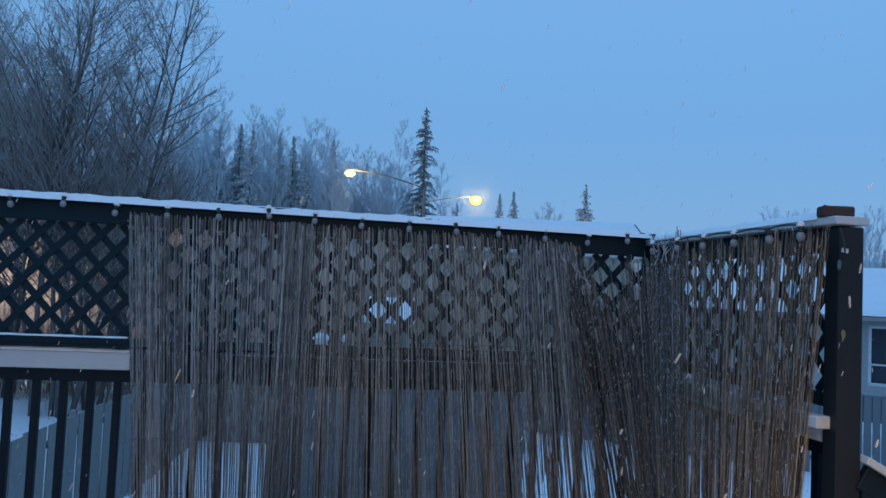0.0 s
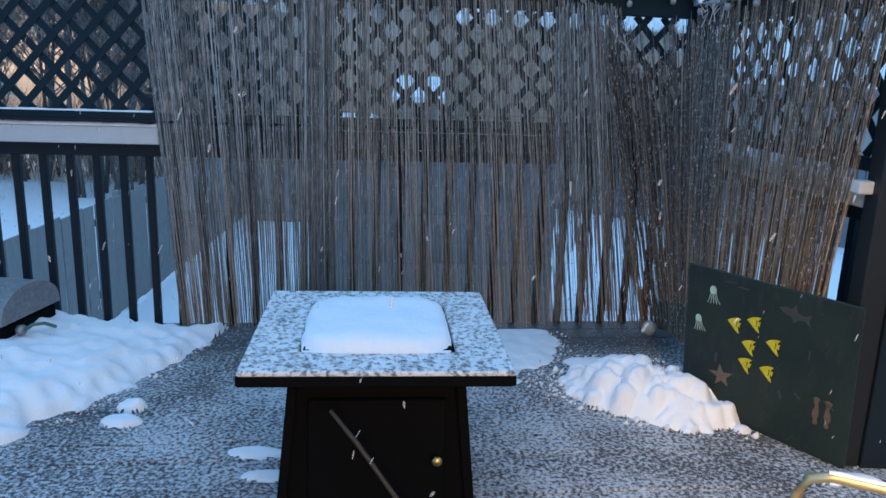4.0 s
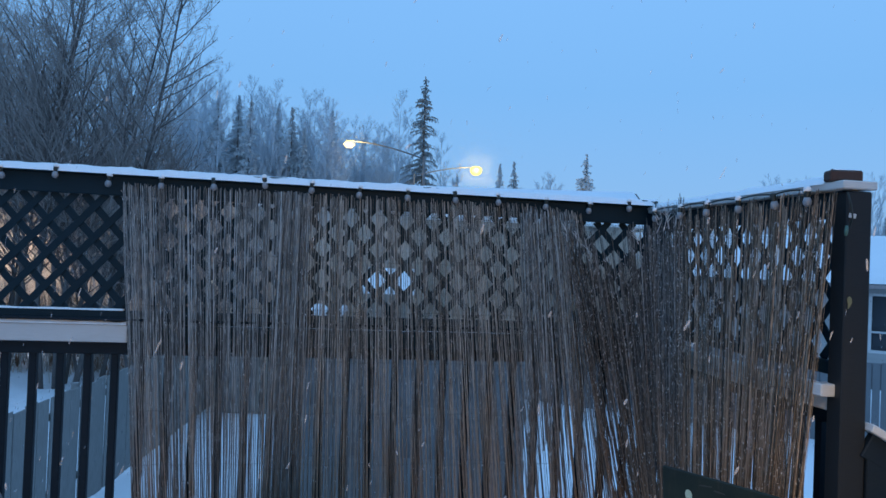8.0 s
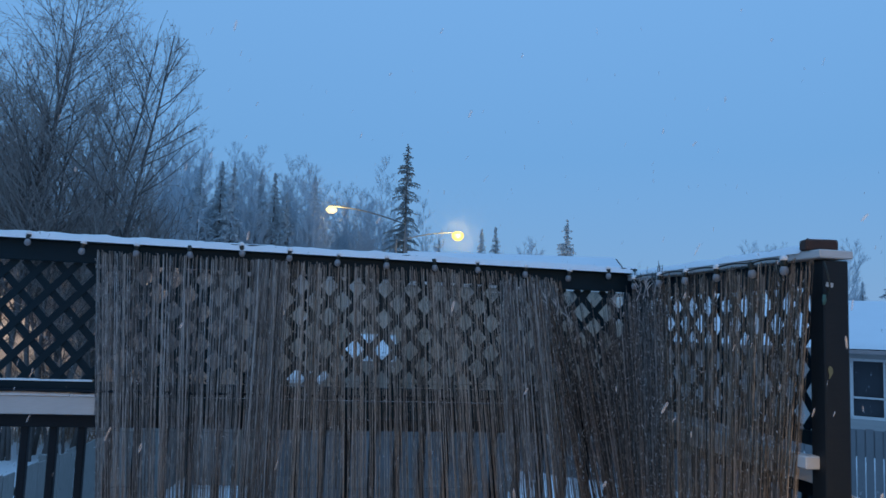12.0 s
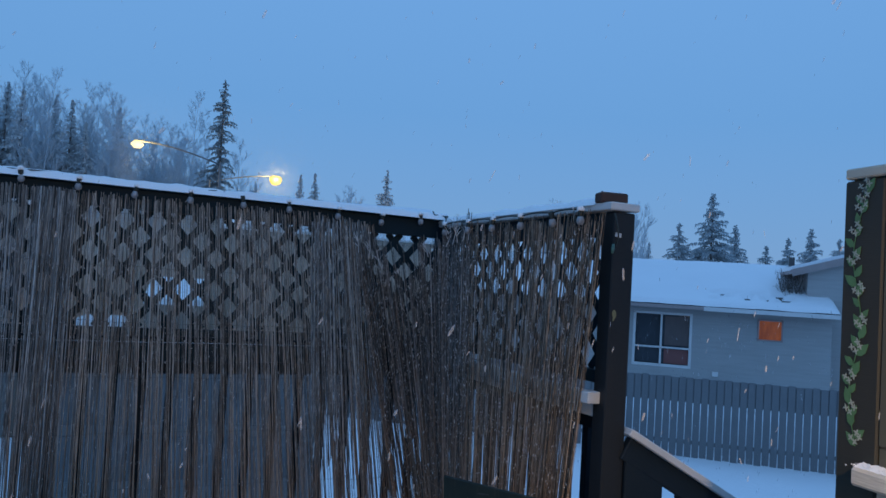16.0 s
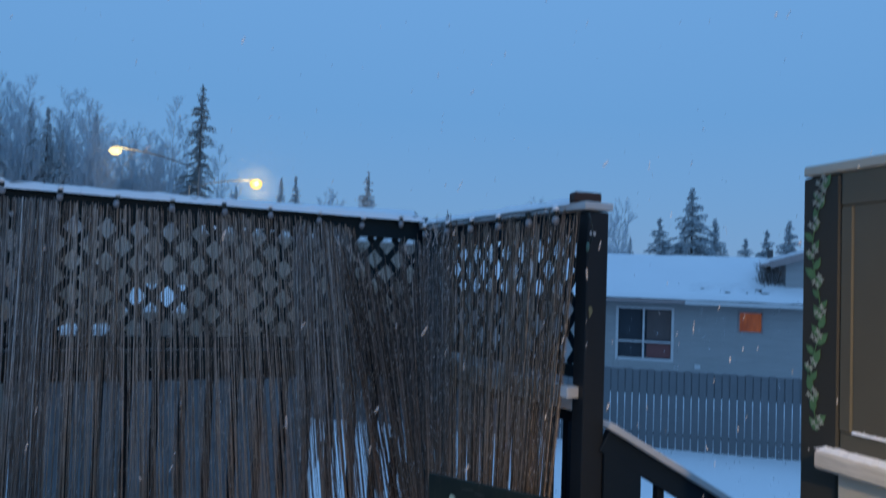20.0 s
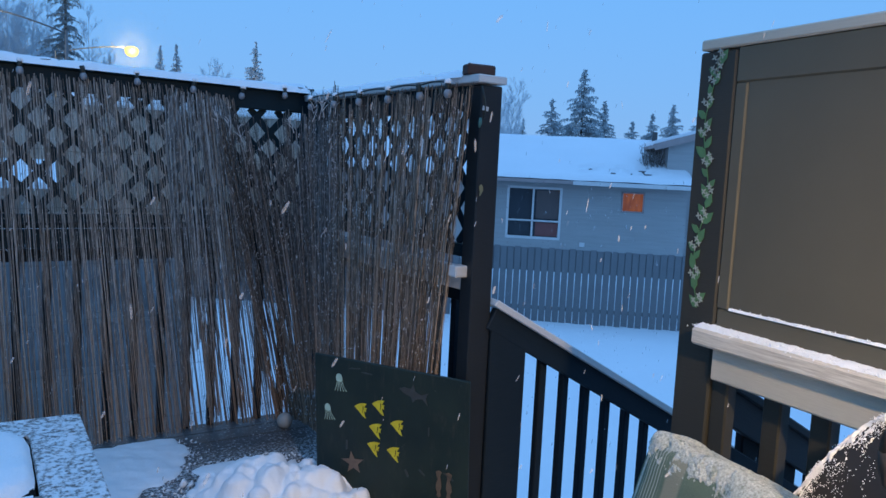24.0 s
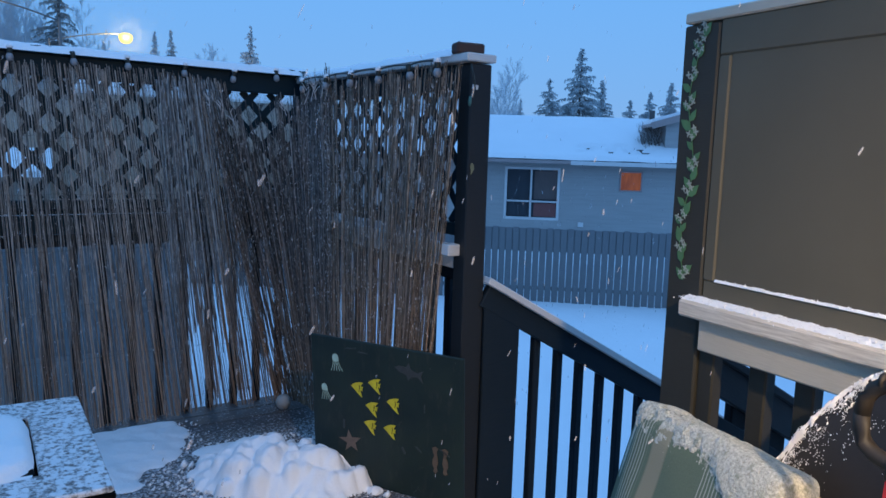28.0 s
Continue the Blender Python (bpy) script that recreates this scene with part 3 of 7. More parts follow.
# stairs go down beyond the opening between the two fences
stairs = thing("stairs", "snow-covered wooden stairs going down from the deck", "stairs", kind="structure")
for i in range(11):
    z, x = -0.185 * (i + 1), 2.52 + 0.27 * i
    box("tread", 0.285, 0.98, 0.036, pose(x + 0.13, 2.52, z - 0.018), "salted_deck", stairs)
    snow_strip("snow", (x + 0.14, 2.05, z + 0.001), (x + 0.14, 2.98, z + 0.001), 0.24, 0.012, stairs, seed=i * 1.7)
for y in (2.02, 3.02):
    span("stringer", (2.50, y, -0.30), (5.45, y, -2.32), 0.04, 0.26, "dark_paint", stairs)


# ---- fences of the deck ----
def top_z(u):
    """The long fence's cap falls a hair towards the corner."""
    return 1.820 - 0.0075 * (u + 1.25)


SLATS = 0.036
PITCH, RISE = 0.1457, 0.162  # of the lattice's diamonds, across and up


def lattice(parent, to_world, u0, u1, z0, top, uc, zc):
    """Two layers of crossing slats from u0 to u1, z0 up to top(u); one diamond is centred on (uc, zc)."""
    for layer, lean in ((0, 1), (1, -1)):
        k = -60
        while k < 60:
            k += 1
            # the slat's middle line: (u - uc) / PITCH - lean * (z - zc) / RISE = k + 0.5
            def at(z):
                return uc + PITCH * (k + 0.5 + lean * (z - zc) / RISE)
            za, zb = z0, top(at(z0 + 0.3))
            if lean * (at(zb) - at(za)) < 0:
                continue
            slope = RISE / PITCH * lean
            for edge in (u0, u1):
                zi = za + (edge - at(za)) * slope
                inside_above = (edge == u0) == (lean > 0)
                if inside_above:
                    za_new, zb_new = max(za, zi), zb
                else:
                    za_new, zb_new = za, min(zb, zi)
                za, zb = za_new, zb_new
                if zb - za < 0.03:
                    break
            if zb - za < 0.03:
                continue
            a, b = to_world(at(za), za, layer), to_world(at(zb), zb, layer)
            normal = (to_world(0, 1, 1) - to_world(0, 1, 0)).normalized()
            span("slat", a, b, SLATS, 0.007, "lattice_paint", parent, 0.0015, up=normal)


XL = -2.55  # left end that is built of the long fence
long_fence = thing("wall_fence_long", "dark painted deck fence, lattice over balusters, snow on its cap", "fence", kind="structure")
u = -0.708 - 0.1302 * 14
while u < 2.1:
    box("baluster", 0.037, 0.037, 1.10, F_M @ pose(u, 0.07, 0.43), "dark_paint", long_fence, 0.004)
    u += 0.1302
span("white_rail", on_a(XL, -0.005, 1.026), on_a(-0.635, -0.005, 1.026), 0.05, 0.088, "white_paint", long_fence, label="white painted top rail of the balusters")
# the white rail runs on here, coloured dark for its shade behind the reeds
span("bare_rail", on_a(-0.633, -0.005, 1.026), on_a(2.10, -0.005, 1.026), 0.05, 0.088, "lattice_paint", long_fence, label="rail run behind the reeds, coloured dark for shade")
span("under_rail", on_a(XL, -0.05, 0.945), on_a(2.10, -0.05, 0.945), 0.036, 0.06, "dark_paint", long_fence)
span("lattice_rail", on_a(XL, -0.012, 1.119), on_a(2.10, -0.012, 1.119), 0.045, 0.042, "lattice_paint", long_fence)
span("filler_board", on_a(XL, -0.032, 1.084), on_a(2.10, -0.032, 1.084), 0.02, 0.026, "lattice_paint", long_fence)
span("ledge_strip", on_a(XL, 0.022, 1.097), on_a(2.10, 0.022, 1.097), 0.03, 0.014, "dark_paint", long_fence)
span("top_rail", on_a(XL, 0.0, top_z(XL) - 0.050), on_a(2.13, 0.0, top_z(2.13) - 0.050), 0.04, 0.098, "lattice_paint", long_fence)
span("cap", on_a(XL, -0.005, top_z(XL) + 0.006), on_a(2.14, -0.005, top_z(2.14) + 0.006), 0.125, 0.014, "lattice_paint", long_fence, label="dark painted cap board")
snow_strip("cap_snow", on_a(XL, -0.003, top_z(XL) + 0.003), on_a(2.13, -0.003, top_z(2.13) + 0.003), 0.146, 0.040, long_fence, 0.025, 1.0, "ridge of fresh snow", rough=0.5)
snow_strip("rail_snow", on_a(XL, 0.002, 1.071), on_a(-0.64, 0.002, 1.071), 0.05, 0.018, long_fence, 0.03, 7.0)
snow_strip("rail_snow", on_a(XL, -0.002, 1.1405), on_a(-0.66, -0.002, 1.1405), 0.035, 0.008, long_fence, 0.03, 9.0)
lattice(long_fence, lambda u, w, k: on_a(u, -0.016 - 0.008 * k, w), XL, 0.196, 1.141, lambda u: top_z(u) - 0.094, -1.189, 1.660)
lattice(long_fence, lambda u, w, k: on_a(u, -0.016 - 0.008 * k, w), 0.204, 2.12, 1.141, lambda u: top_z(u) - 0.094, 1.041, 1.660)
box("lattice_joint", 0.03, 0.028, 0.585, F_M @ pose(0.20, 0.030, 1.432), "lattice_paint", long_fence)
box("corner_post", 0.09, 0.09, 1.9, F_M @ pose(2.16, 0.045, 0.80), "lattice_paint", long_fence)

# the short fence, from the corner to its end post
B0, B1 = Vector((2.112, 4.60, 0)), Vector((2.285, 3.08, 0))
b_along = (B1 - B0).normalized()
b_out = Vector((0, 0, 1)).cross(b_along)
B_LEN = (B1 - B0).length
b_turn = math.degrees(math.atan2(b_along.y, b_along.x))


def on_b(u, out, z):
    return B0 + b_along * u + b_out * out + Vector((0, 0, z))


short_fence = thing("wall_fence_short", "short dark painted fence, lattice over balusters, snow on top", "fence", kind="structure")
for i in range(11):
    box("baluster", 0.037, 0.037, 1.10, Matrix.Translation(on_b(0.10 + 0.136 * i, 0.11, 0.43)) @ pose(0, 0, 0, 0, 0, b_turn), "dark_paint", short_fence, 0.004)
B_TOP = 1.765
span("white_rail", on_b(0, 0.035, 1.008), on_b(B_LEN, 0.035, 1.008), 0.05, 0.088, "white_paint", short_fence)
span("rail_end", on_b(B_LEN - 0.05, -0.005, 1.045), on_b(B_LEN + 0.01, -0.005, 1.045), 0.10, 0.045, "white_paint", short_fence, label="cut end of the white rail beside the post")
span("under_rail", on_b(0, 0.09, 0.93), on_b(B_LEN, 0.09, 0.93), 0.036, 0.06, "dark_paint", short_fence)
span("lattice_rail", on_b(0, 0.045, 1.118), on_b(B_LEN, 0.045, 1.118), 0.045, 0.050, "lattice_paint", short_fence)
span("top_rail", on_b(0, 0.035, B_TOP - 0.052), on_b(B_LEN, 0.035, B_TOP - 0.052), 0.04, 0.098, "lattice_paint", short_fence)
span("cap", on_b(-0.02, 0.035, B_TOP + 0.010), on_b(B_LEN + 0.065, 0.035, B_TOP + 0.010), 0.135, 0.030, "white_paint", short_fence, label="pale painted cap board")
snow_strip("cap_snow", on_b(-0.05, 0.032, B_TOP + 0.018), on_b(B_LEN - 0.04, 0.032, B_TOP + 0.018), 0.146, 0.034, short_fence, 0.03, 3.0, rough=0.5)
lattice(short_fence, lambda u, w, k: on_b(u, 0.045 + 0.008 * k, w), 0.0, B_LEN, 1.142, lambda u: B_TOP - 0.09, 0.43, 1.60)
P1 = (2.33, 3.075)
box("end_post", 0.092, 0.092, 2.05, pose(P1[0], P1[1], 0.728, 0, 0, 0), "post_paint", short_fence, 0.005)

# rail of the stairs, beyond the post
stair_rail = thing("stair_railing", "dark painted sloping stair railing with a pale cap board", "railing", kind="structure")
RS = -0.556
RY = 3.035


def on_rail(x, dz):
    return Vector((x, RY, 0.946 + RS * (x - 2.375) + dz))


span("cap", on_rail(2.378, -0.012), on_rail(5.2, -0.012), 0.09, 0.028, "white_paint", stair_rail, label="pale cap board dusted with snow")
span("upper_rail", on_rail(2.378, -0.075), on_rail(5.2, -0.075), 0.036, 0.095, "dark_paint", stair_rail)
box("newel", 0.168, 0.034, 0.95, pose(2.462, RY, 0.355), "dark_paint", stair_rail)
for i in range(16):
    x = 2.664 + 0.1176 * i
    zt = 0.946 + RS * (x - 2.375) - 0.10
    box("baluster", 0.033, 0.037, 1.15, pose(x, RY + 0.037, zt - 0.575), "dark_paint", stair_rail)

# rail of the stairs on the near side, behind the solid panel
near_rail = thing("stair_railing", "dark painted stair railing behind the panel fence", "railing", kind="structure")
span("cap", (2.42, 2.0, 0.942), (5.2, 2.0, 0.942 - 0.551 * 2.78), 0.07, 0.024, "post_paint", near_rail)
span("upper_rail", (2.42, 2.0, 0.88), (5.2, 2.0, 0.88 - 0.551 * 2.78), 0.036, 0.095, "post_paint", near_rail)
span("middle_rail", (2.42, 2.0, 0.675), (5.2, 2.0, 0.675 - 0.551 * 2.78), 0.036, 0.17, "dark_paint", near_rail)
span("lower_rail", (2.42, 2.0, 0.18), (5.2, 2.0, 0.18 - 0.551 * 2.78), 0.036, 0.14, "dark_paint", near_rail)
for i in range(16):
    x = 2.52 + 0.16 * i
    box("baluster", 0.09, 0.03, 0.72, pose(x, 2.035, 0.50 - 0.551 * (x - 2.42)), "dark_paint", near_rail)

# the panel fence beside the stairs, solid above, balusters below
PX = 2.30
panel = thing("wall_fence_panel", "brown painted panel fence with a snowy white ledge above balusters", "fence", kind="structure")
PY0, PY1 = -1.3, 1.977
box("end_post", 0.09, 0.115, 2.05, pose(PX + 0.045, 1.919, 0.728), "post_shade_brown", panel, 0.005)
span("cap", (PX + 0.055, PY1 - 0.004, 1.770), (PX + 0.055, PY0, 1.770), 0.118, 0.026, "cream_paint", panel, label="pale cap board with old snow")
snow_strip("cap_snow", (PX + 0.055, PY1 - 0.02, 1.782), (PX + 0.055, PY0, 1.7825), 0.10, 0.004, panel, 0.03, 5.0)
span("top_rail", (PX + 0.027, 1.8605, 1.715), (PX + 0.027, PY0, 1.715), 0.05, 0.085, "panel_paint", panel)
span("stile", (PX + 0.0275, 1.843, 1.130), (PX + 0.0275, 1.843, 1.672), 0.05, 0.036, "panel_paint", panel, up=(0, 1, 0))
span("solid_panel", (PX + 0.0125, 1.825, 1.40), (PX + 0.0125, PY0, 1.40), 0.012, 0.56, "panel_paint", panel, 0.001)
span("bottom_rail", (PX + 0.03, 1.861, 1.1045), (PX + 0.03, PY0, 1.1045), 0.05, 0.051, "panel_paint", panel)
snow_strip("rail_snow", (PX + 0.008, 1.823, 1.1305), (PX + 0.008, PY0, 1.1305), 0.012, 0.006, panel, 0.008, 11.0, rough=0.8)
sprinkle("snow_grains", (PX + 0.010, 1.823, 1.134), (PX + 0.010, 0.2, 1.134), 0.020, 2200, 0.0019, panel, 15)
span("ledge", (PX + 0.005, 1.898, 1.0575), (PX + 0.005, PY0, 1.0575), 0.085, 0.042, "bare_wood", panel, 0.006, label="bleached wooden ledge crusted with snow")
snow_strip("ledge_snow", (PX + 0.006, 1.894, 1.0790), (PX + 0.006, PY0, 1.0790), 0.074, 0.008, panel, 0.006, 13.0, rough=0.9)
sprinkle("snow_grains", (PX + 0.002, 1.894, 1.084), (PX + 0.002, 0.2, 1.084), 0.078, 6500, 0.0018, panel, 16)
span("white_rail", (PX + 0.012, 1.848, 0.998), (PX + 0.012, PY0, 0.998), 0.05, 0.084, "cream_paint", panel)
# inner post and balusters: the ledge's shade is put in by the darker brown
span("inner_post", (PX + 0.03, 1.838, -0.3), (PX + 0.03, 1.838, 0.953), 0.036, 0.05, "post_shade_brown", panel, up=(0, 1, 0))
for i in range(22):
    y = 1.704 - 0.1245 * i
    box("baluster", 0.037, 0.05, 1.15, pose(PX + 0.055, y, 0.42), "post_shade_brown", panel)

# the house behind the deck, which closes the place at the back
house = thing("wall_house", "unseen grey house wall with porch lamp and added patio door", "house wall", kind="structure")
H_M = Matrix.Translation((1.2, -0.6, 0)) @ pose(0, 0, 0, 0, 0, F_TURN) @ Matrix.Translation((-1.2, 0.6, 0))  # square to the deck
house.matrix_basis = H_M
box("wall", 4.7, 0.15, 5.3, pose(-1.85, -1.60, 0.45), "siding", house)
box("wall", 3.9, 0.15, 5.3, pose(4.45, -1.60, 0.45), "siding", house)
box("wall", 2.0, 0.15, 1.0, pose(1.5, -1.60, 2.60), "siding", house)
box("wall", 2.0, 0.15, 2.15, pose(1.5, -1.60, -1.12), "siding", house)
box("door_side", 0.05, 0.10, 2.1, pose(0.53, -1.55, 1.03), "white_paint", house)
box("door_side", 0.05, 0.10, 2.1, pose(2.47, -1.55, 1.03), "white_paint", house)
# door glass is added out of view and glows to go with the fill
box("door_glass", 1.9, 0.02, 2.0, pose(1.5, -1.56, 1.03), "fill_glow", house, label="unseen patio door glass, glowing to match the added fill")
porch = box("porch_lamp", 0.36, 0.10, 0.12, pose(1.2, -0.74, 2.72), "dark_wood", house, 0.02)
span("lamp_arm", (1.2, -1.53, 2.75), (1.2, -0.78, 2.75), 0.05, 0.04, "dark_wood", house)
box("diffuser", 0.32, 0.05, 0.16, pose(0, 0.035, -0.005), "porch_glow", porch, 0.02, "glowing porch lamp glass")


# ---- reed mats hung on the fences ----
rnd = random.Random(11)


def reed_mat(name, label, count, bottom, top, out, thin, mat, rows, seed, ragged=0.03, gaps=None, shaggy=0.0, tangle=0.006):
    """Upright dry reeds from bottom(u) to top(u), tied by rows of wire; out(u) points to the viewer's side."""
    r = random.Random(seed)
    mat_thing = thing(name, label, "reed screen")
    lines = []
    for i in range(count):
        u = (i + r.random()) / count
        if gaps and r.random() < gaps(u):
            continue
        ub = min(max(u + r.gauss(0, 0.004), 0), 1)
        ut = min(max(u + r.gauss(0, tangle), 0), 1)
        a, b = bottom(ub), top(ut)
        o = out(u)
        side = (bottom(min(u + 0.02, 1)) - bottom(max(u - 0.02, 0))).normalized()
        d = r.uniform(0.0, 0.016)
        rad = thin * r.choice((0.55, 0.65, 0.75, 0.85, 1.0, 1.15, 1.5))
        b = b + (b - a).normalized() * (r.uniform(-ragged, ragged * 0.6) * (2.2 if u < shaggy else 1.0) - (r.random() < 0.06) * r.uniform(0, 0.25))
        a = a + Vector((0, 0, r.uniform(0, 0.03)))
        line = []
        flip, steps = r.random() < 0.5, 9
        ph = r.uniform(0, 60)
        for k in range(steps + 1):
            t = k / steps
            sway = 0.007 * noise.noise(Vector((ph, t * 2.6, 0.5))) + 0.003 * noise.noise(Vector((ph, t * 8.0, 7.5)))
            p = a.lerp(b, t) + o * (d + 0.004 * math.sin(3 * t + u * 40)) + side * sway
            q = t if not flip else 1 - t
            knot = 1.25 if (k + i) % 4 == 0 else 1.0
            line.append((p, rad * knot * (1.15 - 0.5 * q)))
        lines.append(line)
        # a few broken side twigs
        for _ in range((r.random() < 0.20) + (u < shaggy) * r.choice((0, 1, 2))):
            t = r.uniform(0.1, 0.97)
            p = a.lerp(b, t) + o * (d + 0.006)
            way = (side * r.choice((-1, 1)) * r.uniform(0.3, 1.0) + Vector((0, 0, r.uniform(0.2, 1.0))) + o * r.uniform(0.1, 0.8)).normalized()
            ln = r.uniform(0.02, 0.07) if u > shaggy else r.uniform(0.03, 0.10)
            lines.append([(p, rad * 0.45), (p + way * ln * 0.6, rad * 0.35), (p + way * ln + Vector((0, 0, 0.006)), rad * 0.2)])
    v, f = tubes(lines, 4)
    tagged(raw("reeds", v, f, mat, mat_thing), kind="stuff")
    chips = []
    for _ in range(int(count * (5.5 if shaggy == 1.0 else 4.5 if shaggy else 3.0))):
        u = r.random() if r.random() > 0.25 else r.random() ** 2
        t = r.random() ** 0.8 * 0.98
        p = bottom(u).lerp(top(u), t) + out(u) * r.uniform(0.014, 0.022)
        way = Vector((r.gauss(0, 0.5), r.gauss(0, 0.5), r.choice((-1, 1)))).normalized()
        ln = r.uniform(0.003, 0.013) * (1.5 if shaggy == 1.0 else 1.0)
        chips.append([(p, 0.0006), (p + way * ln * 0.5 + out(u) * 0.002, r.uniform(0.0009, 0.0026 if shaggy == 1.0 else 0.0019)), (p + way * ln, 0.0005)])
    v, f = tubes(chips, 3)
    tagged(raw("husk", v, f, "husk", mat_thing, None, "pale flecks of husk and snow"), kind="stuff")
    for h in rows:
        pts = []
        for k in range(41):
            u = k / 40
            p = bottom(u).lerp(top(u), h) + out(u) * (0.021 + 0.002 * math.sin(k * 1.9))
            pts.append((p + Vector((0, 0, 0.004 * math.sin(k * 0.8 + h * 9))), 0.0007))
        tube("tie_wire", pts, "wire", mat_thing, 4)
    return mat_thing


def thin_spots(u):
    """Here and there a few reeds have dropped out."""
    return 0.28 if noise.noise(Vector((u * 34, 3.7, 0))) + 0.5 * noise.noise(Vector((u * 90, 1.2, 0))) > 0.34 else 0.04


ROWS_H = (0.06, 0.21, 0.36, 0.51, 0.66, 0.81, 0.95)
south = F_N


def hung(b0, b1, t0, t1, off, drop=0.040, sag=0.0):
    """The lower and the upper edge of a mat on the long fence, from b0 to b1 below and t0 to t1 above."""
    low = lambda u: on_a(b0 + (b1 - b0) * u, off, 0.012)
    high = lambda u: on_a(t0 + (t1 - t0) * u, off, top_z(t0) - drop - sag * max(0.0, (u - 0.80) / 0.20) ** 1.3)
    return low, high


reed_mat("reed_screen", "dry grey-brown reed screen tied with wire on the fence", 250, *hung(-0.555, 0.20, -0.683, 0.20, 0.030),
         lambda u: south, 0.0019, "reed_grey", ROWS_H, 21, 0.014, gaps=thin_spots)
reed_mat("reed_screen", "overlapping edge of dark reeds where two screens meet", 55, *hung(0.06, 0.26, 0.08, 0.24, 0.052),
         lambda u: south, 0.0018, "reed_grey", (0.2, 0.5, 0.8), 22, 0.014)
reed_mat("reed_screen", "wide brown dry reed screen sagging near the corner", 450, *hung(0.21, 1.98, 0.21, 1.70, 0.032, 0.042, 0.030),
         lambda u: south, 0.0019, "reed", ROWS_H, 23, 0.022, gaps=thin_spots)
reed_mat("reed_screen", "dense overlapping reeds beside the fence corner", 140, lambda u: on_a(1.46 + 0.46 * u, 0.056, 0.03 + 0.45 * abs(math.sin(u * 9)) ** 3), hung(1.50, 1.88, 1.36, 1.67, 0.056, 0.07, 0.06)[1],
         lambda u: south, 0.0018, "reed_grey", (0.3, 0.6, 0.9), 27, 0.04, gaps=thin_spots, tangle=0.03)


def curve_path(points):
    pts = [Vector(p) for p in points]
    marks = [0.0]
    for a, b in zip(pts, pts[1:]):
        marks.append(marks[-1] + (b - a).length)
    total = marks[-1]

    def at(u):
        s = u * total
        for k in range(len(pts) - 1):
            if s <= marks[k + 1] or k == len(pts) - 2:
                return pts[k].lerp(pts[k + 1], (s - marks[k]) / (marks[k + 1] - marks[k]))
    return at


b_top = curve_path([(1.585, 4.470, 1.65), (1.68, 4.476, 1.62), (1.79, 4.485, 1.55), (1.90, 4.480, 1.57), (2.0, 4.45, 1.64), (2.075, 4.383, 1.70), (2.106, 4.166, 1.732), (2.147, 3.853, 1.736), (2.194, 3.463, 1.740), (2.246, 3.029, 1.742)])
b_bot = curve_path([(1.952, 4.514, 0.02), (2.061, 4.500, 0.02), (2.092, 4.337, 0.02), (2.119, 4.108, 0.02), (2.149, 3.847, 0.02), (2.188, 3.522, 0.02), (2.223, 3.225, 0.02)])
B_SPLIT = 0.44
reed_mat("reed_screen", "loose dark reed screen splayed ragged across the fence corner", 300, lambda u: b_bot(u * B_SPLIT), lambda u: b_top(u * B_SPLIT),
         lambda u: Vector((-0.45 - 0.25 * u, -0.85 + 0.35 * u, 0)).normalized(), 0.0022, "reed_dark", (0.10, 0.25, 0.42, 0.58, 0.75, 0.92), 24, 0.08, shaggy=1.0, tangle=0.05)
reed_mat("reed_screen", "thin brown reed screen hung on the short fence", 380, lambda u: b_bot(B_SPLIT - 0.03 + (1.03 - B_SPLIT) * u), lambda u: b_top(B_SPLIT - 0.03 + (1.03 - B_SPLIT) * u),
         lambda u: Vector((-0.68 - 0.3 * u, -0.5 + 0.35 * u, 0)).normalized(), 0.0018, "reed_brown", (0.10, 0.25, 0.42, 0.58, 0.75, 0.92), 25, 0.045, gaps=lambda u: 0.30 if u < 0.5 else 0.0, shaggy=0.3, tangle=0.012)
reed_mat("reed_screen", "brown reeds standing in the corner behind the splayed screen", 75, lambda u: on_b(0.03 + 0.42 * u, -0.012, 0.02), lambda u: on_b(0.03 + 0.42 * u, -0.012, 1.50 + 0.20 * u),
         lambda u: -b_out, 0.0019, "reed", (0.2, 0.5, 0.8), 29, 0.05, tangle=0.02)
# forked side shoots at the splayed mat's upper edge
shoots = thing("dry_shoots", "pale forked dry shoots sticking out of the reeds at the corner", "dry shoots")
rf = random.Random(41)
for k, uu in enumerate((0.02, 0.05, 0.09, 0.24, 0.30, 0.34, 0.37, 0.40, 0.43)):
    p = b_top(uu) + Vector((-0.02, -0.03, -0.06))
    way = Vector((rf.gauss(0, 0.35), -0.15, 1)).normalized()
    tip = p + way * rf.uniform(0.09, 0.16)
    lines = [[(p, 0.0022), (p.lerp(tip, 0.5) + Vector((rf.gauss(0, 0.006), 0, 0)), 0.0018), (tip, 0.0009)]]
    for q in range(rf.choice((3, 4, 5))):
        c = p.lerp(tip, rf.uniform(0.25, 0.85))
        e = c + (way + Vector((rf.choice((-1, 1)) * rf.uniform(0.6, 1.3), -0.2, rf.uniform(-0.2, 0.3)))).normalized() * rf.uniform(0.025, 0.055)
        lines.append([(c, 0.0016), (c.lerp(e, 0.6) + Vector((0, 0, 0.004)), 0.0013), (e, 0.0009)])
    v, f = tubes(lines, 5)
    raw("shoot", v, f, "husk", shoots)

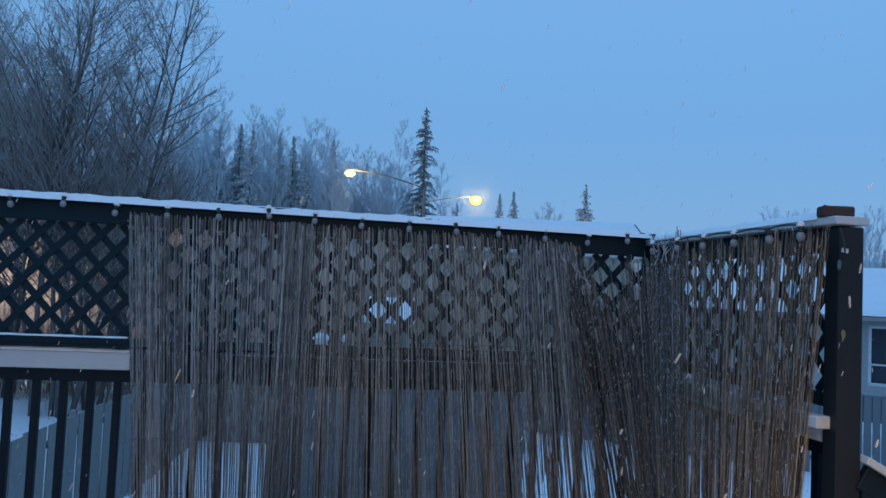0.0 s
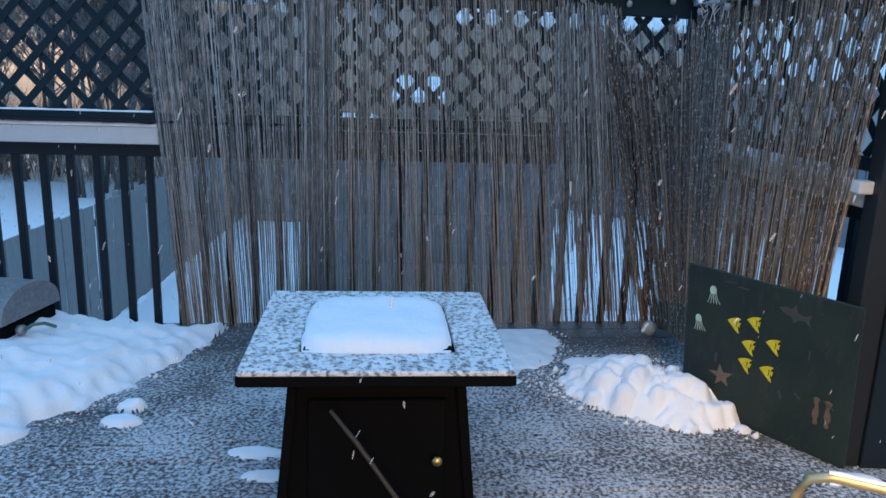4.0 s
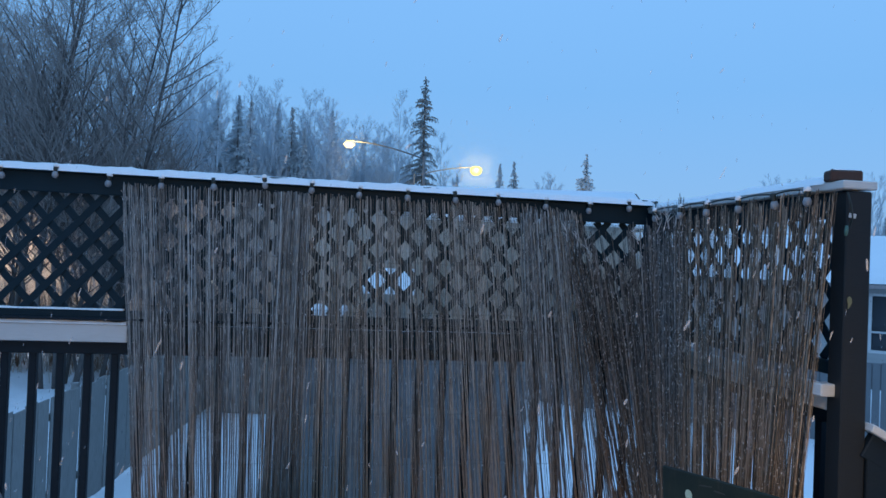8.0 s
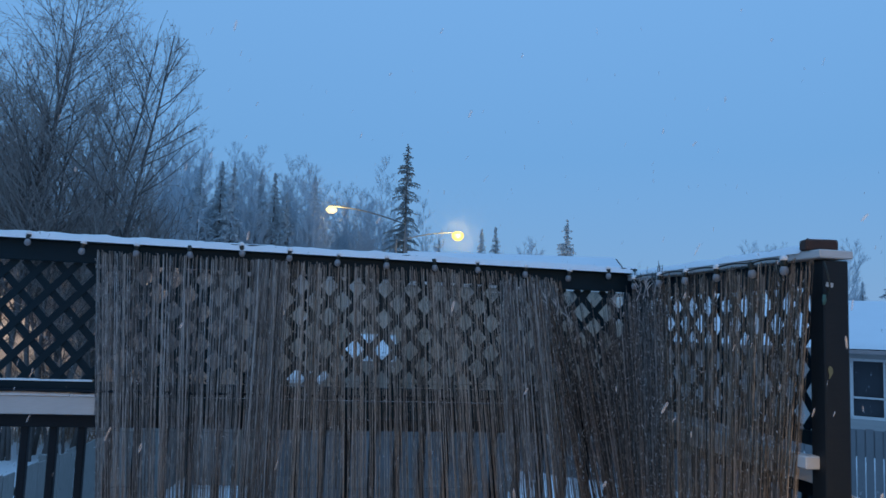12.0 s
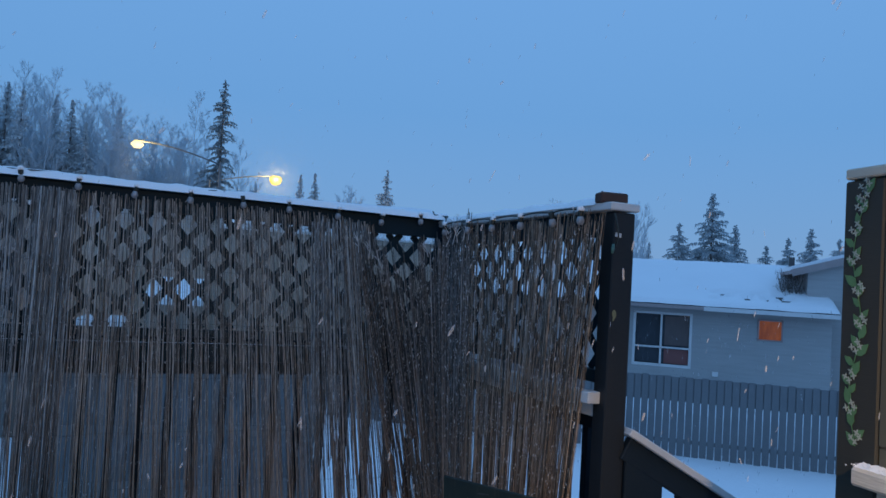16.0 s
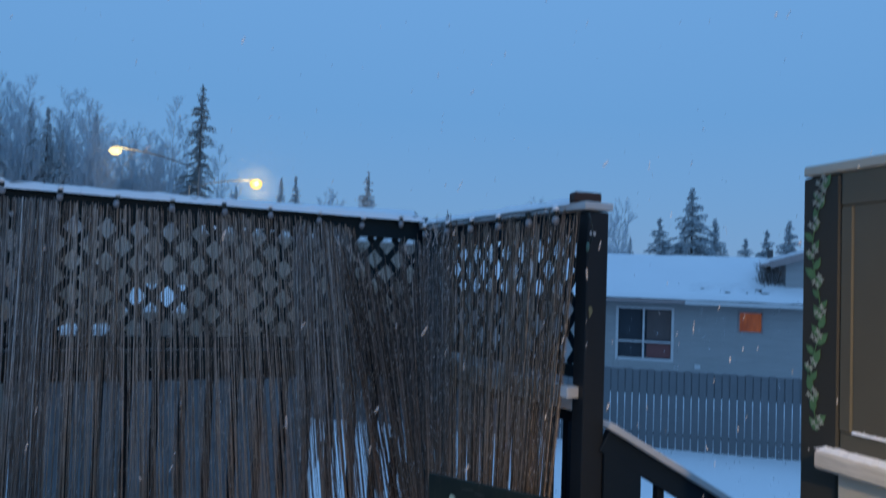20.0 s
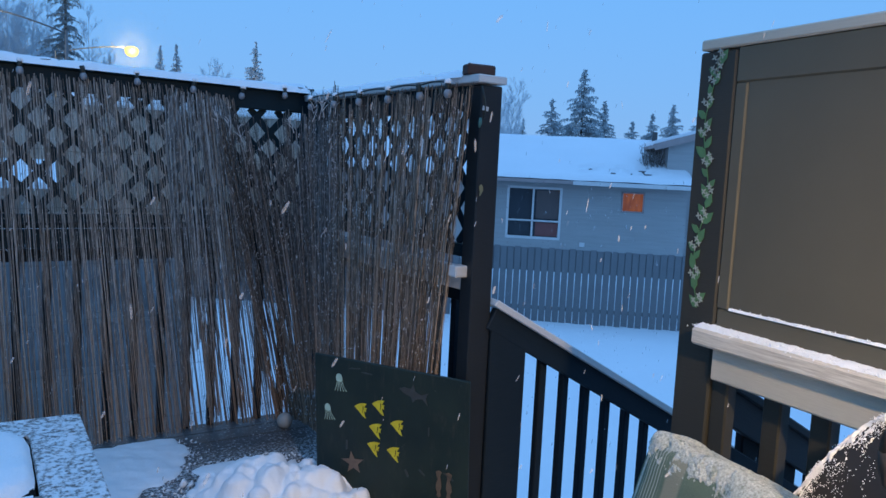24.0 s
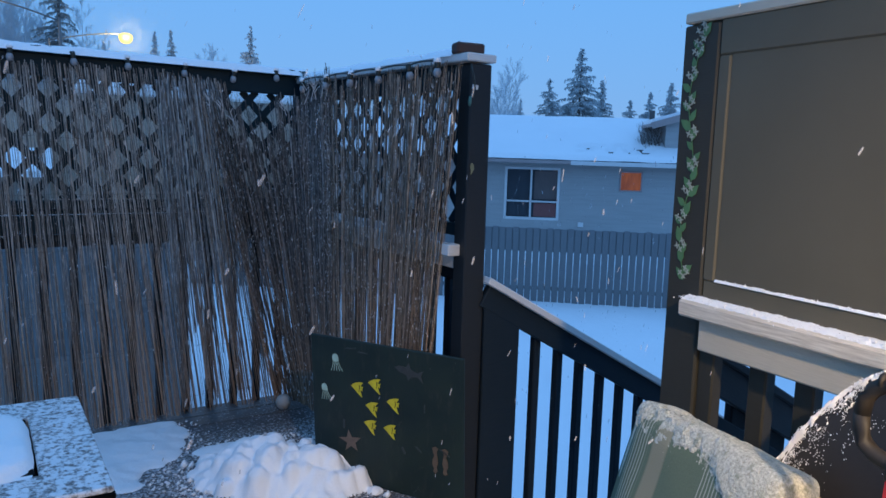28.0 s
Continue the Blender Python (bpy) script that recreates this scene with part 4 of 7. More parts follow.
# ---- string of globe lights along the caps ----
lights = thing("string_lights", "unlit globe string lights on a dark cable, dusted with snow", "string lights")
marks = [tuple(on_a(u, 0.062, top_z(u) + lift)) for u, lift in ((-2.24, -0.01), (-1.99, -0.02), (-1.74, -0.01), (-1.49, -0.02), (-1.24, -0.01), (-0.99, 0.007), (-0.741, -0.022), (-0.493, -0.018), (-0.241, -0.010), (0.010, 0.014), (0.248, 0.003), (0.494, -0.008), (0.744, -0.006), (0.995, -0.004), (1.228, -0.004), (1.493, -0.012), (1.737, -0.020), (1.962, 0.004), (2.120, 0.006))]
marks += [(*(on_b(u, -0.088, 0).xy), 1.742) for u in (0.22, 0.50, 0.76, 1.02, 1.27, 1.475)]
pts = []
for k0, (a, b) in enumerate(zip(marks, marks[1:])):
    for k in range(6):
        t = k / 6
        p = Vector(a).lerp(Vector(b), t)
        lift = 0.018 if k0 in (0, 7, 12) else 0.008
        pts.append((p - F_N * (0.018 if k0 < 18 else 0.0) + Vector((0, 0, lift * math.sin(math.pi * t) + 0.018)), 0.0034))
pts.append((Vector(marks[-1]) + Vector((0, 0, 0.02)), 0.0034))
tube("cable", pts, "cable", lights, 6)
socket = None
for i, p in enumerate(marks):
    tilt = (7 * math.sin(i * 2.1), 9 * math.sin(i * 1.3))
    m = pose(*p, tilt[0], tilt[1], 0)
    if socket is None:
        socket = turned("socket", [(0.009, 0.024), (0.0115, 0.018), (0.0115, -0.004), (0.010, -0.008)], "cable", lights, m, steps=10)
        globe = turned("bulb", [(0.008, -0.006), (0.011, -0.010), (0.0145, -0.017), (0.0160, -0.024), (0.0142, -0.033), (0.009, -0.039), (0.003, -0.041)], "bulb_glass", lights, m, steps=12)
    else:
        link("socket", socket.data, "cable", lights, m)
        link("bulb", globe.data, "bulb_glass", lights, m)
    if i == 0:
        cap_snow = turned("snow_cap", [(0.0145, 0.014), (0.0150, 0.020), (0.0125, 0.028), (0.007, 0.033), (0.001, 0.034)], "snow", lights, m, steps=9)
    elif i % 5 != 3:
        link("snow_cap", cap_snow.data, "snow", lights, m, "", True)
tube("cable_tail", [((2.262, 2.99, 1.745), 0.003), ((2.272, 2.985, 1.70), 0.003), ((2.282, 2.99, 1.66), 0.003), ((2.278, 3.0, 1.625), 0.003)], "cable", lights, 6)
span("tag", (2.288, 3.022, 1.668), (2.312, 3.020, 1.664), 0.016, 0.003, "tag_white", lights, 0.0005, up=(0, 1, 0), label="small white tag")
tube("plug", [((2.277, 3.015, 1.63), 0.005), ((2.275, 3.014, 1.61), 0.007), ((2.273, 3.013, 1.595), 0.004)], "green_plastic", lights, 8)

# half a brick on the post's cap
brick = tagged(box("brick", 0.060, 0.115, 0.040, pose(2.300, 3.085, 1.790 + 0.0205, 0, 0, 84), "brick_red", None, 0.006), "dark red brick lying on the fence cap", "brick")
snow_strip("snow_dust", (-0.01, -0.045, 0.0203), (-0.01, 0.045, 0.0203), 0.03, 0.004, brick, 0.01, 2.0)


# ---- painted board leaning on the post ----
TL, TR = Vector((1.843, 3.557, 0.646)), Vector((2.262, 2.968, 0.625))
bx = (TR - TL)
bx.z = 0
b_w, bx = bx.length, bx.normalized()
back = Vector((-bx.y, bx.x, 0))  # away from the viewer
b_up = (Vector((0, 0, 1)) * 0.995 - back * 0.075).normalized()
b_face = bx.cross(b_up)
b_m = Matrix((bx, b_up, b_face)).transposed().to_4x4()
b_m.translation = Vector((TL.x, TL.y, 0.004)) + back * 0.048
sea_board = thing("painted_board", "dark board painted with yellow fish and jellyfish, leaning on post", "painted board", b_m)
box("panel", b_w, 0.635, 0.014, pose(b_w / 2, 0.3175, -0.008), "board_paint", sea_board, 0.003)


def flat(name, outline, mat, parent, m, depth=0.0012, label=""):
    """A thin painted or cut shape from an outline in its own plane."""
    n = len(outline)
    verts = [(x, y, 0) for x, y in outline] + [(x, y, depth) for x, y in outline]
    faces = [tuple(reversed(range(n))), tuple(range(n, 2 * n))] + [(i, (i + 1) % n, n + (i + 1) % n, n + i) for i in range(n)]
    mesh = bpy.data.meshes.new(name)
    mesh.from_pydata(verts, [], faces)
    mesh.update()
    return link(name, mesh, mat, parent, m, label)


FISH = [(-1.0, 0.16), (-0.62, 0.52), (-0.15, 0.80), (0.35, 0.96), (0.82, 1.0), (0.62, 0.72), (0.48, 0.42), (0.66, 0.38), (0.86, 0.46), (0.76, 0.10), (0.80, -0.20), (0.60, -0.10), (0.50, -0.18), (0.62, -0.55), (0.86, -1.05), (0.42, -0.86), (-0.05, -0.52), (-0.45, -0.20), (-0.80, 0.02)]


def fish(x, y, s, turn):
    m = pose(x, y, 0, 0, 0, turn) @ Matrix.Diagonal((s, s, 1, 1))
    body = flat("fish", FISH, "paint_yellow", sea_board, m, label="yellow painted fish")
    flat("stripe", [(0.26, 0.56), (0.36, 0.52), (0.40, 0.16), (0.34, -0.30), (0.24, -0.36), (0.32, 0.0)], "paint_dark", body, pose(0, 0, 0.0013))


for x, y, turn in ((0.232, 0.43, -6), (0.318, 0.458, -4), (0.302, 0.355, -8), (0.405, 0.39, -5), (0.292, 0.275, -12), (0.388, 0.272, -6)):
    fish(x, y, 0.032, turn)


def jelly(x, y, s, turn):
    m = pose(x, y, 0, 0, 0, turn) @ Matrix.Diagonal((s, s, 1, 1))
    bell = flat("jellyfish", [(-0.5, 0.0), (-0.52, 0.5), (-0.35, 0.9), (0.0, 1.05), (0.35, 0.9), (0.52, 0.5), (0.5, 0.0), (0.2, -0.1), (-0.2, -0.1)], "paint_mint", sea_board, m, label="pale mint painted jellyfish")
    for k in range(5):
        x0, w = -0.40 + 0.19 * k, 0.075
        flat("tentacle", [(x0, 0.0), (x0 + w, 0.0), (x0 + w + 0.10 * (k - 2), -0.75), (x0 + w + 0.30 * (k - 1.8), -1.5), (x0 + 0.30 * (k - 1.8), -1.5), (x0 + 0.10 * (k - 2), -0.75)], "paint_mint", bell, pose(0, 0, -0.0004))


jelly(0.126, 0.535, 0.030, 4)
jelly(0.066, 0.395, 0.028, 8)


def star(x, y, s, mat, turn):
    pts = []
    for k in range(10):
        r = s if k % 2 == 0 else s * 0.42
        a = math.pi / 2 + k * math.pi / 5
        pts.append((r * math.cos(a) * (1.15 if k % 3 else 0.9), r * math.sin(a)))
    flat("starfish", pts, mat, sea_board, pose(x, y, 0, 0, 0, turn), label="faded painted starfish")


star(0.19, 0.185, 0.052, "paint_star", 10)
flat("shark", [(-0.062, 0.018), (-0.040, 0.030), (-0.012, 0.030), (0.0, 0.052), (0.012, 0.026), (0.040, 0.018), (0.068, 0.034), (0.060, 0.010), (0.072, -0.018), (0.046, 0.002), (0.020, -0.004), (0.004, -0.024), (-0.006, -0.002), (-0.040, 0.004)], "paint_dull", sea_board, pose(0.475, 0.530, 0, 0, 0, -6), label="faded grey painted shark")
for flip in (-1, 1):
    horse = [(0.006, 0.052), (0.020, 0.058), (0.034, 0.050), (0.030, 0.034), (0.024, 0.020), (0.032, 0.002), (0.034, -0.020), (0.026, -0.036), (0.030, -0.050), (0.020, -0.058), (0.010, -0.048), (0.014, -0.030), (0.008, -0.012), (0.010, 0.010), (0.014, 0.030), (0.012, 0.042)]
    horse = [(flip * x, y) for x, y in horse]
    flat("seahorse", horse if flip < 0 else horse[::-1], "paint_tan", sea_board, pose(0.62 + 0.002 * flip, 0.190, 0), label="tan painted seahorse")
for x, y, w, h, turn in ((0.26, 0.59, 0.05, 0.006, -4), (0.52, 0.22, 0.035, 0.008, -40), (0.64, 0.23, 0.05, 0.006, -30), (0.16, 0.26, 0.012, 0.04, 0), (0.55, 0.40, 0.006, 0.035, 0), (0.20, 0.60, 0.06, 0.005, 6), (0.45, 0.20, 0.012, 0.03, 30)):
    flat("faded_mark", [(-w / 2, -h / 2), (0, -h * 0.6), (w / 2, -h / 3), (w / 2, h / 2), (-w / 3, h / 2)], "paint_dull", sea_board, pose(x, y, 0, 0, 0, turn))

# small bird painted on the end post, flower vine painted on the panel fence's post
bird = thing("painted_bird", "small olive-yellow bird painted on the dark post", "painting", Matrix.Translation((2.3035, 3.0285, 1.366)) @ pose(0, 0, 0, 90, 0, 0) @ Matrix.Diagonal((0.75, 0.75, 1, 1)))
flat("body", [(-0.012, 0.012), (-0.004, 0.024), (0.004, 0.020), (0.010, 0.008), (0.011, -0.008), (0.005, -0.018), (-0.004, -0.034), (-0.009, -0.036), (-0.007, -0.016), (-0.011, 0.0)], "paint_bird", bird, pose(0, 0, 0))

vine = thing("painted_vine", "green leafy vine with white flowers painted on the brown post", "painting", Matrix.Translation((2.2985, 1.926, 0)) @ pose(0, 0, 0, 90, 0, -90))
rv = random.Random(5)
LEAF = [(0, 0), (0.24, 0.26), (0.27, 0.58), (0.0, 1.0), (-0.20, 0.60), (-0.22, 0.25)]
vz, k = 1.12, 0
line = []
while vz < 1.735:
    cx = -0.002 + 0.014 * math.sin(vz * 19)
    line.append((cx, vz))
    s = rv.uniform(0.030, 0.046)
    flat("leaf", LEAF, "paint_leaf", vine, pose(cx, vz, 0.0002 * (k % 4), 0, 0, (1 - 2 * (k % 2)) * rv.uniform(8, 55)) @ Matrix.Diagonal((s, s, 1, 1)), 0.0008)
    if k % 3 == 0 or vz > 1.60 and k % 2:
        for bx0, bz0 in ((0, 0.01), (0.012, 0.022), (-0.012, 0.018), (0.004, 0.032)):
            turn = rv.uniform(0, 72)
            for q in range(4):
                flat("petal", LEAF, "paint_petal", vine, pose(cx + bx0, vz + bz0, 0.001, 0, 0, turn + q * 90) @ Matrix.Diagonal((0.0085, 0.0095, 1, 1)), 0.0008)
    vz += rv.uniform(0.019, 0.028)
    k += 1
flat("stem", [(x - 0.0012, z) for x, z in line] + [(x + 0.0012, z) for x, z in reversed(line)], "paint_leaf", vine, pose(0, 0, 0.0001), 0.0006)

# ---- fire table ----
ft = thing("fire_table", "square fire table, speckled stone top on black pedestal, dusted snow", "fire table", pose(0.588, 2.770, 0, 0, 0, 4.2))
W = 0.757


def ring(name, size, hole, z, thick, mat, label=""):
    """A square plate with a square hole."""
    bm = bmesh.new()
    s, h = size / 2, hole / 2
    outer = [(-s, -s), (s, -s), (s, s), (-s, s)]
    inner = [(-h, -h), (h, -h), (h, h), (-h, h)]
    v = [bm.verts.new((x, y, zz)) for zz in (z - thick, z) for loop in (outer, inner) for x, y in loop]
    for i in range(4):
        j = (i + 1) % 4
        bm.faces.new((v[8 + i], v[8 + j], v[12 + j], v[12 + i]))
        bm.faces.new((v[i], v[4 + i], v[4 + j], v[j]))
        bm.faces.new((v[i], v[j], v[8 + j], v[8 + i]))
        bm.faces.new((v[4 + i], v[12 + i], v[12 + j], v[4 + j]))
    bmesh.ops.recalc_face_normals(bm, faces=bm.faces[:])
    bmesh.ops.bevel(bm, geom=[e for e in bm.edges], offset=0.004, segments=1, affect="EDGES")
    return part(name, bm, mat, ft, label)


ring("tabletop", W, 0.455, 0.598, 0.016, "salted_stone", "speckled stone tabletop under grains of snow")
ring("edge_band", W + 0.006, W - 0.02, 0.583, 0.030, "black_metal", "black metal edge")
box("burner_lid", 0.440, 0.440, 0.014, pose(0.0, -0.005, 0.592), "black_metal", ft, 0.004)


def pillow_snow():
    n = 36
    verts, faces = [], []
    for i in range(n + 1):
        for j in range(n + 1):
            u, v = i / n * 2 - 1, j / n * 2 - 1
            corner = max(0.0, 1 - (abs(u) ** 5 + abs(v) ** 5)) 
            rim = 1 + 0.025 * noise.noise(Vector((u * 3, v * 3, 1)))
            round_in = 1 - 0.05 * (abs(u) * abs(v)) ** 3
            rim *= round_in
            h = 0.044 * corner ** 0.36 + (0.007 * noise.noise(Vector((u * 2.2, v * 2.2, 6))) + 0.0025 * noise.noise(Vector((u * 9, v * 9, 3)))) * min(1.0, corner * 3)
            verts.append((0.226 * u * rim, 0.240 * v * rim, 0.5985 + max(h, 0)))
    for i in range(n):
        for j in range(n):
            q = i * (n + 1) + j
            faces.append((q, q + n + 1, q + n + 2, q + 1))
    return raw("snow_cap", verts, faces, "snow", ft, pose(-0.003, -0.008, 0), "smooth square pillow of snow on the burner lid", True)


pillow_snow()
bm = bmesh.new()
rings = []
for z, s in ((0.012, 0.295), (0.05, 0.290), (0.50, 0.245), (0.555, 0.27)):
    rings.append([bm.verts.new((sx * s, sy * s, z)) for sx, sy in ((-1, -1), (1, -1), (1, 1), (-1, 1))])
for a, b in zip(rings, rings[1:]):
    for i in range(4):
        bm.faces.new((a[i], a[(i + 1) % 4], b[(i + 1) % 4], b[i]))
bm.faces.new(list(reversed(rings[0])))
bm.faces.new(rings[-1])
bmesh.ops.bevel(bm, geom=bm.edges[:], offset=0.006, segments=1, affect="EDGES")
part("pedestal", bm, "black_metal", ft, "black metal pedestal flaring to its foot")
for sx in (-1, 1):
    span("corner_trim", (sx * 0.287, -0.296, 0.03), (sx * 0.243, -0.252, 0.50), 0.03, 0.02, "black_metal", ft, 0.004, up=(0, -1, 0.1))
door = box("door", 0.40, 0.012, 0.36, pose(0, -0.276, 0.285, -5.2, 0, 0), "black_metal", ft, 0.004)
turned("knob", [(0.006, 0.0), (0.006, 0.012), (0.014, 0.018), (0.016, 0.026), (0.010, 0.032)], "brass", door, pose(0.175, -0.006, 0.0, 90, 0, 0), "small brass knob", 12)

stick = tagged(tube("stick", [((0.485, 2.405, 0.475), 0.006), ((0.56, 2.392, 0.385), 0.0075), ((0.625, 2.375, 0.30), 0.007), ((0.735, 2.35, 0.15), 0.009), ((0.80, 2.325, 0.012), 0.009)], "stick_bark", None, 7), "crooked bare stick leaning on the fire table", "stick")
bowl = turned("bowl", [(0.205, 0.0), (0.214, 0.02), (0.205, 0.07), (0.175, 0.12), (0.12, 0.155), (0.05, 0.17), (0.01, 0.172)], "glazed_brown", None, pose(0.70, 2.20, 0.0, 0, 0, 0) @ Matrix.Diagonal((1, 0.8, 1, 1)), steps=28)
tagged(bowl, "glossy brown upturned bowl beside the fire table", "bowl")

# ---- snow heaps on the deck ----
def clods(name, label, cx, cy, ax, ay, turn, high, seed, step=0.0065, lumps=70, crumbs=140):
    """A heap of shovelled snow: soft clods melted into one another on a low mound, with crumbs strewn round its foot."""
    r = random.Random(seed)
    ca, sa = math.cos(turn), math.sin(turn)
    nx, ny = int(3.0 * ax / step), int(3.2 * ay / step)
    gx, gy = np.meshgrid((np.arange(nx) - nx / 2) * step, (np.arange(ny) - ny / 2) * step, indexing="ij")
    wob = np.array([[noise.noise(Vector((x * 4, y * 4, seed))) + 0.7 * noise.noise(Vector((x * 11, y * 11, seed + 3))) for y in gy[0]] for x in gx[:, 0]])
    d = (gx / ax) ** 2 + (gy / ay) ** 2 + 0.30 * wob
    k = 105.0
    total = np.exp(k * np.clip(high * 0.68 * np.clip(1 - d, 0, 1) ** 0.7 - 0.02 * (d > 1), -0.05, 1))
    for _ in range(lumps):
        q, a = r.random() ** 0.6 * 1.02, r.uniform(0, 6.283)
        px, py, rad = ax * q * math.cos(a), ay * q * math.sin(a), r.choice((0.020, 0.026, 0.034, 0.046, 0.060)) * (1.15 - 0.35 * q)
        lx, ly = (gx - px) * r.uniform(0.75, 1.2), (gy - py) * r.uniform(0.75, 1.2)
        dist = np.sqrt(lx ** 2 + ly ** 2)
        base = high * 0.75 * max(0.0, 1 - q * q) ** 0.7 - 0.25 * rad
        cap = np.where(dist < rad, base + np.sqrt(np.clip(rad ** 2 - dist ** 2, 0, None)), base - 2.5 * (dist - rad))
        total += np.exp(k * np.clip(cap, -0.3, 1))
    h = np.log(total) / k - 0.012
    verts, faces, idx = [], [], {}
    for i, j in zip(*np.nonzero(h > -0.008)):
        x, y = gx[i, j], gy[i, j]
        z = h[i, j] + 0.011 * noise.noise(Vector((x * 26, y * 26, seed))) + 0.003 * noise.noise(Vector((x * 75, y * 75, seed)))
        idx[int(i), int(j)] = len(verts)
        verts.append((cx + x * ca - y * sa, cy + x * sa + y * ca, z))
    for i, j in idx:
        q = ((i, j), (i + 1, j), (i + 1, j + 1), (i, j + 1))
        if all(c in idx for c in q):
            faces.append(tuple(idx[c] for c in q))
    ob = tagged(raw(name, verts, faces, "snow", smooth=True), label, "snow heap")
    spots, sizes = [], []
    for _ in range(crumbs):
        a, q = r.uniform(0, 6.283), r.uniform(0.92, 1.22)
        x, y, sz = ax * q * math.cos(a), ay * q * math.sin(a), 0.004 + 0.016 * r.random() ** 3
        spots.append((cx + x * ca - y * sa, cy + x * sa + y * ca, sz * 0.4)), sizes.append(sz)
    v, f = grains(spots, sizes, seed)
    tagged(link("crumb", array_mesh("crumb", v, f, "snow"), "snow", ob), kind="stuff")
    return ob


clods("snow_mound", "heap of lumpy shovelled snow beside the painted board", 1.765, 3.575, 0.42, 0.25, -0.45, 0.200, 4)


def slush_edge(x, y):
    s, d = 0.5 * (x - 1.17) + 0.866 * (y - 4.13), 0.866 * (x - 1.17) - 0.5 * (y - 4.13)
    a = (s / 0.40) ** 2 + (d / (0.235 if d > 0 else 0.42)) ** 2
    b = ((x - 1.56) / 0.15) ** 2 + ((y - 4.00) / 0.07) ** 2
    return min(0.35 * max(1 - a, 1 - b), (4.475 + 0.1 * (x - 1.3) - y) * 3)


heap("snow_patch", slush_edge, 0.018, 0.75, 1.85, 3.6, 4.46, 0.009, "snow", "thin flat patch of trodden snow at the foot of the reeds", "snow patch", 0.0, 0.003, 9.0, edge=0.26)
# crumbs of slush round the patch and the mound
rc = random.Random(61)
spots, sizes = [], []
while len(spots) < 1500:
    x, y = rc.uniform(0.95, 2.05), rc.uniform(3.55, 4.44)
    e = slush_edge(x, y) - 0.02
    m2 = 1 - ((x - 1.70) / 0.50) ** 2 - ((y - 3.72) / 0.40) ** 2
    if e < 0.0 and rc.random() < max(math.exp(e * 9), 0.8 if m2 > 0 else 0.0) * (0.5 + 0.9 * noise.noise(Vector((x * 14, y * 14, 6)))):
        sz = 0.0022 + 0.007 * rc.random() ** 4
        spots.append((x, y, sz * 0.35)), sizes.append(sz)
v, f = grains(spots, sizes, 62)
tagged(link("slush_crumbs", array_mesh("slush_crumbs", v, f, "snow"), "snow"), "crumbs of slush strewn over the deck boards", "snow", kind="stuff")


def left_edge(x, y):
    edge = 3.02 + 1.25 * max(0.0, min(1.0, (x + 0.95) / 0.62)) ** 1.6 + max(0, x + 0.36) * 6
    return min(1.0, (y - edge) * 1.0, (4.30 + 0.1 * (x + 0.6) - y) * 2.5 + 0.05)


bank = heap("snow_bank", left_edge, lambda x, y: 0.055 + 0.10 * min(1.0, max(0.0, (-0.45 - x) / 0.7)), -3.2, 0.0, 2.3, 4.41, 0.0125, "snow", "bank of shovelled snow along the fence in front of the grill", "snow bank", 0.0, 0.022, 6.0, edge=0.17)
rs = random.Random(17)
spots, sizes = [], []
while len(spots) < 420:
    x, y = rs.uniform(-2.2, -0.1), rs.uniform(2.7, 4.3)
    if -0.20 < left_edge(x, y) < 0.02 and rs.random() < 0.35 + noise.noise(Vector((x * 9, y * 9, 2))):
        sz = 0.003 + 0.013 * rs.random() ** 4
        spots.append((x, y, sz * 0.4)), sizes.append(sz)
v, f = grains(spots, sizes, 18)
tagged(link("crumb", array_mesh("crumb", v, f, "snow"), "snow", bank), kind="stuff")
for k in range(9):
    cx, cy, ra, rb = rs.uniform(-0.95, -0.30), rs.uniform(3.20, 4.10), rs.uniform(0.04, 0.09), rs.uniform(0.03, 0.06)
    if left_edge(cx, cy) > 0.05:
        continue
    heap("snow_clod", lambda x, y: 0.25 * (1 - ((x - cx) / ra) ** 2 - ((y - cy) / rb) ** 2), 0.03, cx - 0.16, cx + 0.16, cy - 0.14, cy + 0.14, 0.009, "snow", "small broken clod of snow on the deck", "snow clod", 0.0, 0.006, 16.0)
heap("snow_clod", lambda x, y: 0.35 * (1 - ((x + 0.46) / 0.062) ** 2 - ((y - 3.37) / 0.050) ** 2), 0.045, -0.75, -0.2, 3.15, 3.6, 0.008, "snow", "broken clod of snow on the deck", "snow clod", 0.0, 0.012, 14.0)
heap("snow_clod", lambda x, y: 0.3 * (1 - ((x - 0.13) / 0.11) ** 2 - ((y - 3.02) / 0.05) ** 2), 0.012, -0.1, 0.4, 2.85, 3.2, 0.0125, "snow", "thin scrap of snow on the deck", "snow patch", 0.0, 0.004, 14.0)
heap("snow_clod", lambda x, y: 0.3 * (1 - ((x - 0.21) / 0.10) ** 2 - ((y - 2.86) / 0.045) ** 2), 0.012, -0.05, 0.5, 2.7, 3.05, 0.0125, "snow", "thin scrap of snow on the deck", "snow patch", 0.0, 0.004, 14.0)
heap("snow_clod", lambda x, y: 0.3 * (1 - ((x - 2.28) / 0.13) ** 2 - ((y - 2.93) / 0.05) ** 2), 0.03, 2.05, 2.46, 2.8, 3.03, 0.0125, "snow", "small clod of snow at the post's foot", "snow clod", 0.0, 0.008, 14.0)

